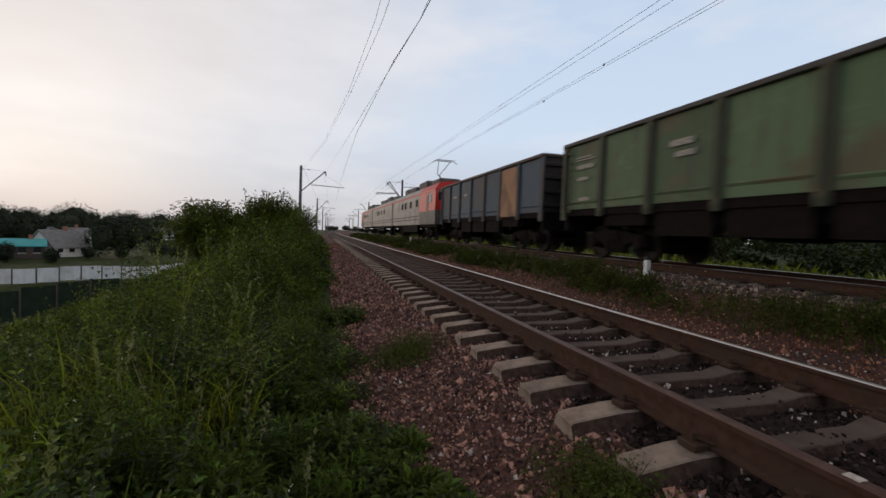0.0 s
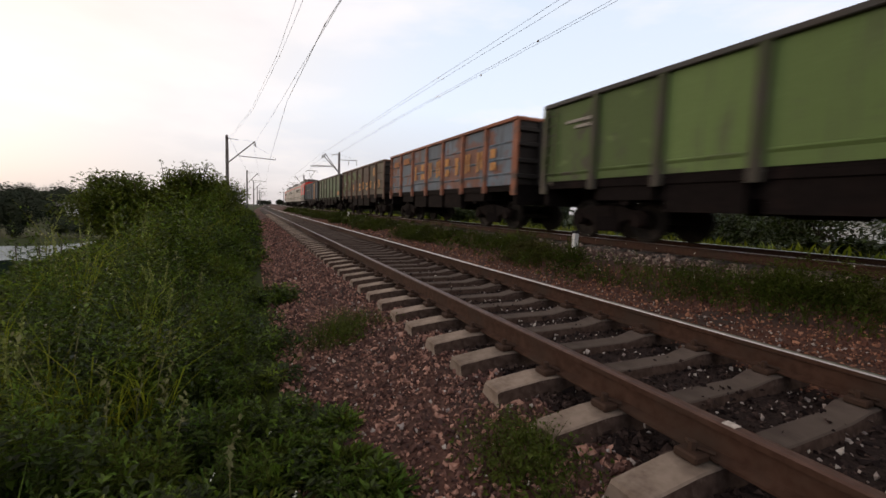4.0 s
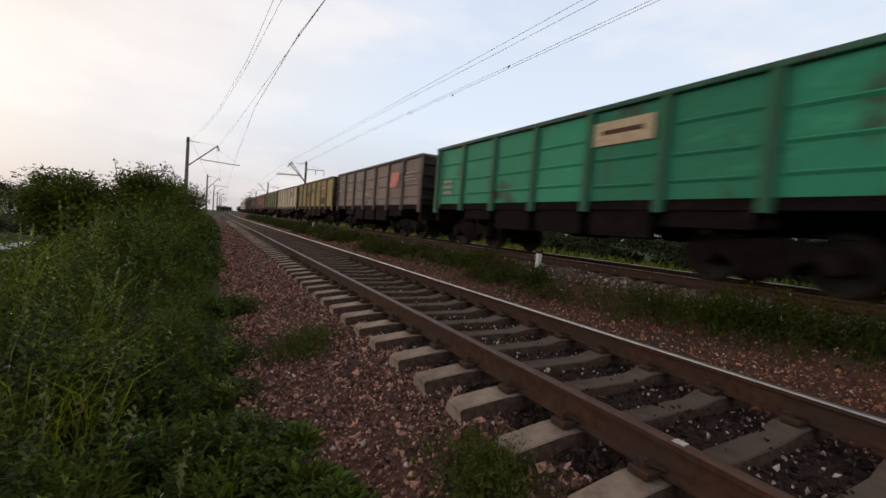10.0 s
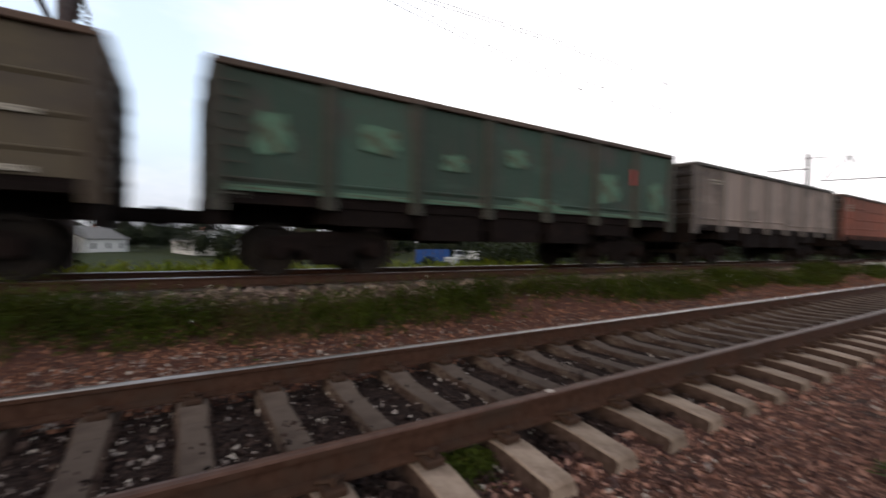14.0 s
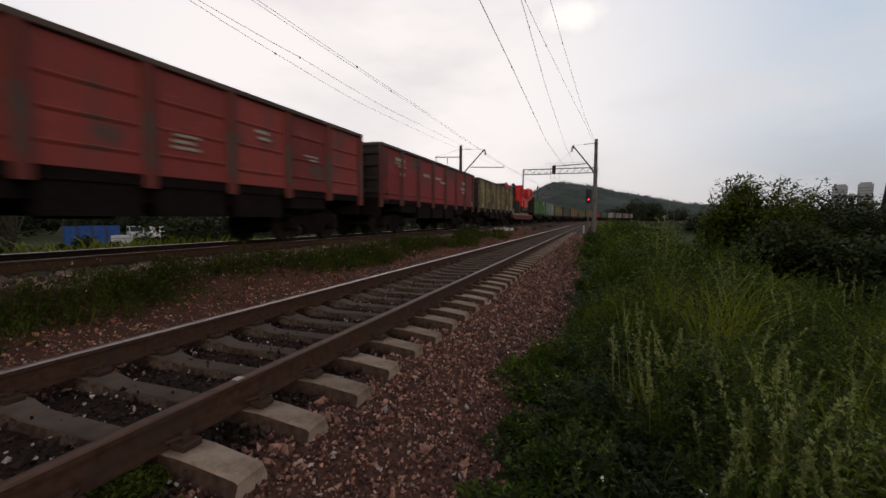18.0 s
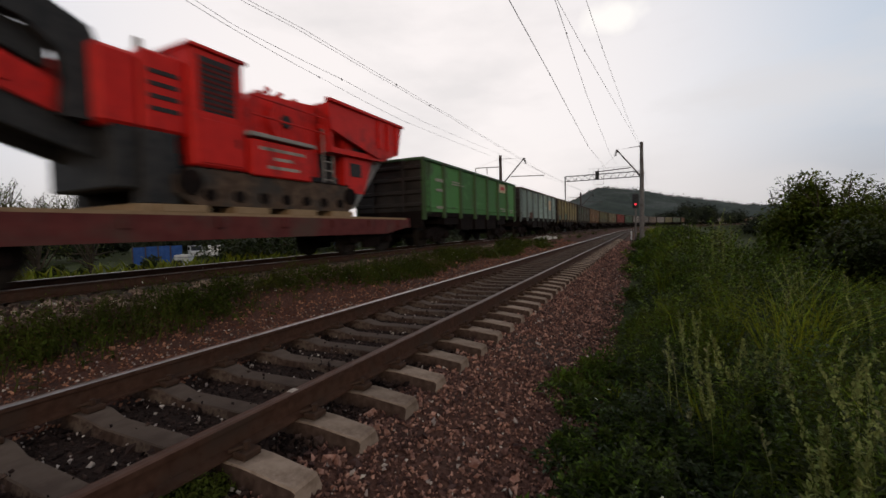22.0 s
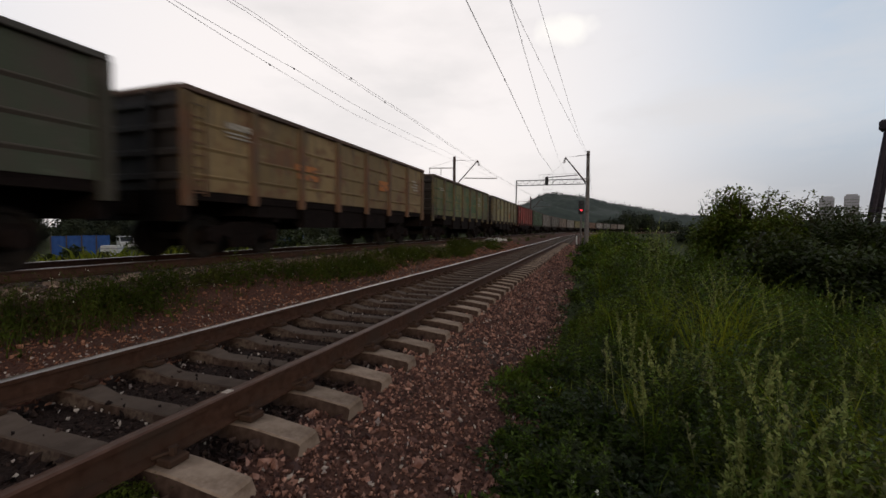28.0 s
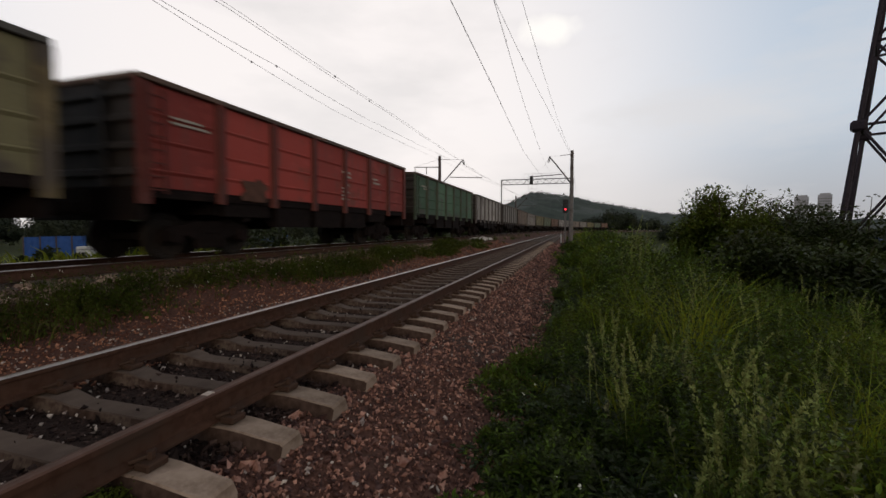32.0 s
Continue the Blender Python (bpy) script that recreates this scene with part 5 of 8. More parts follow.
def stones(name, P, size, mat, label):
    """Angular crushed stones at the points P."""
    rng = np.random.RandomState(len(P))
    n = len(P)
    base = np.array([(1, 0, 0), (-1, 0, 0), (0, 1, 0), (0, -1, 0), (0, 0, 1), (0, 0, -1)], float)
    tri = np.array([(0, 2, 4), (2, 1, 4), (1, 3, 4), (3, 0, 4), (2, 0, 5), (1, 2, 5), (3, 1, 5), (0, 3, 5)])
    V = base[None] * (0.6 + 0.6 * rng.rand(n, 6, 1)) + rng.normal(size=(n, 6, 3)) * 0.22
    V *= (np.asarray(size) * rng.lognormal(0, 0.38, n))[:, None, None] * np.stack([rng.uniform(0.8, 1.3, n), rng.uniform(0.8, 1.3, n), rng.uniform(0.55, 0.95, n)], -1)[:, None]
    q = rng.normal(size=(n, 4))
    q /= np.linalg.norm(q, axis=1)[:, None]
    w, x, y, z = q.T
    R = np.stack([np.stack([1 - 2 * (y * y + z * z), 2 * (x * y - z * w), 2 * (x * z + y * w)], -1), np.stack([2 * (x * y + z * w), 1 - 2 * (x * x + z * z), 2 * (y * z - x * w)], -1), np.stack([2 * (x * z - y * w), 2 * (y * z + x * w), 1 - 2 * (x * x + y * y)], -1)], 1)
    V = np.einsum("nij,nkj->nki", R, V) + P[:, None]
    F = tri[None] + (np.arange(n) * 6)[:, None, None]
    ob = new(name, mesh_np(name, V.reshape(-1, 3), F.reshape(-1, 3), (mat,)))
    return tagged(ob, label, "gravel", kind="stuff")


def strip(n, x0, x1, ylim, seed, near=2.5):
    """Points on the ground of a strip along the track, thinning with distance."""
    rng = np.random.RandomState(seed)
    s = rng.uniform(-1, 1, n)
    y = np.sign(s) * near * (np.exp(np.abs(s) * np.log1p(ylim / near)) - 1)
    x = rng.uniform(x0, x1, n)
    x = x + bend(y)
    return np.stack([x, y, ground_z(x, y)], -1)


def patch(P, f, seed):
    """Patchy heights between 0 and 1."""
    x, y = P[:, 0], P[:, 1]
    return np.clip(0.5 + 0.28 * np.sin(x * f + seed) * np.cos(y * f * 0.9 + 2 * seed) + 0.24 * np.sin(x * 2.3 * f + y * 1.7 * f + seed), 0.05, 1)


def build_ballast():
    P = strip(60000, 0.2, 1.55, 40, 1)
    P[:, 2] += 0.008
    stones("ballast_stones", P, 0.0128 * (0.85 + 0.06 * np.abs(P[:, 1])), M_STONE, "reddish grey crushed stone on the track shoulder")
    P = strip(17000, 1.5, 2.02, 40, 2)
    P[:, 2] += 0.01
    # close to the rail the shade between sleepers is given as darker stone
    inner = P[:, 0] - bend(P[:, 1]) > 1.72
    stones("ballast_stones", P[~inner], 0.019, M_STONE, "reddish grey crushed stone between the sleeper ends")
    stones("ballast_stones", P[inner], 0.019, M_STONE_OILY_SHADED, "crushed stone between the sleeper ends, darkened for the shade there")
    P = strip(22000, 2.05, 3.6, 40, 3)
    P[:, 2] += np.where(np.abs(P[:, 0] - XN) < 0.6, 0.0, 0.01)
    stones("ballast_stones", P, 0.0155, M_STONE_OILY_SHADED, "dark oily crushed stone between the rails")
    P = strip(36000, 3.65, 6.6, 40, 5)
    P[:, 2] += 0.005
    stones("ballast_stones", P, 0.0155 * (0.9 + 0.03 * np.abs(P[:, 1])), M_STONE_RED, "rust-red crushed stone beside the track")
    P = strip(16000, 6.75, 8.0, 70, 6, near=8)
    stones("ballast_stones", P, 0.035, M_STONE_PALE, "pale crushed stone beside the train's track")


    P = strip(16000, XN - 0.66, XN + 0.66, 30, 7)
    P = P[np.random.RandomState(8).rand(len(P)) < 0.05 + 0.35 * (patch(P, 2.6, 1.0) > 0.78)]
    P[:, 2] = -0.226
    stones("ballast_stones", P, 0.013, M_STONE_OILY_SHADED, "dark crushed stone spilled over the sleepers")
    # pale chips, more of them to paint in tiny highlights on the stones
    P = strip(7600, 0.25, 5.6, 24, 9)
    P[:, 2] += np.where(np.abs(P[:, 0] - XN) < 0.66, 0.025, 0.015)
    stones("pale_stones", P, 0.012, M_STONE_LIGHT, "scattered pale stone chips in the ballast, some standing in for glints")


build_ballast()


# ---------------- plants ----------------
def blades(P, h, width, lean, seed):
    """Curved grass blades: 5 vertices and 3 faces each."""
    rng = np.random.RandomState(seed)
    n = len(P)
    h = h * rng.uniform(0.55, 1.25, n)
    az, tw = rng.uniform(0, 2 * math.pi, n), rng.uniform(0, 2 * math.pi, n)
    ln = lean * rng.uniform(0.3, 1.5, n) * h
    d = np.stack([np.cos(az), np.sin(az), np.zeros(n)], -1)
    w = np.stack([np.cos(tw), np.sin(tw), np.zeros(n)], -1) * (width * rng.uniform(0.6, 1.3, n))[:, None]
    up = np.array([0, 0, 1.0])
    mid = P + d * (ln * 0.3)[:, None] + up * (h * 0.6)[:, None]
    tip = P + d * ln[:, None] + up * (h * rng.uniform(0.85, 1.0, n))[:, None]
    V = np.stack([P - w, P + w, mid - w * 0.8, mid + w * 0.8, tip], 1)
    F = np.array([(0, 1, 3), (0, 3, 2), (2, 3, 4)])[None] + (np.arange(n) * 5)[:, None, None]
    return V.reshape(-1, 3), F.reshape(-1, 3)


def leaves(C, size, seed, droop=0.4, wide=0.24):
    """Folded diamond leaves at the points C: 4 vertices, 2 faces each."""
    rng = np.random.RandomState(seed)
    n = len(C)
    az = rng.uniform(0, 2 * math.pi, n)
    el = rng.normal(-droop * 0.4, 0.5, n)
    d = np.stack([np.cos(az) * np.cos(el), np.sin(az) * np.cos(el), np.sin(el)], -1)
    s = np.stack([-np.sin(az), np.cos(az), rng.normal(0, 0.35, n)], -1)
    s /= np.linalg.norm(s, axis=1)[:, None]
    L = (np.asarray(size) * rng.uniform(0.6, 1.35, n))[:, None]
    up = np.array([0, 0, 1.0])
    V = np.stack([C, C + d * L * 0.5 - s * L * wide + up * L * 0.08, C + d * L, C + d * L * 0.5 + s * L * wide + up * L * 0.08], 1)
    F = np.array([(0, 1, 2), (0, 2, 3)])[None] + (np.arange(n) * 4)[:, None, None]
    return V.reshape(-1, 3), F.reshape(-1, 3)


def weeds(P, h, per, leaf, seed, spread=0.02, wide=0.24, droop=0.4):
    """Leafy weeds: leaves round a leaning stem at each point, smaller towards the top."""
    rng = np.random.RandomState(seed)
    n = len(P)
    H = h * rng.uniform(0.5, 1.3, n)
    az = rng.uniform(0, 2 * math.pi, n)
    ln = rng.uniform(0, 0.35, n) * H
    u = rng.uniform(0.12, 1.0, (n, per))
    C = P[:, None] + np.stack([(np.cos(az) * ln)[:, None] * u, (np.sin(az) * ln)[:, None] * u, H[:, None] * u], -1) + rng.normal(0, 1, (n, per, 3)) * (spread * (0.5 + H))[:, None, None]
    size = leaf * (1.25 - 0.8 * u)
    return leaves(C.reshape(-1, 3), size.ravel(), seed + 1, droop, wide)


def seed_heads(P, h, seed):
    """Tall stems that end in a narrow pale seed head."""
    rng = np.random.RandomState(seed)
    n, k = len(P), 16
    H = h * rng.uniform(0.7, 1.2, n)
    az = rng.uniform(0, 2 * math.pi, n)
    ln = rng.uniform(0.05, 0.22, n) * H
    u = np.linspace(0.62, 1.0, k)[None]
    C = P[:, None] + np.stack([(np.cos(az) * ln)[:, None] * u**2, (np.sin(az) * ln)[:, None] * u**2, H[:, None] * u], -1)
    C += rng.normal(0, 0.008, C.shape)
    V1, F1 = leaves(C.reshape(-1, 3), 0.042, seed + 1, droop=-1.6)
    V2, F2 = blades(P, 1.0, 0.003, 0.0, seed)
    tip = P + np.stack([np.cos(az) * ln, np.sin(az) * ln, H], -1)
    V2 = V2.reshape(n, 5, 3)
    w = np.array([0.003, 0.003, 0])
    V2[:, 0], V2[:, 1] = P - w, P + w
    mid = P * 0.45 + tip * 0.55 - np.stack([np.cos(az) * ln, np.sin(az) * ln, 0 * H], -1) * 0.2
    V2[:, 2], V2[:, 3], V2[:, 4] = mid - w, mid + w, tip
    return (V1, F1), (V2.reshape(-1, 3), F2)


def join(*vf):
    Vs, Fs, k = [], [], 0
    for V, F in vf:
        Vs.append(V)
        Fs.append(F + k)
        k += len(V)
    return np.concatenate(Vs), np.concatenate(Fs)


def edge_noise(y):
    return 0.18 * np.sin(y * 1.1) + 0.14 * np.sin(y * 2.7 + 1) + 0.08 * np.sin(y * 6.1 + 2)


def bank_points(n, ylim, seed, x_in=0.45, x_out=-14, near=2.2, side=0):
    """Points on the grassy bank, denser near the path and the ballast."""
    rng = np.random.RandomState(seed)
    s = rng.uniform(-1, 1, n) if side == 0 else rng.uniform(0, 1, n) * side
    y = np.sign(s) * near * (np.exp(np.abs(s) * np.log1p(ylim / near)) - 1)
    v = rng.uniform(0, 1, n) ** 1.25
    lim = x_out * np.clip(np.abs(y) / 9, 0.25, 1)
    x_e = x_in - 0.5 * np.clip((np.abs(y) - 3.5) / 6, 0, 1)
    x = x_e + edge_noise(y) + (lim - x_e) * v
    x = x + bend(y)
    P = np.stack([x, y, ground_z(x, y)], -1)
    # leave the spot where one stands free
    r = np.hypot(x + 0.1, y)
    return P[(r > 0.95)]


def domes(P, size, seed):
    """Rounded mounds, one to a cell of an uneven grid: their height from 0 to 1 and each one's own number."""
    best, own = np.zeros(len(P)), np.zeros(len(P))
    g = np.floor(P[:, :2] / size)
    for i in (-1, 0, 1):
        for j in (-1, 0, 1):
            c = g + (i, j)
            def rnd(k):
                v = np.sin(c[:, 0] * 127.1 + c[:, 1] * 311.7 + seed * 17.3 + k * 71.7) * 43758.5453
                return v - np.floor(v)
            p = (c + 0.5 + 0.6 * (np.stack([rnd(1), rnd(2)], -1) - 0.5)) * size
            r = np.hypot(*(P[:, :2] - p).T) / (size * (0.50 + 0.35 * rnd(3)))
            h = (0.45 + 0.55 * rnd(4)) * np.sqrt(np.clip(1 - r * r, 0, 1))
            own = np.where(h > best, rnd(5), own)
            best = np.maximum(best, h)
    return best, own


def growth(P):
    """How tall the plants stand: low at the ballast's edge, a tall ridge further along the bank, lower down the slope."""
    d = np.hypot(P[:, 0] + 0.1, P[:, 1])
    h = 0.44 + 0.26 * np.clip((d - 2) / 3.5, 0, 1) + np.where(P[:, 1] > 0, 0.58, 0.45) * np.clip((d - 4.5) / 6, 0, 1)
    u = P[:, 0] - bend(P[:, 1])
    slope = np.where(P[:, 1] > 0, np.clip((u + 3.9) / 2.0, 0.20, 1.0), np.clip((u + 6.0) / 3.4, 0.38, 1.0))
    mounds = 0.26 + 1.10 * np.maximum(domes(P, 0.85, 1)[0], 0.85 * domes(P, 2.1, 2)[0])
    return h * slope * np.clip((0.80 - 0.5 * np.clip((d - 3.5) / 6, 0, 1) - u) / 1.7, 0.2, 1.0) * mounds * 1.05


def clumps(P, H, R, per, leaf, seed, wide=0.2, lift=0.35):
    """Bushy weeds: each a dome of leaves that point outwards and arch over, fuller on top than below."""
    rng = np.random.RandomState(seed)
    n = len(P)
    az = rng.uniform(0, 2 * math.pi, (n, per))
    ct = rng.uniform(0.0, 1.0, (n, per)) ** 0.8
    st = np.sqrt(1 - ct * ct)
    u = rng.uniform(0.62, 1.04, (n, per)) * (1 + 0.22 * np.sin(3 * az + rng.uniform(0, 6.28, (n, 1))))
    C = np.stack([np.cos(az) * st * u * R[:, None], np.sin(az) * st * u * R[:, None], (0.18 + 0.82 * ct * u) * H[:, None]], -1)
    C = (C + P[:, None]).reshape(-1, 3)
    out = (az + rng.normal(0, 0.7, az.shape)).ravel()
    el = (ct.ravel() * 1.0 - lift) + rng.normal(0, 0.38, n * per)
    L = (np.repeat(leaf, per) * rng.uniform(0.55, 1.35, n * per))[:, None]
    d = np.stack([np.cos(out) * np.cos(el), np.sin(out) * np.cos(el), np.sin(el)], -1)
    s = np.stack([-np.sin(out), np.cos(out), rng.normal(0, 0.3, n * per)], -1)
    s /= np.linalg.norm(s, axis=1)[:, None]
    up = np.array([0, 0, 1.0])
    V = np.stack([C, C + d * L * 0.45 - s * L * wide + up * L * 0.10, C + d * L - up * L * 0.12, C + d * L * 0.45 + s * L * wide + up * L * 0.10], 1)
    F = np.array([(0, 1, 2), (0, 2, 3)])[None] + (np.arange(n * per) * 4)[:, None, None]
    return V.reshape(-1, 3), F.reshape(-1, 3)


def shoots(P, H, per, leaf, seed, wide=0.2, rise=0.5):
    """Upright leafy stems: leaves in a spiral, longest at half height, closing to a tuft at the tip."""
    rng = np.random.RandomState(seed)
    n = len(P)
    az0, la = rng.uniform(0, 6.28, (n, 1)), rng.uniform(0, 6.28, n)
    lean = rng.uniform(0.02, 0.32, n) * H
    top = np.stack([np.cos(la) * lean, np.sin(la) * lean, H], -1)
    u = np.clip(np.linspace(0.22, 1.0, per)[None] + rng.normal(0, 0.02, (n, per)), 0.15, 1.0)
    az = az0 + np.arange(per)[None] * 2.4 + rng.normal(0, 0.35, (n, per))
    el = -0.25 + (0.55 + rise) * u**1.6 + rng.normal(0, 0.25, (n, per))
    C = P[:, None] + top[:, None] * np.stack([u**1.5, u**1.5, u], -1)
    L = np.asarray(leaf).reshape(-1, 1) * (0.42 + 0.75 * np.sin(np.clip(u, 0, 1) * 2.6)) * rng.uniform(0.7, 1.25, (n, per))
    C, az, el, L = C.reshape(-1, 3), az.ravel(), el.ravel(), L.ravel()[:, None]
    d = np.stack([np.cos(az) * np.cos(el), np.sin(az) * np.cos(el), np.sin(el)], -1)
    s = np.stack([-np.sin(az), np.cos(az), rng.normal(0, 0.25, n * per)], -1)
    up = np.array([0, 0, 1.0])
    V = np.stack([C, C + d * L * 0.45 - s * L * wide + up * L * 0.07, C + d * L - up * L * 0.16, C + d * L * 0.45 + s * L * wide + up * L * 0.07], 1)
    F = np.array([(0, 1, 2), (0, 2, 3)])[None] + (np.arange(n * per) * 4)[:, None, None]
    w = np.stack([-np.sin(la), np.cos(la), 0 * la], -1) * 0.0035
    S = np.stack([P - w, P + w, P + top], 1)
    return join((V.reshape(-1, 3), F.reshape(-1, 3)), (S.reshape(-1, 3), np.arange(n * 3).reshape(-1, 3)))


def plumes(P, H, seed, k=90):
    """Flowering spikes: a stem with short upright side sprays of tiny buds, narrowing to a point."""
    rng = np.random.RandomState(seed)
    n = len(P)
    la = rng.uniform(0, 6.28, n)
    lean = rng.uniform(0.03, 0.25, n) * H
    top = np.stack([np.cos(la) * lean, np.sin(la) * lean, H], -1)
    u = rng.uniform(0.62, 1.0, (n, k))
    az = rng.uniform(0, 6.28, (n, k))
    r = (1.02 - u) * rng.uniform(0.15, 1.0, (n, k)) * (0.07 * H)[:, None]
    C = P[:, None] + top[:, None] * np.stack([u**2, u**2, u], -1) + np.stack([np.cos(az) * r, np.sin(az) * r, r * 1.1], -1)
    V1, F1 = leaves(C.reshape(-1, 3), 0.026, seed + 1, droop=-2.2, wide=0.3)
    w = np.stack([-np.sin(la), np.cos(la), 0 * la], -1) * 0.004
    S = np.stack([P - w, P + w, P + top], 1)
    return join((V1, F1), (S.reshape(-1, 3), np.arange(n * 3).reshape(-1, 3)))


def gathered(n, per, spread, seed, ylim, x_in=0.35, x_out=-14, near=2.2, side=0):
    """Points in patches: a few stems round each of n middles."""
    rng = np.random.RandomState(seed)
    M = bank_points(n, ylim, seed, x_in, x_out, near, side)
    d = np.hypot(M[:, 0], M[:, 1])
    P = np.repeat(M, per, 0)
    P[:, :2] += rng.normal(0, 1, (len(P), 2)) * (spread * np.clip(d / 5, 0.8, 3.0)).repeat(per)[:, None]
    P[:, 2] = ground_z(P[:, 0], P[:, 1])
    own = rng.uniform(0.55, 1.3, len(M)).repeat(per)
    keep = np.hypot(P[:, 0] + 0.1, P[:, 1]) > 0.9
    return P[keep], own[keep]


def build_bank():
    P = bank_points(8000, 90, 11)
    tall = growth(P) * 0.95 * (0.6 + 0.6 * patch(P, 0.9, 2.0))
    far = np.clip(np.hypot(P[:, 0], P[:, 1]) / 12, 0.9, 4)
    ob = new("bank_grass", mesh_np("bank_grass", *blades(P, tall, 0.0050 * far, 0.6, 12), (M_BLADE,)))
    tagged(ob, "tall green grass on the railway bank", "grass", kind="stuff")
    # tussocks: fountains of yellow-green blades, the ridge's highlights put into their colour
    rng = np.random.RandomState(15)
    T = bank_points(1100, 60, 16, x_in=0.0, near=6)
    T = T[(domes(T, 0.85, 1)[1] > 0.3) & (domes(T, 0.85, 1)[1] < 0.85) & (np.hypot(T[:, 0], T[:, 1]) > 3.2)]
    Q = np.repeat(T, 34, 0) + rng.normal(0, 0.055, (len(T) * 34, 3)) * np.array([1, 1, 0])
    g = np.repeat(growth(T) * rng.uniform(0.9, 1.35, len(T)), 34)
    f2 = np.clip(np.hypot(Q[:, 0], Q[:, 1]) / 10, 0.9, 4)
    ob = new("grass_tussocks", mesh_np("grass_tussocks", *blades(Q, g, 0.0055 * f2, 0.75, 17), (M_BLADE_LIT,)))
    tagged(ob, "yellow-green grass tussocks on the railway bank", "grass", kind="stuff")
    # the close undergrowth, low and dark
    for seed, lo, hi, n, per, size, rad, wide, lift, mul, mat, nm, lab in (
            (21, 0.0, 0.45, 5200, 84, 0.060, 0.21, 0.22, 0.35, 0.68, M_LEAF, "bank_weeds", "dense bushy broad-leaved weeds on the railway bank"),
            (22, 0.45, 0.72, 4200, 76, 0.092, 0.16, 0.14, 0.05, 0.80, M_LEAF_PALE, "mugwort", "bushy narrow-leaved mugwort on the railway bank"),
            (23, 0.72, 1.0, 5600, 80, 0.066, 0.22, 0.27, 0.5, 0.62, M_LEAF_DARK, "bank_nettles", "dark nettles on the railway bank")):
        P = bank_points(n, 75, seed, near=3.0)
        r = np.random.RandomState(seed)
        own = domes(P, 0.85, 1)[1]
        P = P[((own > lo) & (own <= hi)) | (r.rand(len(P)) < 0.10)]
        d = np.hypot(P[:, 0], P[:, 1])
        far = np.clip(d / 8, 0.85, 4.5)
        H = growth(P) * r.uniform(0.62, 1.18, len(P)) * mul
        R = rad * r.uniform(0.65, 1.4, len(P)) * np.clip(d / 5, 0.75, 3.2)
        ob = new(nm, mesh_np(nm, *clumps(P, H, R, per, size * far, seed + 50, wide, lift), (mat,)))
        tagged(ob, lab, "weeds", kind="stuff")
    # leafy shoots that stand out of it
    for seed, n, per, spread, leaves_n, leaf, wide, rise, mul, side, mat, nm, lab in (
            (24, 640, 12, 0.085, 26, 0.066, 0.21, 0.45, 1.0, 1, M_LEAF, "leafy_shoots", "upright leafy weed shoots on the railway bank"),
            (25, 330, 12, 0.075, 30, 0.060, 0.13, 0.75, 1.12, 1, M_LEAF_PALE, "mugwort_shoots", "pale upright mugwort shoots on the railway bank"),
            (26, 480, 12, 0.085, 26, 0.064, 0.19, 0.55, 1.0, -1, M_LEAF, "leafy_shoots", "upright leafy weed shoots on the railway bank"),
            (27, 320, 12, 0.075, 34, 0.062, 0.11, 0.85, 1.12, -1, M_LEAF_PALE, "mugwort_shoots", "pale upright mugwort shoots on the railway bank")):
        P, own = gathered(n, per, spread, seed, 40, near=2.6, side=side)
        d = np.hypot(P[:, 0], P[:, 1])
        H = growth(P) * own * mul * np.random.RandomState(seed).uniform(0.75, 1.15, len(P))
        ob = new(nm, mesh_np(nm, *shoots(P, H, leaves_n, leaf * np.clip(d / 7, 0.85, 3.5), seed + 60, wide, rise), (mat,)))
        tagged(ob, lab, "weeds", kind="stuff")
    P = bank_points(430, 45, 31, x_in=-0.25, near=3)
    P = P[patch(P, 1.0, 4.0) > 0.42]
    a, b = seed_heads(P, growth(P) * 1.05 + 0.10, 32)
    ob = new("seed_grass", mesh_np("seed_grass", *join(a, b), (M_SEED,)))
    tagged(ob, "tall seeding grass among the weeds", "grass", kind="stuff")
    for seed, n, per, side, x_in in ((33, 42, 4, -1, -0.5), (35, 14, 3, 1, -0.5)):
        P, own = gathered(n, per, 0.12, seed, 11, x_in=x_in, x_out=-6, near=5.0, side=side)
        own = own[np.hypot(P[:, 0], P[:, 1]) > 1.9]
        P = P[np.hypot(P[:, 0], P[:, 1]) > 1.9]
        ob = new("flower_spikes", mesh_np("flower_spikes", *plumes(P, growth(P) * own * 1.05 + 0.20, seed), (M_SPIRE,)))
        tagged(ob, "pale green flower spikes above the weeds", "weeds", kind="stuff")


build_bank()


def build_flowers():
    rng = np.random.RandomState(71)
    P = bank_points(130, 25, 72, x_in=0.2, near=3)
    P[:, 2] += growth(P) * rng.uniform(0.8, 1.1, len(P))
    Q = np.repeat(P, 5, 0) + rng.normal(0, 0.008, (len(P) * 5, 3))
    ob = new("bank_flowers", mesh_np("bank_flowers", *leaves(Q, 0.014, 73, 0.0, 0.4), (M_FLOWER,)))
    tagged(ob, "small pale flowers among the weeds", "flowers", kind="stuff")
    y = rng.uniform(-30, 40, 260)
    x = 6.5 + rng.normal(0, 0.35, 260) + bend(y)
    P = np.stack([x, y, ground_z(x, y) + rng.uniform(0.2, 0.45, 260)], -1)
    Q = np.repeat(P, 4, 0) + rng.normal(0, 0.012, (1040, 3))
    ob = new("track_flowers", mesh_np("track_flowers", *leaves(Q, 0.022, 74, 0.0, 0.4), (M_FLOWER,)))
    tagged(ob, "small white flowers between the tracks", "flowers", kind="stuff")


build_flowers()


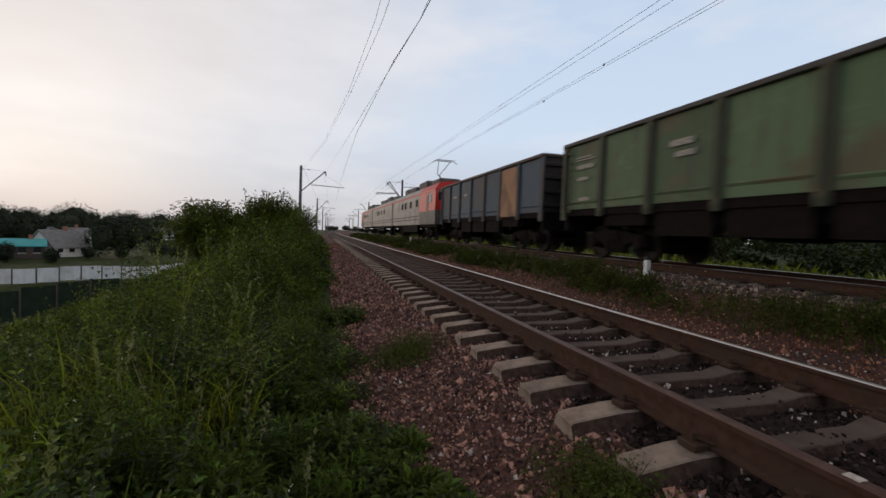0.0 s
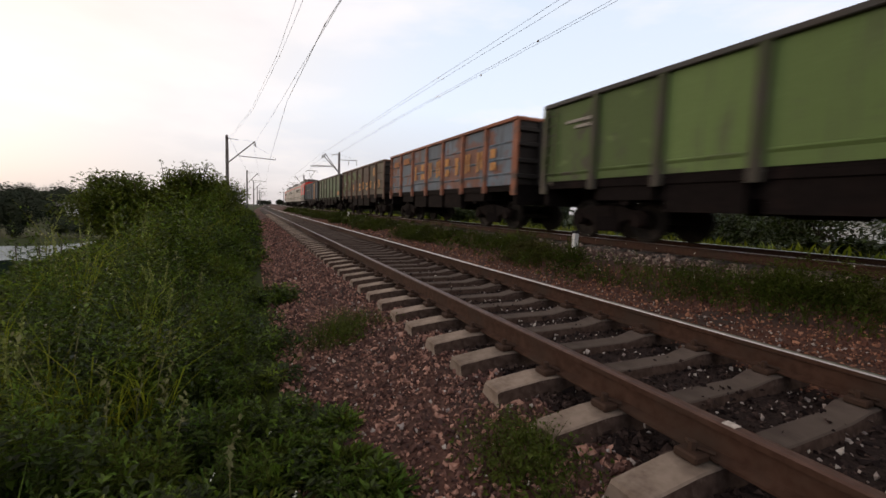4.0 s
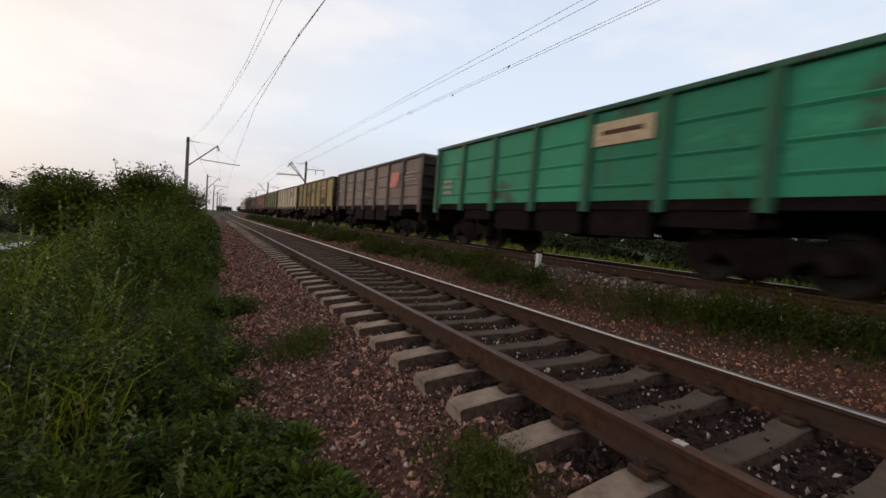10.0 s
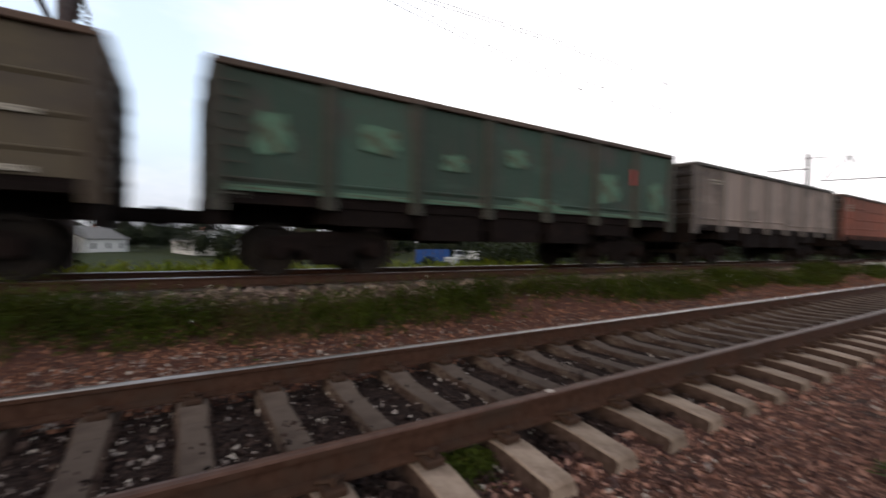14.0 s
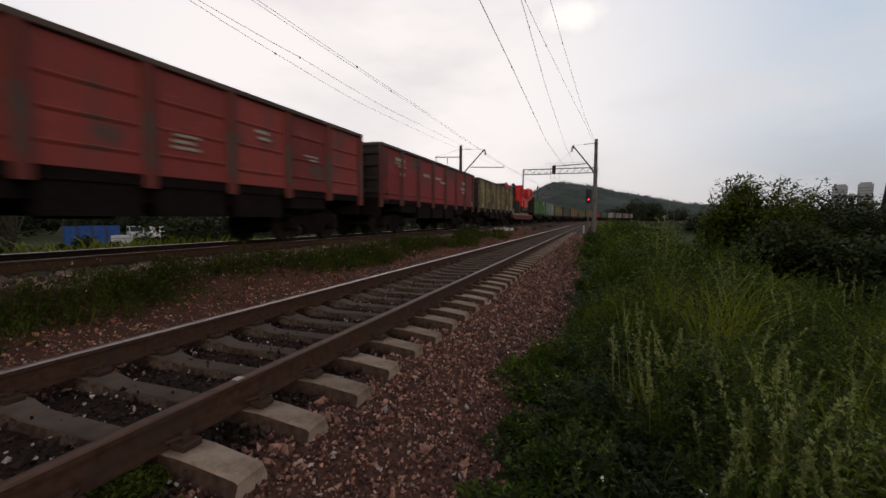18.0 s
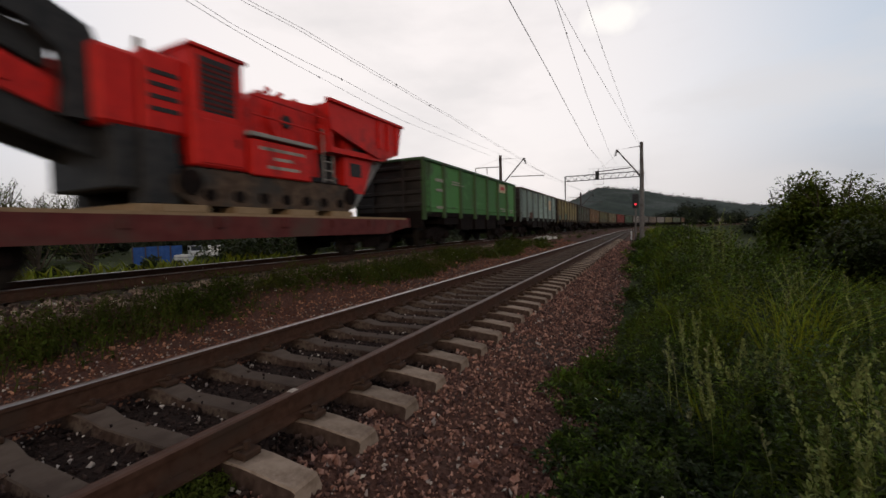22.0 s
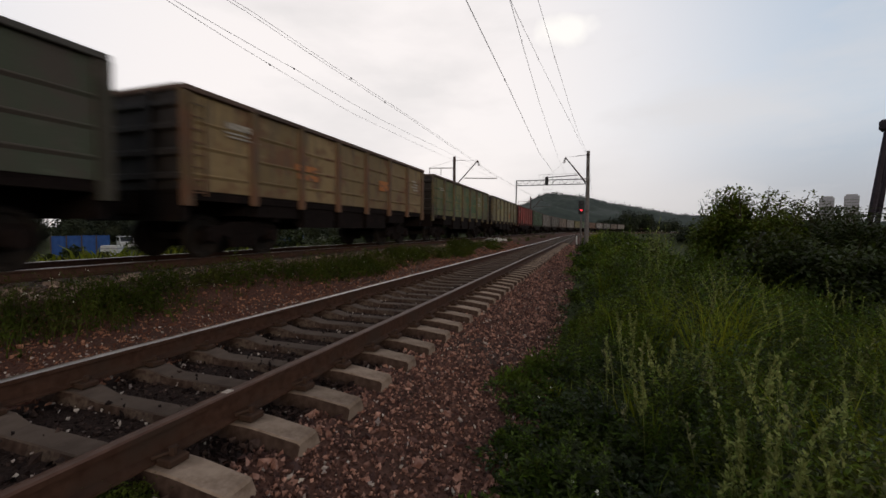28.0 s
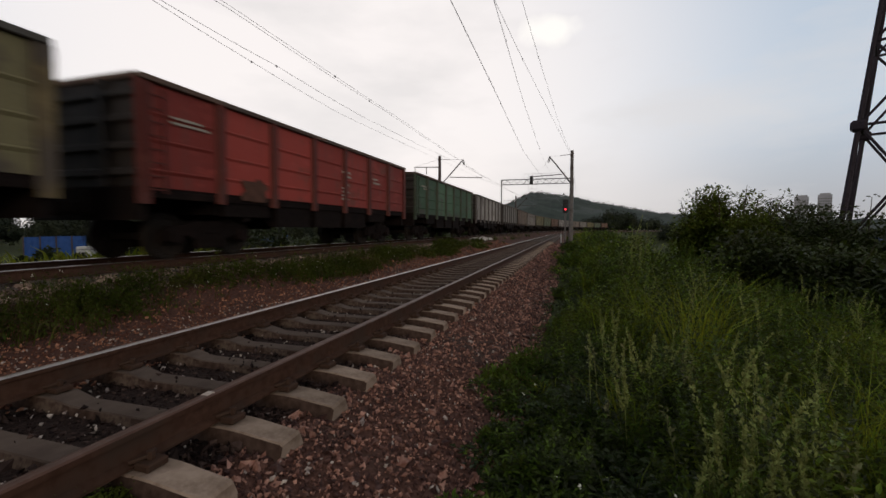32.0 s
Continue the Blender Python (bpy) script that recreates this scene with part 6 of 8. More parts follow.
def build_middle():
    """Weeds between the two tracks and along the train's track."""
    rng = np.random.RandomState(41)
    n = 9000
    s = rng.uniform(-1, 1, n)
    y = np.sign(s) * 6 * (np.exp(np.abs(s) * np.log1p(90 / 6)) - 1)
    x = 6.5 + rng.normal(0, 0.34, n) + 0.22 * np.sin(y * 0.7) + bend(y)
    P = np.stack([x, y, ground_z(x, y)], -1)
    keep = rng.rand(n) < (1.6 * patch(P, 0.55, 3.0) - 0.12) * np.clip((P[:, 1] + 34) / 12, 0.06, 1)
    P = P[keep]
    far = np.clip(np.hypot(P[:, 0], P[:, 1]) / 9, 0.9, 4)
    tall = 0.10 + 0.40 * patch(P, 0.55, 3.0)
    ob = new("track_weeds", mesh_np("track_weeds", *weeds(P, tall, 12, 0.075 * far[:, None], 42), (M_TRACK_WEED,)))
    tagged(ob, "green weeds growing between the two tracks", "weeds", kind="stuff")
    Q = P[rng.rand(len(P)) < 0.8]
    Q = np.repeat(Q, 3, 0) + rng.normal(0, 0.09, (len(Q) * 3, 3)) * np.array([1, 1, 0])
    Q[:, 2] = ground_z(Q[:, 0], Q[:, 1])
    f2 = np.clip(np.hypot(Q[:, 0], Q[:, 1]) / 9, 0.9, 4)
    ob = new("track_grass", mesh_np("track_grass", *blades(Q, 0.30, 0.005 * f2, 0.5, 43), (M_TRACK_WEED,)))
    tagged(ob, "grass between the two tracks", "grass", kind="stuff")
    m = 420
    y = rng.uniform(-26, 34, m)
    x = 6.35 + rng.normal(0, 0.26, m) + 0.3 * np.sin(y * 0.7) + bend(y)
    C = np.stack([x, y, ground_z(x, y) - 0.02], -1)
    C = C[np.sin(C[:, 1] * 0.83 + 0.6) + 0.6 * np.sin(C[:, 1] * 2.1) > -0.25]
    r = np.random.RandomState(45)
    ob = new("track_bushes", mesh_np("track_bushes", *clumps(C, r.uniform(0.16, 0.46, len(C)), r.uniform(0.16, 0.36, len(C)), 110, np.full(len(C), 0.075), 46, 0.2, 0.3), (M_TRACK_WEED,)))
    tagged(ob, "bushy dark green weeds between the two tracks", "weeds", kind="stuff")
    # far side of the train's track
    n = 42000
    y, x = rng.uniform(-70, 80, n), rng.uniform(11.2, 34, n)
    P = np.stack([x + bend(y), y, ground_z(x + bend(y), y)], -1)
    ob = new("field_grass", mesh_np("field_grass", *blades(P, 0.40, 0.04, 0.6, 44), (M_BLADE_LIT,)))
    tagged(ob, "rough grass beyond the train", "grass", kind="stuff")
    for x, y, sx, sy, h in ((0.85, 4.7, 0.36, 0.30, 0.25), (1.30, 1.95, 0.24, 0.30, 0.15), (1.92, -1.5, 0.12, 0.16, 0.09)):
        r = np.random.RandomState(int(abs(y) * 10))
        Pt = np.stack([x + r.normal(0, sx * 0.6, 230), y + r.normal(0, sy * 0.6, 230), np.zeros(230)], -1)
        Pt[:, 2] = ground_z(Pt[:, 0], Pt[:, 1])
        tall = h * np.clip(1.2 - 0.45 * np.hypot((Pt[:, 0] - x) / sx, (Pt[:, 1] - y) / sy), 0.3, 1.1)
        ob = new("weed_tuft", mesh_np("weed_tuft", *join(weeds(Pt, tall, 12, 0.036, 5, spread=0.05), blades(Pt, tall * 1.2, 0.003, 0.6, 6)), (M_TRACK_WEED,)))
        tagged(ob, "low green weed tuft on the ballast shoulder", "weeds")


build_middle()



# ---------------- locomotive ----------------
M_LOCO_GREY = material("locomotive_grey", (0.29, 0.255, 0.225), (0.34, 0.30, 0.265), 0.5, 3.0, c3=(0.16, 0.14, 0.12), scale2=0.7, bump=0.05)
M_LOCO_DARK = material("locomotive_lower_grey", (0.085, 0.075, 0.068), (0.12, 0.105, 0.095), 0.55, 3.0, bump=0.05)
M_LOCO_RED = material("locomotive_red", (0.50, 0.035, 0.028), (0.42, 0.03, 0.025), 0.45, 3.0, bump=0.03)
M_GLASS = plain("dark_glass", (0.02, 0.022, 0.025), 0.08)
M_VENT = material("dark_vent", (0.015, 0.014, 0.014), (0.03, 0.028, 0.027), 0.9, 6.0, bump=0.2)
M_ROOF_GEAR = material("roof_gear", (0.06, 0.055, 0.055), (0.11, 0.10, 0.095), 0.7, 6.0, bump=0.2)


def locomotive_section(k, cab):
    """One section, 17.5 m; cab: +1 or -1 for the end with a driver's cab, 0 for a middle section."""
    car = thing("locomotive_section", pose(0, 0, 0), "red and grey electric locomotive section" + (" with a driver's cab" if cab else " without a cab"), "locomotive", "sections of the locomotive")
    h = 8.35
    body = [(-1.53, 1.15), (1.53, 1.15), (1.55, 2.2), (1.52, 3.55), (1.25, 3.95), (0.6, 4.05), (-0.6, 4.05), (-1.25, 3.95), (-1.52, 3.55), (-1.55, 2.2)]
    bm = bmesh.new()
    prism(bm, body, -h + (4.6 if cab < 0 else 0), h - (4.6 if cab > 0 else 0))
    part("body", bm, M_LOCO_GREY, car, "light grey ribbed body side")
    if cab:
        bm = bmesh.new()
        y0, y1 = (h - 4.6, h) if cab > 0 else (-h, -h + 4.6)
        up = [(-1.55, 2.1), (1.55, 2.1), (1.52, 3.55), (1.25, 3.95), (0.6, 4.05), (-0.6, 4.05), (-1.25, 3.95), (-1.52, 3.55)]
        prism(bm, up, y0, y1)
        cabm = part("cab", bm, M_LOCO_RED, car, "bright red driver's cab")
        bm = bmesh.new()
        prism(bm, [(-1.53, 1.15), (1.53, 1.15), (1.55, 2.1), (-1.55, 2.1)], y0, y1)
        part("cab_base", bm, M_LOCO_DARK, car)
        yw = y1 if cab > 0 else y0
        for x in (-0.75, 0.75):
            bm = bmesh.new()
            box(bm, x - 0.6, x + 0.6, yw - 0.02, yw + 0.02, 2.75, 3.5, 0.01)
            part("windscreen", bm, M_GLASS, cabm)
        for x in (-1.556, 1.53):
            bm = bmesh.new()
            box(bm, x, x + 0.026, yw - cab * 1.3 - 0.35, yw - cab * 1.3 + 0.35, 2.65, 3.3, 0.01)
            part("side_window", bm, M_GLASS, cabm)
            bm = bmesh.new()
            box(bm, x, x + 0.026, yw - cab * 2.15 - 0.3, yw - cab * 2.15 + 0.3, 1.35, 3.2, 0.01)
            part("door", bm, M_LOCO_DARK, car)
        for x in (-1.0, 1.0):
            bm = bmesh.new()
            tube(bm, (x, yw - 0.02, 1.75), (x, yw + cab * 0.06, 1.75), 0.12, n=12)
            part("headlight", bm, M_GLASS, car)
    for s in (-1, 1):
        for z in (1.55, 1.8, 2.05, 2.3, 2.55, 2.8, 3.05):
            bm = bmesh.new()
            x0, x1 = sorted((s * 1.54, s * 1.575))
            box(bm, x0, x1, -h + 4.8 if cab < 0 else -h + 0.2, h - 4.8 if cab > 0 else h - 0.2, z - 0.045, z + 0.045)
            part("side_rib", bm, M_LOCO_GREY if z > 1.9 else M_LOCO_DARK, car)
        bm = bmesh.new()
        x0, x1 = sorted((s * 1.5, s * 1.56))
        box(bm, x0, x1, -h, h, 3.42, 3.56)
        part("red_band", bm, M_LOCO_RED, car, "red band under the roof edge")
        for y in (-2.9, -0.6, 1.6, 3.1):
            bm = bmesh.new()
            box(bm, *sorted((s * 1.545, s * 1.585)), y - 0.35, y + 0.35, 2.55, 3.1, 0.01)
            part("vent_window", bm, M_VENT, car)
        bm = bmesh.new()
        box(bm, *sorted((s * 1.35, s * 1.5)), -3.0, 3.0, 0.55, 1.15, 0.03)
        part("equipment_box", bm, M_STEEL_DARK, car)
    for y, l, w, hh in ((-5.5, 2.2, 1.6, 0.45), (-2.0, 2.8, 1.8, 0.6), (2.2, 3.0, 1.7, 0.5), (5.6, 1.6, 1.4, 0.65)):
        bm = bmesh.new()
        box(bm, -w / 2, w / 2, y - l / 2, y + l / 2, 4.0, 4.05 + hh, 0.08)
        part("roof_box", bm, M_ROOF_GEAR, car)
    for y in (-4.0, -3.5, 0.2, 0.7, 4.2):
        bm = bmesh.new()
        tube(bm, (0.5, y, 4.0), (0.5, y, 4.75), 0.09, 0.05, 8)
        part("roof_insulator", bm, M_INSULATOR, car)
    if cab:
        yp = cab * (h - 3.6)
        up = cab < 0
        z1, z2 = (5.15, 5.95) if up else (4.6, 4.75)
        bm = bmesh.new()
        box(bm, -0.7, 0.7, yp - 0.6, yp + 0.6, 4.2, 4.3)
        pan = part("pantograph", bm, M_ROOF_GEAR, car, "raised pantograph" if up else "folded pantograph")
        bm = bmesh.new()
        tube(bm, (0, yp - 0.3, 4.3), (0, yp + 1.4, z1), 0.05, n=6)
        part("lower_arm", bm, M_ROOF_GEAR, pan)
        bm = bmesh.new()
        tube(bm, (-0.1, yp + 1.4, z1), (-0.45, yp - 0.2, z2), 0.025, n=6)
        tube(bm, (0.1, yp + 1.4, z1), (0.45, yp - 0.2, z2), 0.025, n=6)
        part("upper_arm", bm, M_ROOF_GEAR, pan)
        bm = bmesh.new()
        for dy in (-0.25, 0.25):
            tube(bm, (-0.7, yp - 0.2 + dy, z2 + 0.05), (0.7, yp - 0.2 + dy, z2 + 0.05), 0.03, n=6)
        for s in (-1, 1):
            tube(bm, (s * 0.7, yp - 0.2, z2 + 0.05), (s * 1.0, yp - 0.2, z2 - 0.15), 0.025, n=6)
        part("contact_head", bm, M_ROOF_GEAR, pan)
    bm = bmesh.new()
    box(bm, -1.35, 1.35, -h + 0.1, h - 0.1, 0.95, 1.16, 0.02)
    part("underframe", bm, M_STEEL_DARK, car)
    for y in (-5.2, 5.2):
        bogie(car, y)
    couplers(car, h)
    MOVING.append((car, FRONT + CAR + 0.45 + 8.75 + 17.5 * k))
    return car


for k, cab in enumerate((-1, 0, 1)):
    locomotive_section(k, cab)


# ---------------- flat wagon with the crusher ----------------
M_FLAT = material("flat_wagon_maroon", (0.092, 0.022, 0.021), (0.13, 0.034, 0.030), 0.75, 5.0, c3=(0.09, 0.05, 0.04), scale2=1.0, bump=0.15)
M_CRUSH_RED = material("machine_red", (0.62, 0.022, 0.016), (0.52, 0.018, 0.014), 0.45, 4.0, c3=(0.30, 0.022, 0.02), scale2=1.0, amount2=0.3, bump=0.04)
M_MACHINE_DARK = material("machine_black", (0.025, 0.025, 0.026), (0.045, 0.043, 0.042), 0.6, 6.0, bump=0.1)
M_GRILLE = material("dark_red_grille", (0.10, 0.014, 0.012), (0.14, 0.018, 0.015), 0.6, 6.0, bump=0.1)
M_MUD = material("muddy_steel", (0.055, 0.035, 0.024), (0.12, 0.08, 0.055), 0.85, 7.0, c3=(0.05, 0.045, 0.04), scale2=1.5, bump=0.4)
M_RUBBER = plain("rubber_belt", (0.02, 0.02, 0.02), 0.8)
M_WOOD = material("timber", (0.24, 0.16, 0.09), (0.32, 0.22, 0.13), 0.85, 9.0, bump=0.3)
M_CRATE = material("grey_crate", (0.26, 0.245, 0.225), (0.33, 0.31, 0.285), 0.9, 5.0, bump=0.2)


def flat_wagon(n):
    car = thing("flat_wagon", pose(0, 0, 0), "maroon flat wagon with a timber deck", "freight wagon", "wagons of the goods train")
    for s in (-1, 1):
        bm = bmesh.new()
        prism(bm, [(-6.65, 0.84), (-5.2, 0.62), (5.2, 0.62), (6.65, 0.84), (6.65, 1.08), (-6.65, 1.08)], *sorted((s * 1.32, s * 1.45)), "x")
        part("side_sill", bm, M_FLAT, car, "maroon steel side sill")
        bm = bmesh.new()
        box(bm, -1.45, 1.45, s * 6.65 - 0.06, s * 6.65 + 0.06, 0.8, 1.14, 0.01)
        part("end_sill", bm, M_FLAT, car)
        bogie(car, s * 4.86)
        for k in range(8):
            bm = bmesh.new()
            y = -5.9 + k * 1.68
            box(bm, *sorted((s * 1.45, s * 1.5)), y - 0.07, y + 0.07, 0.84, 1.06, 0.01)
            part("stake_pocket", bm, M_FLAT, car)
    bm = bmesh.new()
    box(bm, -0.3, 0.3, -6.5, 6.5, 0.83, 1.06)
    part("centre_sill", bm, M_STEEL_DARK, car)
    for k in range(44):
        bm = bmesh.new()
        y = -6.5 + k * 0.296
        box(bm, -1.42, 1.42, y, y + 0.28, 1.06, 1.14)
        part("deck_board", bm, M_WOOD, car)
    couplers(car, 6.65)
    y0 = FRONT - CAR * (n - 0.5)
    MOVING.append((car, y0))
    crate = thing("grey_crate", pose(0, 0, 0), "low grey crate on the flat wagon's deck", "crate")
    bm = bmesh.new()
    box(bm, -1.1, 1.1, 4.65, 5.85, 1.20, 1.64, 0.03)
    part("case", bm, M_CRATE, crate)
    bm = bmesh.new()
    box(bm, -1.13, 1.13, 4.62, 5.88, 1.62, 1.70, 0.02)
    part("lid", bm, M_CRATE, crate)
    for y in (4.9, 5.6):
        bm = bmesh.new()
        box(bm, -1.15, 1.15, y - 0.06, y + 0.06, 1.14, 1.22)
        part("skid", bm, M_WOOD, crate)
    MOVING.append((crate, y0))
    crusher(y0)


def crusher(y0):
    c = thing("jaw_crusher", pose(0, 0, 0), "red tracked stone crusher with a raised conveyor, on the flat wagon", "machine")

    def block(name, mat, x0, x1, ya, yb, z0, z1, bev=0.03, par=c, label=""):
        bm = bmesh.new()
        box(bm, x0, x1, ya, yb, z0, z1, bev)
        return part(name, bm, mat, par, label)

    def plate(name, mat, pts, x0, x1, par=c, label=""):
        bm = bmesh.new()
        prism(bm, pts, x0, x1, "x")
        return part(name, bm, mat, par, label)

    def rod(name, mat, a, b, r, par=c, n=8, label=""):
        bm = bmesh.new()
        tube(bm, a, b, r, n=n)
        return part(name, bm, mat, par, label)

    for s in (-1, 1):
        tr = plate("crawler_track", M_MUD, [(-3.7, 1.50), (-3.4, 1.28), (1.2, 1.28), (1.55, 1.50), (1.55, 1.82), (1.2, 2.0), (-3.4, 2.0), (-3.7, 1.82)], *sorted((s * 0.9, s * 1.33)), label="muddy steel crawler track")
        for k in range(7):
            rod("roller", M_STEEL_DARK, (s * 1.32, -3.0 + k * 0.65, 1.50), (s * 1.38, -3.0 + k * 0.65, 1.50), 0.12, tr, 12)
        for y in (-3.45, 1.3):
            rod("sprocket", M_STEEL_DARK, (s * 1.3, y, 1.71), (s * 1.39, y, 1.71), 0.24, tr, 14)
        for k in range(16):
            block("grouser", M_STEEL_DARK, *sorted((s * 0.88, s * 1.36)), -3.4 + k * 0.3, -3.34 + k * 0.3, 1.99, 2.04, 0.0, tr)
        for k in range(4):
            block("timber_block", M_WOOD, *sorted((s * 0.7, s * 1.4)), -3.5 + 1.5 * k, -2.6 + 1.5 * k, 1.14, 1.28, 0.01)
    block("chassis", M_MACHINE_DARK, -0.9, 0.9, -3.6, 1.9, 1.7, 2.3)
    # engine house and its cowls
    eng = block("engine_house", M_CRUSH_RED, -1.3, 1.0, -0.03, 1.15, 2.04, 4.33, 0.05, label="bright red engine house")
    block("grille_back", M_MACHINE_DARK, -1.306, -1.296, 0.2, 1.01, 3.12, 4.18, 0.0, eng)
    for k in range(9):
        z = 3.16 + k * 0.108
        plate("louvre", M_GRILLE, [(0.22, z), (0.99, z), (0.99, z + 0.045), (0.22, z + 0.045)], -1.318, -1.297, eng)
    block("grille_frame", M_CRUSH_RED, -1.325, -1.30, 0.14, 0.21, 3.08, 4.2, 0.004, eng)
    block("grille_frame", M_CRUSH_RED, -1.325, -1.30, 1.0, 1.07, 3.08, 4.2, 0.004, eng)
    block("access_door", M_CRUSH_RED, -1.325, -1.30, 0.06, 1.06, 2.12, 2.98, 0.008, eng)
    rod("door_handle", M_MACHINE_DARK, (-1.34, 0.2, 2.5), (-1.34, 0.2, 2.68), 0.018, eng)
    block("roof_lip", M_CRUSH_RED, -1.36, 1.05, -0.08, 1.2, 4.3, 4.37, 0.01, eng)
    cowl = block("front_cowl", M_CRUSH_RED, -1.15, 1.0, 1.15, 1.95, 2.6, 4.02, 0.05)
    for k in range(4):
        block("cowl_louvre", M_MACHINE_DARK, -1.165, -1.14, 1.3, 1.85, 2.95 + k * 0.22, 3.03 + k * 0.22, 0.0, cowl)
    block("oil_tank", M_CRUSH_RED, -1.1, 1.0, 1.95, 2.62, 2.58, 3.9, 0.08)
    rod("exhaust", M_CRATE, (-0.4, 1.55, 3.95), (-0.4, 1.55, 4.45), 0.07, n=10)
    block("support_leg", M_MACHINE_DARK, -1.22, -0.8, 1.42, 2.02, 1.28, 2.58)
    block("support_leg", M_MACHINE_DARK, 0.8, 1.22, 1.42, 2.02, 1.28, 2.58)
    block("power_box", M_MACHINE_DARK, -1.05, 1.05, 1.9, 2.42, 1.55, 2.7)
    block("timber_block", M_WOOD, -1.3, 1.3, 0.9, 2.2, 1.14, 1.28, 0.01)
    # side panel with pale lettering, walkway and rail
    tank = block("side_panel", M_CRUSH_RED, -1.42, -0.9, -1.85, -0.06, 1.98, 2.78, 0.03, label="red side panel with pale lettering")
    for z, w in ((2.60, 1.35), (2.40, 0.55), (2.20, 0.95)):
        block("lettering_bar", M_WHITE, -1.427, -1.418, -0.95 - w / 2, -0.95 + w / 2, z - 0.035, z + 0.035, 0.0, tank)
    block("walkway", M_CRATE, -1.46, 1.3, -2.0, -0.02, 2.83, 2.92, 0.01, label="grey walkway plate")
    for z in (3.3, 3.7):
        rod("handrail", M_CRUSH_RED, (-1.42, -2.5, z), (-1.42, -0.05, z), 0.022)
    for y in (-2.45, -1.65, -0.85, -0.08):
        rod("rail_post", M_CRUSH_RED, (-1.42, y, 2.88), (-1.42, y, 3.7), 0.022)
    plate("jaw_box", M_CRUSH_RED, [(-2.5, 2.2), (-0.1, 2.2), (-0.1, 3.55), (-0.5, 3.92), (-2.5, 4.1)], -1.05, 1.0, label="red jaw box")
    for s in (-1, 1):
        fw = rod("flywheel", M_CRUSH_RED, (s * 1.0, -1.3, 3.4), (s * 1.16, -1.3, 3.4), 0.52, n=22)
        rod("hub", M_MACHINE_DARK, (s * 1.16, -1.3, 3.4), (s * 1.21, -1.3, 3.4), 0.16, fw, 12)
    for y, z, h in ((-0.75, 3.85, 0.3), (-1.1, 3.95, 0.38), (-1.5, 4.0, 0.3), (-1.95, 4.02, 0.22)):
        rod("hydraulic_ram", M_CRUSH_RED, (-0.7, y, z - 0.1), (-0.55, y - 0.25, z + h), 0.06)
        rod("ram_bracket", M_CRUSH_RED, (-0.9, y, z + h * 0.55), (0.5, y - 0.1, z + h * 0.7), 0.035)
    # ladder bay between the jaw box and the feeder frame
    block("bay_back", M_MACHINE_DARK, -0.8, 0.8, -3.5, -2.5, 2.1, 4.05)
    for y in (-2.62, -3.0):
        rod("ladder_rail", M_CRATE, (-1.15, y, 2.0), (-1.15, y, 3.5), 0.022)
    for k in range(6):
        rod("ladder_rung", M_CRATE, (-1.15, -3.0, 2.15 + k * 0.25), (-1.15, -2.62, 2.15 + k * 0.25), 0.015)
    block("bay_rail", M_CRUSH_RED, -1.15, -1.05, -3.5, -2.5, 3.5, 3.62, 0.01)
    fr = plate("feeder_frame", M_CRUSH_RED, [(-3.5, 1.86), (-4.4, 1.86), (-4.9, 2.9), (-4.9, 4.2), (-3.5, 4.2)], -1.15, 1.0)
    for ya, yb, z0, z1 in ((-4.66, -4.05, 3.5, 4.1), (-4.6, -3.9, 3.05, 3.22), (-4.3, -3.75, 2.35, 2.75)):
        block("frame_opening", M_MACHINE_DARK, -1.165, -1.12, ya, yb, z0, z1, 0.01, fr)
    # hopper: flared walls, open above
    hop = plate("hopper", M_CRUSH_RED, [(-6.35, 4.25), (-6.2, 3.3), (-5.2, 2.95), (-2.7, 2.9), (-2.6, 4.2), (-2.75, 4.2), (-2.85, 3.05), (-5.1, 3.1), (-6.05, 3.4), (-6.15, 4.25)], -1.32, 1.32, label="red flared feed hopper")
    for s in (-1, 1):
        plate("hopper_wall", M_CRUSH_RED, [(-6.38, 4.28), (-6.1, 3.26), (-4.85, 3.02), (-2.7, 3.5), (-2.55, 4.22)], *sorted((s * 1.33, s * 1.40)), hop)
        for y in (-6.0, -5.45, -4.95):
            block("stiffener", M_CRUSH_RED, *sorted((s * 1.40, s * 1.47)), y - 0.05, y + 0.05, 3.32, 4.2, 0.008, hop)
        block("hopper_rim", M_CRUSH_RED, *sorted((s * 1.32, s * 1.48)), -6.4, -2.55, 4.22, 4.31, 0.01, hop)
    plate("chute", M_CRATE, [(-6.25, 3.25), (-6.0, 3.05), (-4.45, 1.42), (-4.05, 1.42), (-4.6, 2.4), (-5.2, 3.0)], -0.75, 0.75, label="grey steel chute under the hopper")
    for k in range(4):
        rod("grizzly_bar", M_CRATE, (-1.2, -5.1 - k * 0.22, 2.92 + k * 0.05), (0.9, -5.1 - k * 0.22, 2.92 + k * 0.05), 0.03)
    # conveyor: red plates over a deep black girder, the belt, the drum
    for s in (-1, 1):
        cs = plate("conveyor_side", M_CRUSH_RED, [(2.98, 2.70), (2.95, 3.22), (4.62, 3.84), (6.4, 4.30), (7.05, 4.12), (7.1, 3.92), (6.45, 3.86), (4.7, 3.30)], *sorted((s * 0.60, s * 0.68)), label="red conveyor side plate")
        for y, z in ((3.6, 3.2), (4.4, 3.5), (5.3, 3.78), (6.1, 4.0)):
            block("side_bracket", M_CRUSH_RED, *sorted((s * 0.68, s * 0.74)), y - 0.05, y + 0.05, z - 0.18, z + 0.2, 0.01, cs)
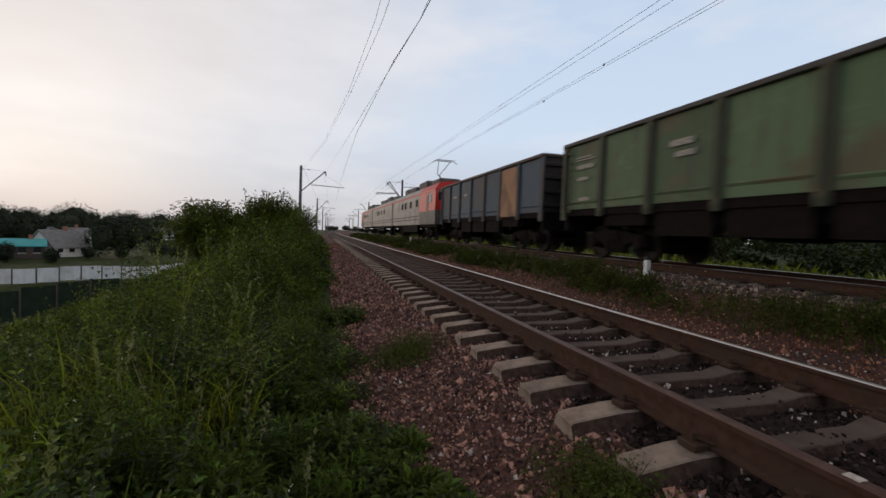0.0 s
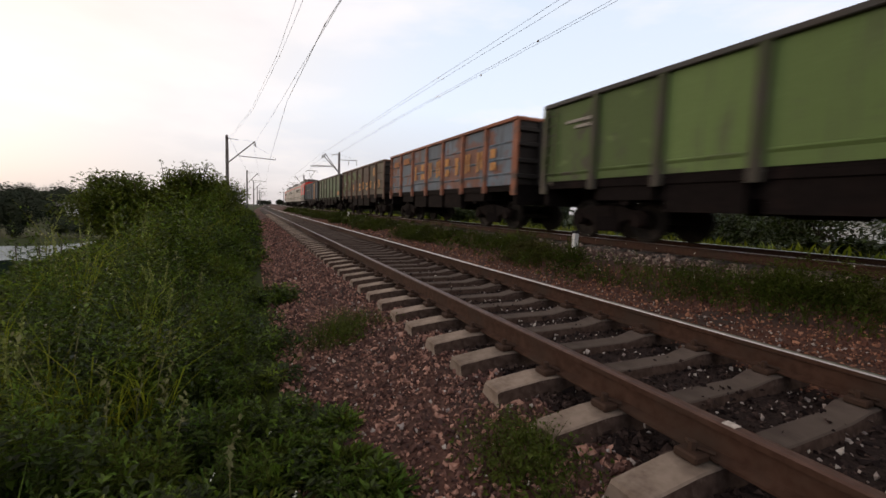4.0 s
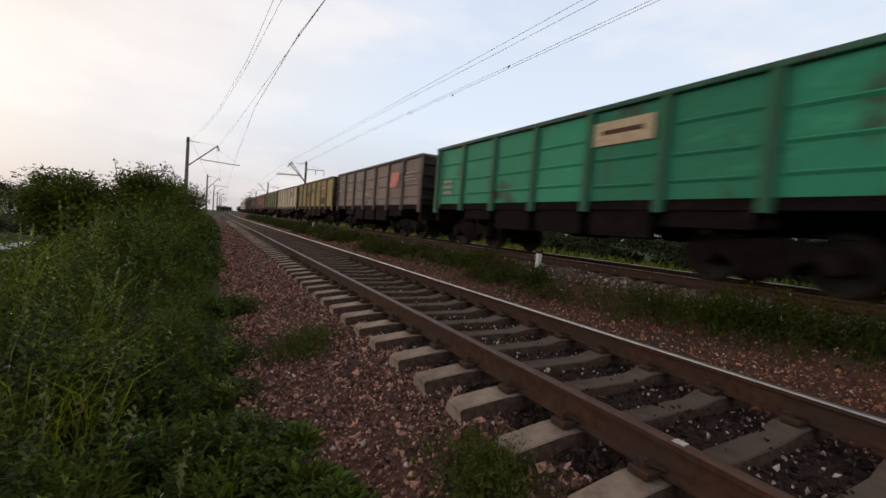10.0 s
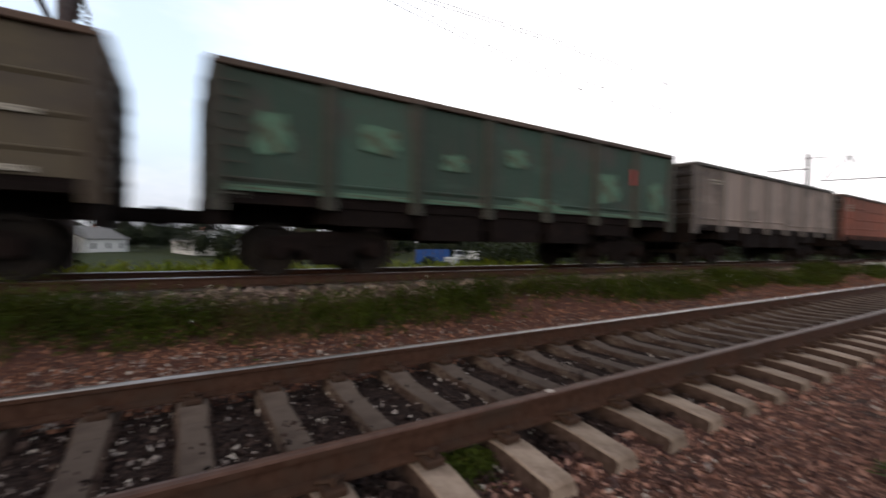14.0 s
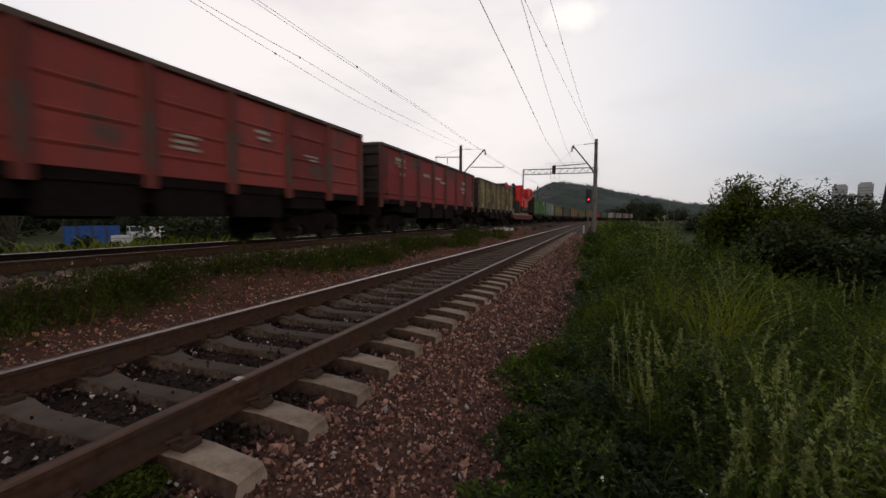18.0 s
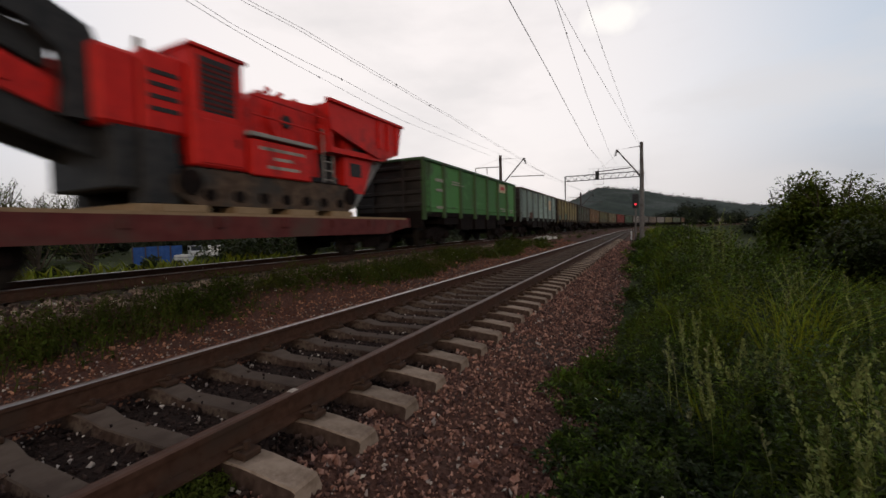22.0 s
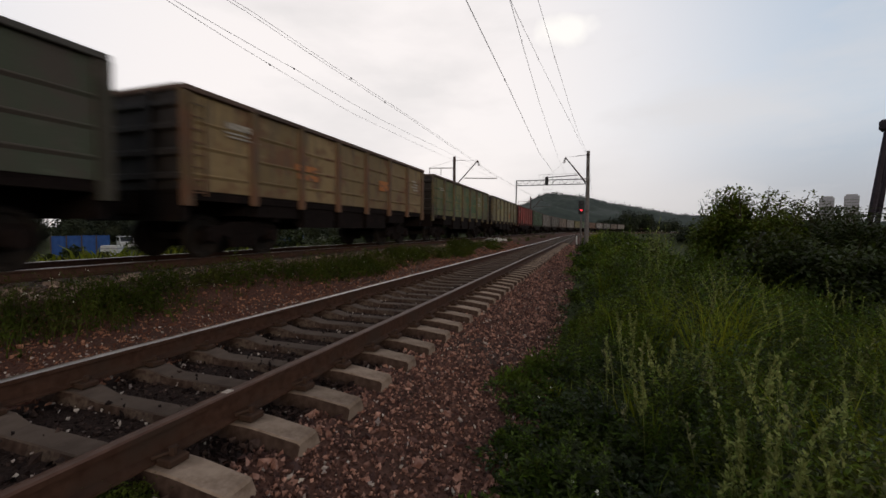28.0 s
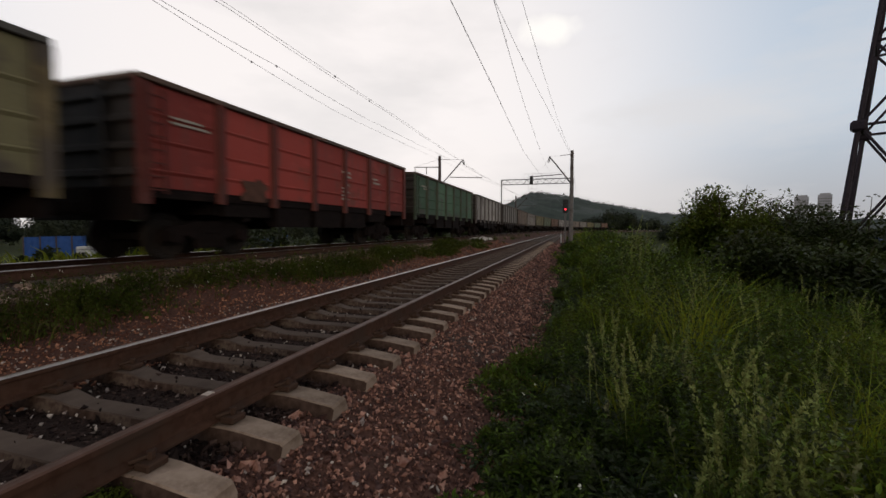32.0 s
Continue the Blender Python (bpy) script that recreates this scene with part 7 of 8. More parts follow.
        plate("conveyor_girder", M_MACHINE_DARK, [(1.6, 2.1), (2.4, 2.05), (3.3, 2.34), (4.95, 2.92), (6.5, 3.62), (6.45, 3.86), (4.7, 3.30), (2.98, 2.70), (1.6, 2.5)], *sorted((s * 0.54, s * 0.60)))
        for y, z in ((4.2, 2.7), (5.0, 3.08), (5.8, 3.45)):
            rod("return_roller", M_STEEL_DARK, (s * 0.1, y, z - 0.12), (s * 0.58, y, z - 0.12), 0.06)
    plate("belt", M_RUBBER, [(1.8, 2.3), (3.0, 2.85), (4.7, 3.5), (6.9, 4.02), (6.95, 3.9), (4.75, 3.2), (3.1, 2.5), (1.8, 2.15)], -0.54, 0.54, label="black rubber conveyor belt")
    rod("head_drum", M_MACHINE_DARK, (-0.66, 6.95, 4.0), (0.66, 6.95, 4.0), 0.15, n=14)
    for s in (-1, 1):
        plate("magnet_frame", M_MACHINE_DARK, [(2.26, 2.62), (2.98, 2.62), (2.92, 3.25), (3.0, 3.62), (3.35, 3.92), (4.05, 4.08), (3.95, 4.36), (3.1, 4.34), (2.55, 4.12), (2.32, 3.5)], *sorted((s * 0.70, s * 0.92)), label="black arched lifting frame")
        rod("lift_ram", M_CRATE, (s * 0.8, 4.0, 4.15), (s * 0.72, 4.7, 3.45), 0.05)
    plate("magnet", M_MACHINE_DARK, [(3.05, 3.35), (4.05, 3.72), (4.25, 3.95), (3.9, 4.1), (3.0, 3.8)], -0.68, 0.68)
    block("magnet_hood", M_CRUSH_RED, -0.5, 0.5, 3.95, 4.35, 3.9, 4.2)
    MOVING.append((c, y0))


flat_wagon(18)


# ---------------- signal gantry, signals, posts ----------------
M_GALV = material("galvanised_steel", (0.22, 0.225, 0.23), (0.29, 0.295, 0.30), 0.6, 8.0, metal=0.3, bump=0.1)
M_RED_LIGHT = plain("red_signal_lens", (1.0, 0.03, 0.05), 0.3, emit=6.0)


def gantry():
    g = thing("signal_gantry", pose(0, -75.0, 0), "lattice steel signal gantry spanning both tracks", "gantry")
    x0, x1, zt, zb = -0.2, 11.9, 9.6, 8.75
    bm = bmesh.new()
    tube(bm, (x1, 0, -0.8), (x1, 0, zt), 0.12, n=8)
    part("leg", bm, M_GALV, g)
    bm = bmesh.new()
    tube(bm, (x0, 0, -1.0), (x0, 0, zt), 0.14, n=8)
    part("leg", bm, M_GALV, g)
    for y in (-0.35, 0.35):
        for z in (zb, zt):
            bm = bmesh.new()
            tube(bm, (x0, y, z), (x1, y, z), 0.05, n=6)
            part("chord", bm, M_GALV, g)
        n = 22
        for k in range(n):
            bm = bmesh.new()
            xa, xb = x0 + (x1 - x0) * k / n, x0 + (x1 - x0) * (k + 1) / n
            a, b = (zb, zt) if k % 2 else (zt, zb)
            tube(bm, (xa, y, a), (xb, y, b), 0.03, n=5)
            part("diagonal", bm, M_GALV, g)
    for k in range(10):
        bm = bmesh.new()
        x = 1.2 + k * 0.75
        tube(bm, (x, 0.4, zt), (x, 0.4, zt + 0.9), 0.02, n=5)
        part("rail_post", bm, M_GALV, g)
    bm = bmesh.new()
    tube(bm, (1.0, 0.4, zt + 0.9), (8.0, 0.4, zt + 0.9), 0.02, n=5)
    part("handrail", bm, M_GALV, g)
    bm = bmesh.new()
    for dx in (-0.5, 0.35, 1.0):
        tube(bm, (6.2 + dx, 0.5, zt + 0.6), (6.2 + dx, 0.5, zb - 0.9), 0.03, n=5)
    tube(bm, (5.7, 0.5, zb - 0.9), (7.2, 0.5, zb - 0.9), 0.03, n=5)
    part("signal_cage", bm, M_GALV, g)
    bm = bmesh.new()
    box(bm, 6.35, 6.95, 0.45, 0.75, zb - 0.1, zt + 0.5, 0.08)
    part("signal_head", bm, M_MACHINE_DARK, g, "black signal head seen from behind")


gantry()


def signal_mast():
    s = thing("railway_signal", pose(0.52, -46.5, 0), "railway signal on a slim mast, showing red", "signal")
    bm = bmesh.new()
    tube(bm, (0, 0, -0.6), (0, 0, 4.2), 0.09, n=10)
    part("post", bm, M_POLE, s)
    bm = bmesh.new()
    box(bm, -0.28, 0.28, 0.05, 0.25, 2.7, 4.1, 0.06)
    head = part("signal_head", bm, M_MACHINE_DARK, s)
    for z, m in ((3.75, M_GLASS), (3.1, M_RED_LIGHT)):
        bm = bmesh.new()
        tube(bm, (0, 0.25, z), (0, 0.29, z), 0.1, n=14)
        part("lens", bm, m, head, "glowing red lens" if m is M_RED_LIGHT else "")
        bm = bmesh.new()
        tube(bm, (0, 0.25, z + 0.13), (0, 0.45, z + 0.14), 0.12, 0.1, n=10)
        part("visor", bm, M_MACHINE_DARK, head)


signal_mast()


def marker_post(x, y, h):
    p = thing("marker_post", pose(x, y, float(ground_z(x, y))), "small white trackside marker post", "post", "trackside posts")
    bm = bmesh.new()
    box(bm, -0.06, 0.06, -0.06, 0.06, -0.15, h, 0.015)
    part("shaft", bm, plain("white_paint", (0.62, 0.60, 0.56), 0.7) if "white_paint" not in bpy.data.materials else bpy.data.materials["white_paint"], p)
    bm = bmesh.new()
    box(bm, -0.065, 0.065, -0.065, 0.065, h, h + 0.07, 0.01)
    part("cap", bm, M_MACHINE_DARK, p)


def trestle(x, y):
    t = thing("trestle", pose(x, y, float(ground_z(x, y))), "pale weathered wooden trestle beside the train's track", "trestle")
    for a, b in (((0, 0.95, -0.1), (0, 0.2, 1.45)), ((0, 0.0, -0.1), (0, -0.04, 1.45))):
        bm = bmesh.new()
        tube(bm, a, b, 0.05, 0.045, 8)
        part("leg", bm, M_WALL_PALE, t)
    bm = bmesh.new()
    box(bm, -0.05, 0.05, -0.15, 0.32, 1.38, 1.48, 0.01)
    part("cap_beam", bm, M_WALL_PALE, t)


M_WALL_PALE = material("pale_weathered_wood", (0.30, 0.28, 0.24), (0.40, 0.375, 0.33), 0.9, 8.0, bump=0.3)
trestle(12.2, 3.15)
for y in (-2.29, 1.35):
    bm = bmesh.new()
    box(bm, -0.022, 0.026, -0.03, 0.03, -0.004, 0.002, 0.001)
    part("worn_spot", bm, M_STONE_LIGHT, track_near, "pale worn spot on the rail head", at=pose(XN - GAUGE, y, 0))
marker_post(7.2, 8.2, 0.38)
marker_post(0.9, -46, 0.9)
marker_post(6.9, 33, 0.5)


M_PYLON = material("dark_pylon_steel", (0.022, 0.017, 0.022), (0.036, 0.028, 0.034), 0.75, 6.0, bump=0.15)


def pylon(name, x, y, z0, height, base, turn, label):
    """A lattice power pylon: four tapering legs with cross bracing and arms."""
    p = thing("power_pylon", pose(x, y, z0, 0, 0, turn), label, "pylon", "power pylons")
    def leg(sx, sy, u):
        w = base / 2 * (1 - u) + 0.45 * u
        return (sx * w, sy * w, height * u)
    levels = [0, 0.175, 0.42, 0.58, 0.7, 0.8, 0.9, 1.0]
    for sx in (-1, 1):
        for sy in (-1, 1):
            bm = bmesh.new()
            tube(bm, leg(sx, sy, 0), leg(sx, sy, 1), 0.21, 0.10, 6)
            part("leg", bm, M_PYLON, p)
    for a, b in zip(levels[:-1], levels[1:]):
        for (s1, s2) in (((-1, -1), (1, -1)), ((1, -1), (1, 1)), ((1, 1), (-1, 1)), ((-1, 1), (-1, -1))):
            bm = bmesh.new()
            tube(bm, leg(*s1, a), leg(*s2, b), 0.09, n=5)
            tube(bm, leg(*s2, a), leg(*s1, b), 0.09, n=5)
            tube(bm, leg(*s1, b), leg(*s2, b), 0.10, n=5)
            part("bracing", bm, M_PYLON, p)
            if 0.4 < b < 0.5:
                bm = bmesh.new()
                q = leg(*s1, b)
                box(bm, q[0] - 0.42, q[0] + 0.42, q[1] - 0.42, q[1] + 0.42, q[2] - 0.42, q[2] + 0.3, 0.15)
                part("gusset", bm, M_PYLON, p)
    for u, l in ((0.78, 5.0), (0.9, 4.0), (1.0, 3.0)):
        bm = bmesh.new()
        for s in (-1, 1):
            tube(bm, (0, 0, height * u), (s * l, 0, height * u + 0.4), 0.08, 0.04, 6)
            tube(bm, (0, 0, height * u + 1.2), (s * l, 0, height * u + 0.4), 0.05, n=5)
        part("crossarm", bm, M_PYLON, p)


pylon("a", 42 * math.sin(radians(210.5)), 42 * math.cos(radians(210.5)), -6.3, 34.0, 7.0, -210.5, "dark lattice steel power pylon below the railway bank")


# ---------------- trees and bushes ----------------
def at_bearing(b, d):
    return math.sin(radians(b)) * d, math.cos(radians(b)) * d


def bush(name, x, y, h, r, n, leaf, seed, label, mat=None, category="bush", sprigs=14):
    """Limbs from one foot and a crown of many small leaves in uneven clumps."""
    rng = np.random.RandomState(seed)
    z0 = float(ground_z(x, y))
    t = thing(name, pose(x, y, z0), label, category, "bushes and trees")
    bm = bmesh.new()
    k = 34
    C = rng.normal(size=(k, 3))
    C /= np.linalg.norm(C, axis=1)[:, None]
    C *= rng.uniform(0.35, 1.0, k)[:, None] ** 0.6
    C = C * np.array([r * 0.8, r * 0.8, h * 0.38]) + np.array([0, 0, h * 0.55])
    tube(bm, (0, 0, -0.2), (0, 0, h * 0.4), 0.03 * h, 0.018 * h, 8)
    for c in C[:18]:
        tube(bm, (0, 0, h * rng.uniform(0.1, 0.4)), tuple(c), 0.012 * h, 0.004 * h, 5)
    S = []
    for _ in range(sprigs):
        a = rng.uniform(0, 6.28)
        b = np.array([math.cos(a) * r * rng.uniform(0.1, 0.75), math.sin(a) * r * rng.uniform(0.1, 0.75), h * 0.75])
        e = b + np.array([rng.normal(0, 0.12) * h, rng.normal(0, 0.12) * h, h * rng.uniform(0.18, 0.36)])
        tube(bm, tuple(b), tuple(e), 0.006 * h, 0.002 * h, 4)
        S.append((b, e))
    part("trunk", bm, M_BARK, t)
    w = rng.dirichlet(np.ones(k) * 3)
    parts = [c + np.clip(rng.normal(size=(int(n * wi) + 1, 3)), -1.7, 1.7) * np.array([r * 0.22, r * 0.22, h * 0.105]) for c, wi in zip(C, w)]
    parts += [b + (e - b) * rng.uniform(0.2, 1.05, (26, 1)) + rng.normal(0, 0.03 * h * 0.6, (26, 3)) for b, e in S]
    P = np.concatenate(parts)
    P = P[P[:, 2] > 0.08]
    V, F = leaves(P, leaf, seed + 1)
    ob = part("crown", mesh_np("crown", V, F, (mat or M_BUSH,)), None, t)
    return t


bush("willow_bush", -2.4, 21.5, 3.1, 1.6, 17000, 0.15, 1, "dense green willow bush on the railway bank", sprigs=9)
bush("willow_bush", -4.6, 20.5, 2.7, 1.8, 17000, 0.15, 2, "dense green willow bush on the railway bank", sprigs=9)
bush("willow_bush", -1.9, 29.5, 3.1, 1.8, 9000, 0.18, 4, "rounded green bush behind the willows", sprigs=2)
# bushes flagged dark take the leaf colour that has shade put in
for k, (b, d, h, r, n, sp, dark) in enumerate(((195.2, 18.6, 3.5, 1.2, 14000, 9, 0), (198.8, 18.0, 3.7, 1.4, 15000, 10, 0), (202.0, 19.5, 4.1, 1.7, 15000, 7, 1), (205.5, 18.0, 4.0, 1.9, 16000, 3, 1), (209.5, 17.2, 4.0, 2.1, 17000, 2, 1), (214.0, 16.2, 3.9, 2.2, 17000, 2, 1), (220.0, 16.5, 4.3, 2.4, 14000, 3, 1), (200.5, 14.6, 2.2, 1.4, 11000, 3, 1), (206.5, 13.6, 2.1, 1.5, 11000, 2, 1), (213.0, 12.6, 2.2, 1.6, 11000, 2, 1))):
    bush("willow_bush", math.sin(radians(b)) * d, math.cos(radians(b)) * d, h, r, n, 0.14, 5 + k, "dense bush on the slope below the bank, leaves darkened for shade" if dark else "leafy bush on the slope with thin shoots", M_BUSH_SHADED if dark else None, sprigs=sp)
for k in range(26):
    yy = 6 + k * 4.3
    bush("hedge_bush", 21.5 + 3.0 * ((k * 7) % 5) / 4 + float(bend(yy)), yy, 2.3 + 0.25 * ((k * 3) % 5), 2.4, 2600, 0.26, 100 + k, "green hedge bush beyond the train's track", M_BUSH_SHADED, sprigs=0)
for k in range(14):
    yy = -62 - k * 5.5
    bush("hedge_bush", 14.0 + 3.0 * ((k * 7) % 5) / 4 + float(bend(yy)), yy, 1.9 + 0.25 * ((k * 3) % 5), 2.5, 2200, 0.3, 140 + k, "green hedge bush beyond the train's track", M_BUSH_SHADED, sprigs=0)
for k in range(12):
    yy = -62 - k * 7.5
    bush("hedge_bush", -4.5 - 1.5 * ((k * 3) % 4) / 3 + float(bend(yy)), yy, 1.15 + 0.15 * ((k * 3) % 5), 2.2, 2000, 0.26, 170 + k, "green bush on the bank beside the curve", M_BUSH_SHADED, sprigs=0)
for k, (b, d) in enumerate(((98, 31), (103, 29), (107, 31), (111, 30), (115, 33))):
    bush("bare_bush", math.sin(radians(b)) * d, math.cos(radians(b)) * d, 4.3 + 0.4 * (k % 3), 1.9, 700, 0.12, 200 + k, "twiggy half-bare bush behind the train", sprigs=60)
for k in range(7):
    yy = -13 - k * 4.6
    bush("hedge_bush", 14.2 + 1.2 * ((k * 7) % 3) + float(bend(yy)), yy, 1.45 + 0.2 * ((k * 3) % 4), 2.2, 2400, 0.2, 190 + k, "low dark bush beyond the train's track", M_BUSH_SHADED, sprigs=0)
bush("sapling", -1.9, -13.0, 1.7, 0.35, 420, 0.09, 10, "thin young sapling among the weeds", category="sapling", sprigs=3)


def far_woods(name, rows, seed, label, clump=1.0, mat=None):
    """Distant trees: trunks are hidden; uneven crowns of leafy clumps, one object."""
    rng = np.random.RandomState(seed)
    Vs, Fs, k = [], [], 0
    for x, y, h, r in rows:
        z = float(ground_z(x, y))
        m = 900
        d = rng.normal(size=(m, 3))
        d /= np.linalg.norm(d, axis=1)[:, None]
        C = d * np.array([r, r, h * 0.48]) * rng.uniform(0.3, 1.03, (m, 1)) ** 0.7 + np.array([x, y, z + h * 0.52])
        V, F = leaves(C, clump * (0.16 + 0.055 * h), int(rng.randint(1e6)), wide=0.34)
        # a solid heart, so that no sky shows through the middle of the crown
        th, ph = np.meshgrid(np.linspace(0, 2 * math.pi, 9)[:-1], np.linspace(0.15, math.pi - 0.1, 6))
        q = rng.uniform(0.5, 0.78, th.shape)
        core = np.stack([np.cos(th) * np.sin(ph) * r * q, np.sin(th) * np.sin(ph) * r * q, np.cos(ph) * h * 0.46 * q], -1).reshape(-1, 3) + np.array([x, y, z + h * 0.48])
        a = np.arange(5)[:, None] * 8 + np.arange(8)[None]
        b = np.arange(5)[:, None] * 8 + (np.arange(8)[None] + 1) % 8
        quads = np.stack([a, b, b + 8, a + 8], -1).reshape(-1, 4)
        V, F = join((V, F), (core, np.concatenate([quads[:, :3], quads[:, [0, 2, 3]]])))
        Vs.append(V)
        Fs.append(F + k)
        k += len(V)
    ob = new(name, mesh_np(name, np.concatenate(Vs), np.concatenate(Fs), (mat or M_FAR_TREES,)))
    return tagged(ob, label, "trees", kind="stuff")


def ring(b0, b1, d0, d1, n, h0, h1, seed):
    rng = np.random.RandomState(seed)
    out = []
    for _ in range(n):
        b, d = radians(rng.uniform(b0, b1)), rng.uniform(d0, d1)
        h = rng.uniform(h0, h1) * (1.25 if rng.rand() < 0.15 else 1)
        out.append((math.sin(b) * d, math.cos(b) * d, h, h * rng.uniform(0.32, 0.55)))
    return out


far_woods("village_woods", ring(-75, -8, 235, 300, 280, 9, 14, 1), 1, "dark trees behind the village roofs", 0.75)
far_woods("garden_trees", [at_bearing(-22.6, 112) + (8.5, 3.2), at_bearing(-21.2, 114) + (9.6, 3.6), at_bearing(-20.3, 118) + (7.5, 2.8), at_bearing(-24.2, 122) + (4.5, 2.0), at_bearing(-17.6, 105) + (4.2, 2.6), at_bearing(-15.8, 100) + (4.6, 3.0)], 12, "dense dark garden trees between the houses", 0.9)
far_woods("village_trees", ring(-45, -12, 150, 195, 26, 5, 9, 2), 2, "garden trees among the village houses")
far_woods("hollow_bushes", ring(-55, -16, 88, 108, 22, 1.8, 3.4, 9), 9, "bushes in the hollow below the bank")
far_woods("field_trees", ring(18, 118, 120, 230, 150, 6, 10, 3), 3, "trees beyond the field")
far_woods("yard_trees", ring(118, 172, 130, 260, 90, 5, 9, 4), 4, "trees behind the yard")
far_woods("yard_bushes", ring(127, 139, 38, 52, 16, 1.5, 2.3, 15), 15, "dark bushes at the edge of the yard", mat=M_BUSH_SHADED)
far_woods("yard_bushes", ring(143, 160, 44, 60, 16, 1.3, 2.0, 16), 16, "dark bushes at the edge of the yard", mat=M_BUSH_SHADED)
far_woods("yard_hedge", ring(90, 166, 82, 112, 84, 4.2, 5.6, 17), 17, "dark trees along the far side of the yard")
far_woods("field_bushes", ring(20, 150, 22, 45, 60, 0.7, 1.5, 5), 5, "low bushes in the field beyond the train", mat=M_BUSH_SHADED)
far_woods("valley_trees", ring(172, 222, 230, 420, 150, 6, 10, 6), 6, "trees in the valley")
far_woods("line_trees", ring(1, 6, 300, 460, 22, 3, 5, 7), 7, "trees along the railway")
far_woods("line_trees", ring(-4, 0, 360, 460, 12, 3, 4.5, 8), 8, "trees along the railway")


def hill():
    """A wooded ridge far away: a height field over bearing and depth."""
    bs = np.radians(np.linspace(150, 225, 160))
    ds = np.linspace(900, 2000, 24)
    B, D = np.meshgrid(bs, ds)
    deg = np.degrees(B)
    crest = np.interp(deg, [150, 163, 169, 172, 174.8, 177, 179.5, 183, 186, 190, 200, 225], [10, 22, 45, 74, 99, 95, 88, 70, 60, 42, 28, 18])
    prof = np.sin(np.clip((D - 900) / 700, 0, 1) * math.pi / 2) * np.where(D > 1600, 1 - (D - 1600) / 900, 1)
    Z = -6 + 1.36 * crest * prof
    rng = np.random.RandomState(3)
    Z += rng.normal(0, 2.0, Z.shape) * np.clip(prof * 1.2, 0, 1)
    V = np.stack([np.sin(B) * D, np.cos(B) * D, Z], -1).reshape(-1, 3)
    nx, ny = len(bs), len(ds)
    i = np.arange(ny - 1)[:, None] * nx + np.arange(nx - 1)[None]
    F = np.stack([i, i + 1, i + nx + 1, i + nx], -1).reshape(-1, 4)
    m = material("wooded_hill", (0.030, 0.042, 0.036), (0.046, 0.058, 0.048), 0.95, 0.03, c3=(0.07, 0.082, 0.074), scale2=0.006, bump=0, coords="Object")
    tagged(new("wooded_hill", mesh_np("wooded_hill", V, F, (m,), smooth=False)), "hazy wooded hill on the horizon", "hill", kind="structure")
    # trees that break the crest
    rows = []
    for _ in range(420):
        b = rng.uniform(166, 205)
        c = np.interp(b, [150, 163, 169, 172, 174.8, 177, 179.5, 183, 186, 190, 200, 225], [10, 22, 45, 74, 99, 95, 88, 70, 60, 42, 28, 18])
        d = rng.uniform(1450, 1640)
        rows.append((math.sin(radians(b)) * d, math.cos(radians(b)) * d, -6 + 1.36 * c - 3, rng.uniform(6, 13)))
    C = np.concatenate([np.array([x, y, z]) + rng.normal(size=(26, 3)) * np.array([h * 0.5, h * 0.5, h * 0.3]) for x, y, z, h in rows])
    V, F = leaves(C, 5.0, 77)
    tagged(new("hill_trees", mesh_np("hill_trees", V, F, (m,))), "trees along the hill's crest", "trees", kind="stuff")


hill()

# ---------------- buildings ----------------
M_ROOF = material("grey_slate_roof", (0.15, 0.145, 0.14), (0.22, 0.21, 0.20), 0.85, 2.0, bump=0.2)
M_ROOF_TEAL = material("teal_metal_roof", (0.05, 0.27, 0.27), (0.06, 0.32, 0.31), 0.5, 2.0, bump=0.05)
M_WALL_DARK = material("dark_timber_wall", (0.055, 0.045, 0.04), (0.085, 0.07, 0.06), 0.9, 3.0, bump=0.2)
M_WALL_WHITE = material("whitewash", (0.52, 0.51, 0.49), (0.62, 0.61, 0.58), 0.9, 2.0, bump=0.1)
M_WALL_RED = material("brick_wall", (0.24, 0.11, 0.075), (0.30, 0.15, 0.10), 0.9, 4.0, bump=0.2)
M_TOWER = material("panel_block", (0.33, 0.32, 0.335), (0.39, 0.38, 0.39), 0.9, 0.3, bump=0)
M_FENCE = material("white_fence_panel", (0.50, 0.54, 0.56), (0.58, 0.61, 0.62), 0.6, 1.5, c3=(0.40, 0.42, 0.42), scale2=0.4, bump=0.05)
M_BLUE = material("blue_sheet_metal", (0.02, 0.06, 0.20), (0.028, 0.08, 0.25), 0.5, 2.0, bump=0.05)


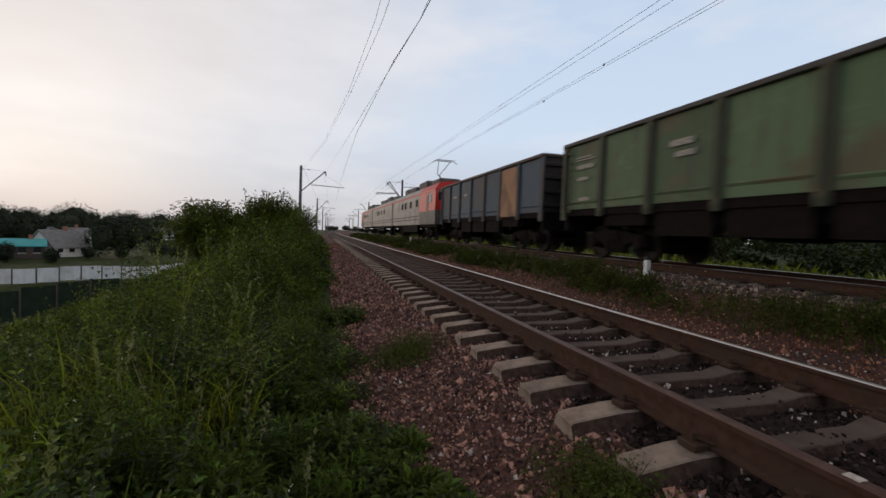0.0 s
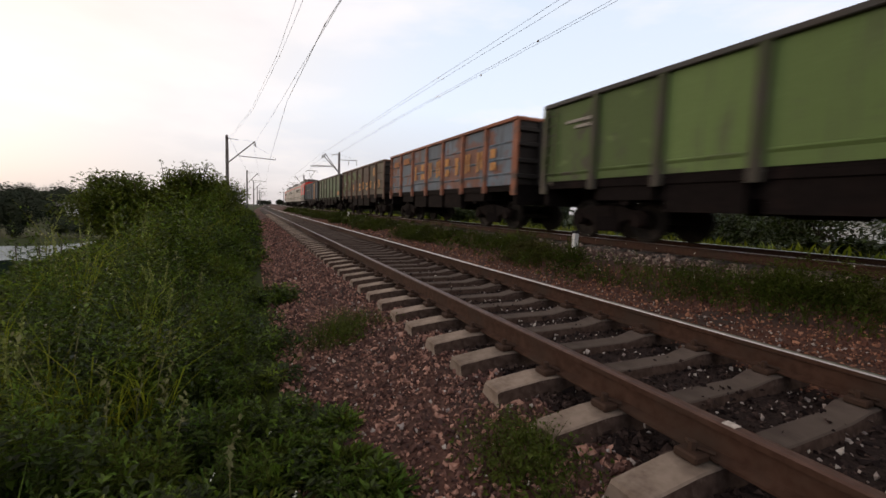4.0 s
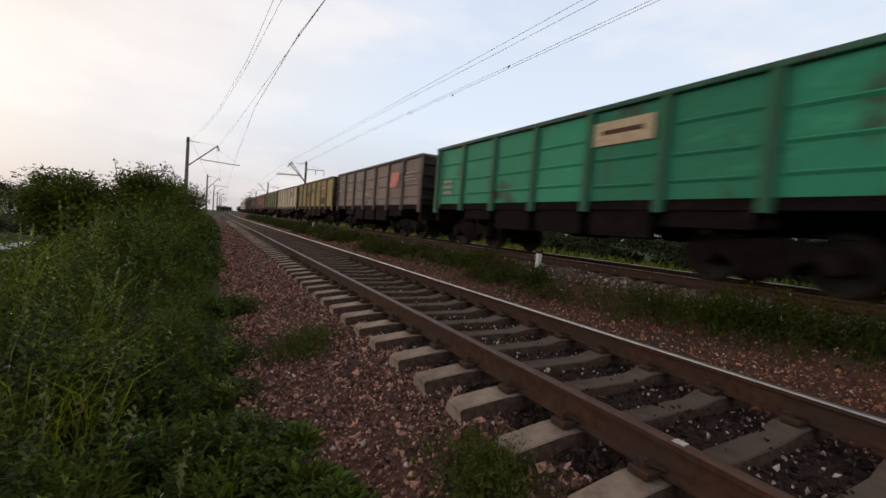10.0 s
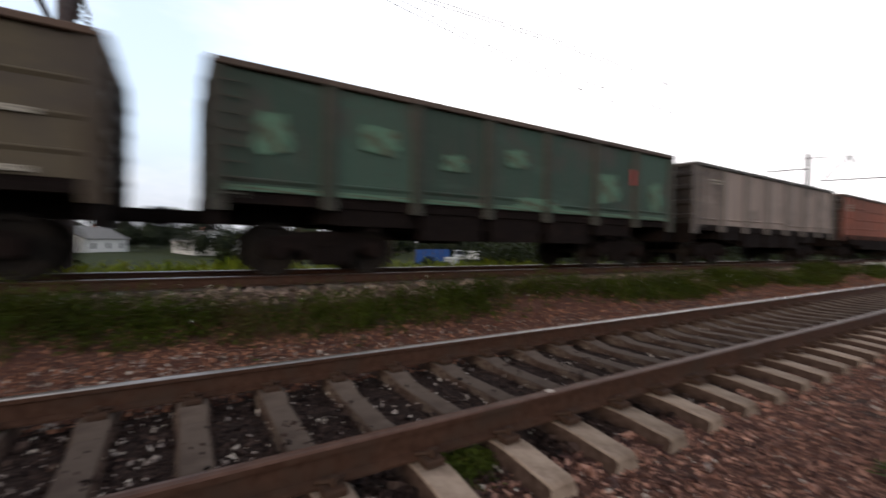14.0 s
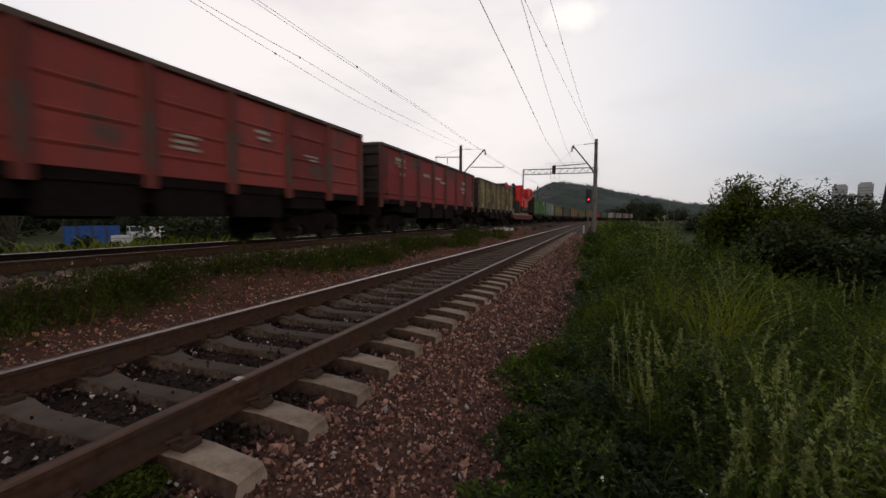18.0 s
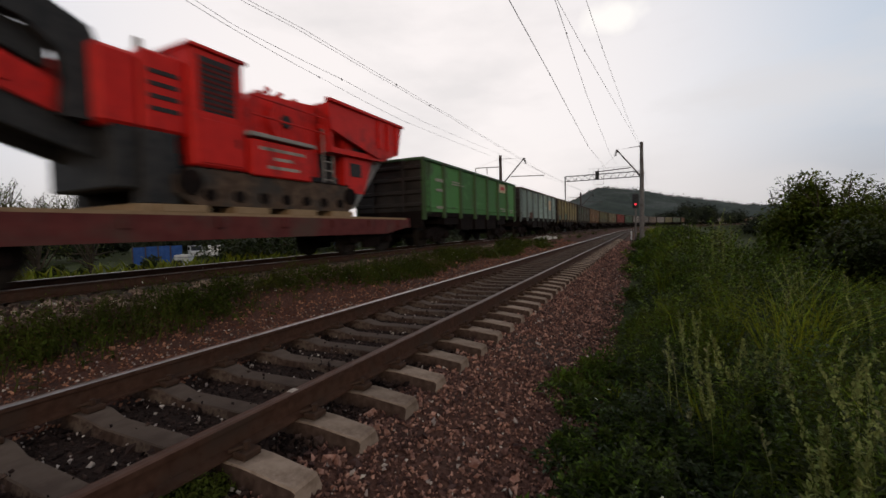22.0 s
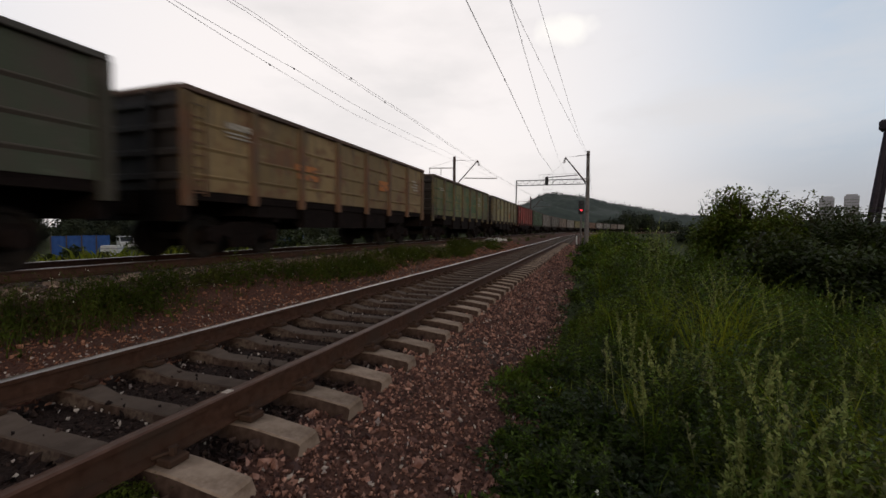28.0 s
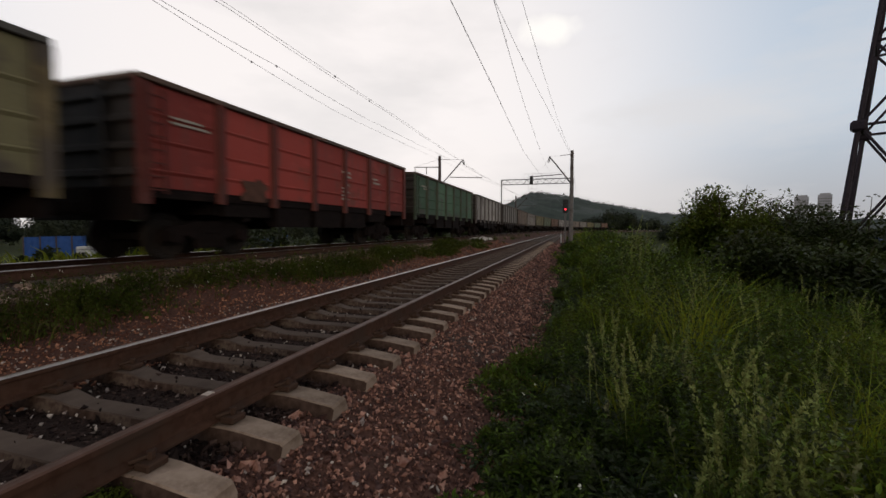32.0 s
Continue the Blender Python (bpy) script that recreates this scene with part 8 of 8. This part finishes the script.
def house(x, y, w, d, h, roof, turn, wall, roof_m, label):
    z = float(ground_z(x, y))
    t = thing("house", pose(x, y, z, 0, 0, turn), label, "house", "village houses")
    bm = bmesh.new()
    box(bm, -w / 2, w / 2, -d / 2, d / 2, -0.5, h, 0.03)
    part("wall", bm, wall, t)
    for s in (-1, 1):
        bm = bmesh.new()
        prism(bm, [(0, h + roof), (0, h + roof - 0.2), (s * (d / 2 + 0.4), h - 0.25), (s * (d / 2 + 0.4), h - 0.05)], -w / 2 - 0.4, w / 2 + 0.4, "x")
        part("roof", bm, roof_m, t)
        bm = bmesh.new()
        prism(bm, [(-d / 2, h), (d / 2, h), (0, h + roof - 0.15)], *sorted((s * (w / 2 - 0.02), s * (w / 2 - 0.2))), "x")
        part("gable", bm, wall, t)
    bm = bmesh.new()
    box(bm, w * 0.15, w * 0.15 + 0.6, -0.3, 0.3, h + roof * 0.5, h + roof + 0.7, 0.03)
    part("chimney", bm, M_WALL_RED, t)
    for k in range(3):
        for s in (-1, 1):
            bm = bmesh.new()
            cx = -w / 3 + k * w / 3
            box(bm, cx - 0.5, cx + 0.5, s * d / 2 - 0.04, s * d / 2 + 0.04, 1.0, 2.2, 0.02)
            wn = part("window", bm, M_GLASS, t)
            bm = bmesh.new()
            box(bm, cx - 0.58, cx + 0.58, s * d / 2 - 0.05, s * d / 2 + 0.05, 0.9, 1.0)
            part("sill", bm, M_WALL_WHITE, wn)


house(*at_bearing(-28.6, 112), 6, 5, 2.4, 1.2, 30, M_WALL_DARK, M_ROOF_TEAL, "low dark house with a teal metal roof")
house(*at_bearing(-26.0, 116), 6.5, 7, 2.0, 3.4, 62, M_WALL_WHITE, M_ROOF, "white house with a steep pale grey roof")
house(*at_bearing(-25.2, 150), 8, 7, 3.0, 2.6, 10, M_WALL_WHITE, M_ROOF, "whitewashed house with a grey roof")
house(*at_bearing(-16.4, 225), 9, 7, 3.0, 2.2, 70, M_WALL_WHITE, M_ROOF, "small whitewashed house with a grey roof")
house(*at_bearing(-18.9, 230), 18, 8, 3.0, 2.4, 25, M_WALL_DARK, M_ROOF, "long dark shed with a pale roof")
house(*at_bearing(-37.0, 140), 11, 8, 3.0, 2.5, 15, M_WALL_RED, M_ROOF, "brick house with a grey roof")
house(*at_bearing(68.5, 110), 14, 8, 3.2, 2.6, 10, M_WALL_WHITE, M_ROOF, "white house beyond the field")
house(*at_bearing(81.5, 120), 16, 9, 3.2, 2.6, -20, M_WALL_WHITE, M_ROOF, "white house beyond the field")
house(*at_bearing(92.5, 105), 14, 9, 3.0, 2.4, 15, M_WALL_WHITE, M_ROOF, "white house beyond the field")
house(*at_bearing(103, 130), 14, 9, 3.0, 2.4, 45, M_WALL_RED, M_ROOF, "brick house beyond the field")
house(*at_bearing(212, 96), 26, 12, 5.0, 1.6, 30, M_WALL_WHITE, M_BLUE, "pale hall with a blue metal roof below the bank")
for b, d, w in ((175.6, 1180, 60), (178.0, 1150, 34), (183.5, 900, 40), (187.5, 820, 36), (181.2, 1000, 26)):
    x, y = at_bearing(b, d)
    t = thing("far_building", pose(x, y, -6 + {175.6: 22, 178.0: 26}.get(b, 6), 0, 0, -b), "pale building on the far hillside", "building", "far buildings")
    bm = bmesh.new()
    box(bm, -w / 2, w / 2, -8, 8, -12, 9)
    part("wall", bm, M_WALL_WHITE, t)
    bm = bmesh.new()
    box(bm, -w / 2 - 1, w / 2 + 1, -9, 9, 9, 11)
    part("roof", bm, M_ROOF, t)


def tower_block(b, d, w, h, label):
    x, y = at_bearing(b, d)
    t = thing("tower_block", pose(x, y, -10, 0, 0, -b), label, "apartment block", "far tower blocks")
    bm = bmesh.new()
    box(bm, -w / 2, w / 2, -9, 9, 0, h)
    part("wall", bm, M_TOWER, t)
    bm = bmesh.new()
    box(bm, -w / 2 + 2, w / 2 - 2, -7, 7, h, h + 2.5)
    part("roof", bm, M_TOWER, t)
    wm = bpy.data.meshes.get("window_far")
    if not wm:
        q = bmesh.new()
        box(q, -1.0, 1.0, -0.2, 0.2, -0.75, 0.75)
        wm = bm_mesh(q, "window_far")
    for i in range(14):
        for j in range(6):
            part("window", wm, M_ROOF, t, at=pose(-w / 2 + w * (j + 0.5) / 6, -9.05, 6 + i * (h - 8) / 14))


tower_block(203.3, 900, 18, 64, "pale hazy tower block on the skyline")
tower_block(205.1, 900, 17, 66, "pale hazy tower block on the skyline")


def panel_fence(p0, p1, h, n, label, mat):
    """A fence of posts, rails and sheet panels that steps along the ground."""
    (xa, ya), (xb, yb) = p0, p1
    f = thing("panel_fence", pose(xa, ya, 0, 0, 0, math.degrees(math.atan2(yb - ya, xb - xa))), label, "fence", "fences")
    L = math.hypot(xb - xa, yb - ya)
    for k in range(n):
        u = (k + 0.5) / n
        z = float(ground_z(xa + (xb - xa) * u, ya + (yb - ya) * u))
        s = L / n
        bm = bmesh.new()
        m = max(2, int(s / 0.2))
        edge = [(k * s + 0.06 + (s - 0.12) * q / m, 0.02 if q % 2 else -0.01) for q in range(m + 1)]
        ring_ = edge + [(x, y + 0.012) for x, y in edge[::-1]]
        lo = [bm.verts.new((x, y, z + 0.12)) for x, y in ring_]
        hi = [bm.verts.new((x, y, z + h)) for x, y in ring_]
        for q in range(len(ring_)):
            w = (q + 1) % len(ring_)
            bm.faces.new((lo[q], lo[w], hi[w], hi[q]))
        part("panel", bm, mat, f)
        bm = bmesh.new()
        box(bm, k * s - 0.05, k * s + 0.05, -0.05, 0.05, z - 0.3, z + h + 0.05)
        part("post", bm, M_POLE_DARK, f)
    return f


panel_fence(at_bearing(-44, 68), at_bearing(-14.5, 68), 1.75, 18, "long white sheet-metal fence in the hollow", M_FENCE)
panel_fence(at_bearing(-58, 43), at_bearing(-21.0, 43), 2.3, 14, "dark green sheet-metal fence in the hollow below the bank", material("dark_green_panel", (0.012, 0.022, 0.014), (0.020, 0.032, 0.02), 0.7, 2.0, bump=0.1))
panel_fence(at_bearing(118.3, 58), at_bearing(123.0, 58), 2.2, 4, "blue sheet-metal fence beyond the tracks", M_BLUE)
panel_fence(at_bearing(139.0, 62), at_bearing(143.0, 64), 2.0, 3, "blue sheet-metal fence beyond the tracks", M_BLUE)


def van(x, y, turn, label, mat):
    z = float(ground_z(x, y))
    t = thing("van", pose(x, y, z, 0, 0, turn), label, "car", "parked vans")
    bm = bmesh.new()
    prism(bm, [(-2.2, 0.35), (2.25, 0.35), (2.3, 0.95), (1.75, 1.15), (1.1, 1.9), (-2.1, 1.9), (-2.25, 1.2)], -0.85, 0.85, "x")
    body = part("body", bm, mat, t)
    for s in (-1, 1):
        bm = bmesh.new()
        prism(bm, [(-1.9, 1.2), (1.35, 1.2), (0.95, 1.75), (-1.9, 1.75)], *sorted((s * 0.84, s * 0.865)), "x")
        part("side_window", bm, M_GLASS, t)
        for w in (-1.4, 1.45):
            bm = bmesh.new()
            tube(bm, (s * 0.7, w, 0.32), (s * 0.88, w, 0.32), 0.32, n=16)
            wh = part("wheel", bm, M_RUBBER, t)
            bm = bmesh.new()
            tube(bm, (s * 0.88, w, 0.32), (s * 0.89, w, 0.32), 0.18, n=12)
            part("hub", bm, M_GALV, wh)
    bm = bmesh.new()
    prism(bm, [(1.72, 1.18), (1.13, 1.86), (1.16, 1.88), (1.76, 1.2)], -0.75, 0.75, "x")
    part("windscreen", bm, M_GLASS, t)


M_CAR_WHITE = plain("white_car_paint", (0.68, 0.68, 0.66), 0.35)
van(*at_bearing(126.0, 76), -118, "white parked van in the yard", M_CAR_WHITE)
van(*at_bearing(124.2, 78), 62, "silver parked van in the yard", plain("silver_car_paint", (0.42, 0.43, 0.44), 0.35))


def cabinet(x, y, w, h, label):
    z = float(ground_z(x, y))
    t = thing("white_container", pose(x, y, z, 0, 0, 35), label, "container", "white containers")
    bm = bmesh.new()
    box(bm, -w / 2, w / 2, -w / 2, w / 2, 0, h, 0.04)
    part("case", bm, M_WALL_WHITE, t)
    bm = bmesh.new()
    for k in range(3):
        box(bm, -w / 2 - 0.02, w / 2 + 0.02, -w / 2 - 0.02, w / 2 + 0.02, h * (0.2 + 0.3 * k), h * (0.2 + 0.3 * k) + 0.06)
    part("cage_band", bm, M_GALV, t)


cabinet(*at_bearing(123.2, 42), 1.1, 1.3, "white caged liquid container")
cabinet(*at_bearing(127.9, 44), 1.1, 1.3, "white caged liquid container")
RUB = strip(240, 6.9, 7.7, 3, 8) + np.array([0, -36, 0.02])
RUB[:, 2] = ground_z(RUB[:, 0], RUB[:, 1]) + 0.03
tagged(stones("rubble", RUB, 0.085, M_WALL_WHITE, "heap of pale rubble beside the train's track"), "", "rubble")

motions()
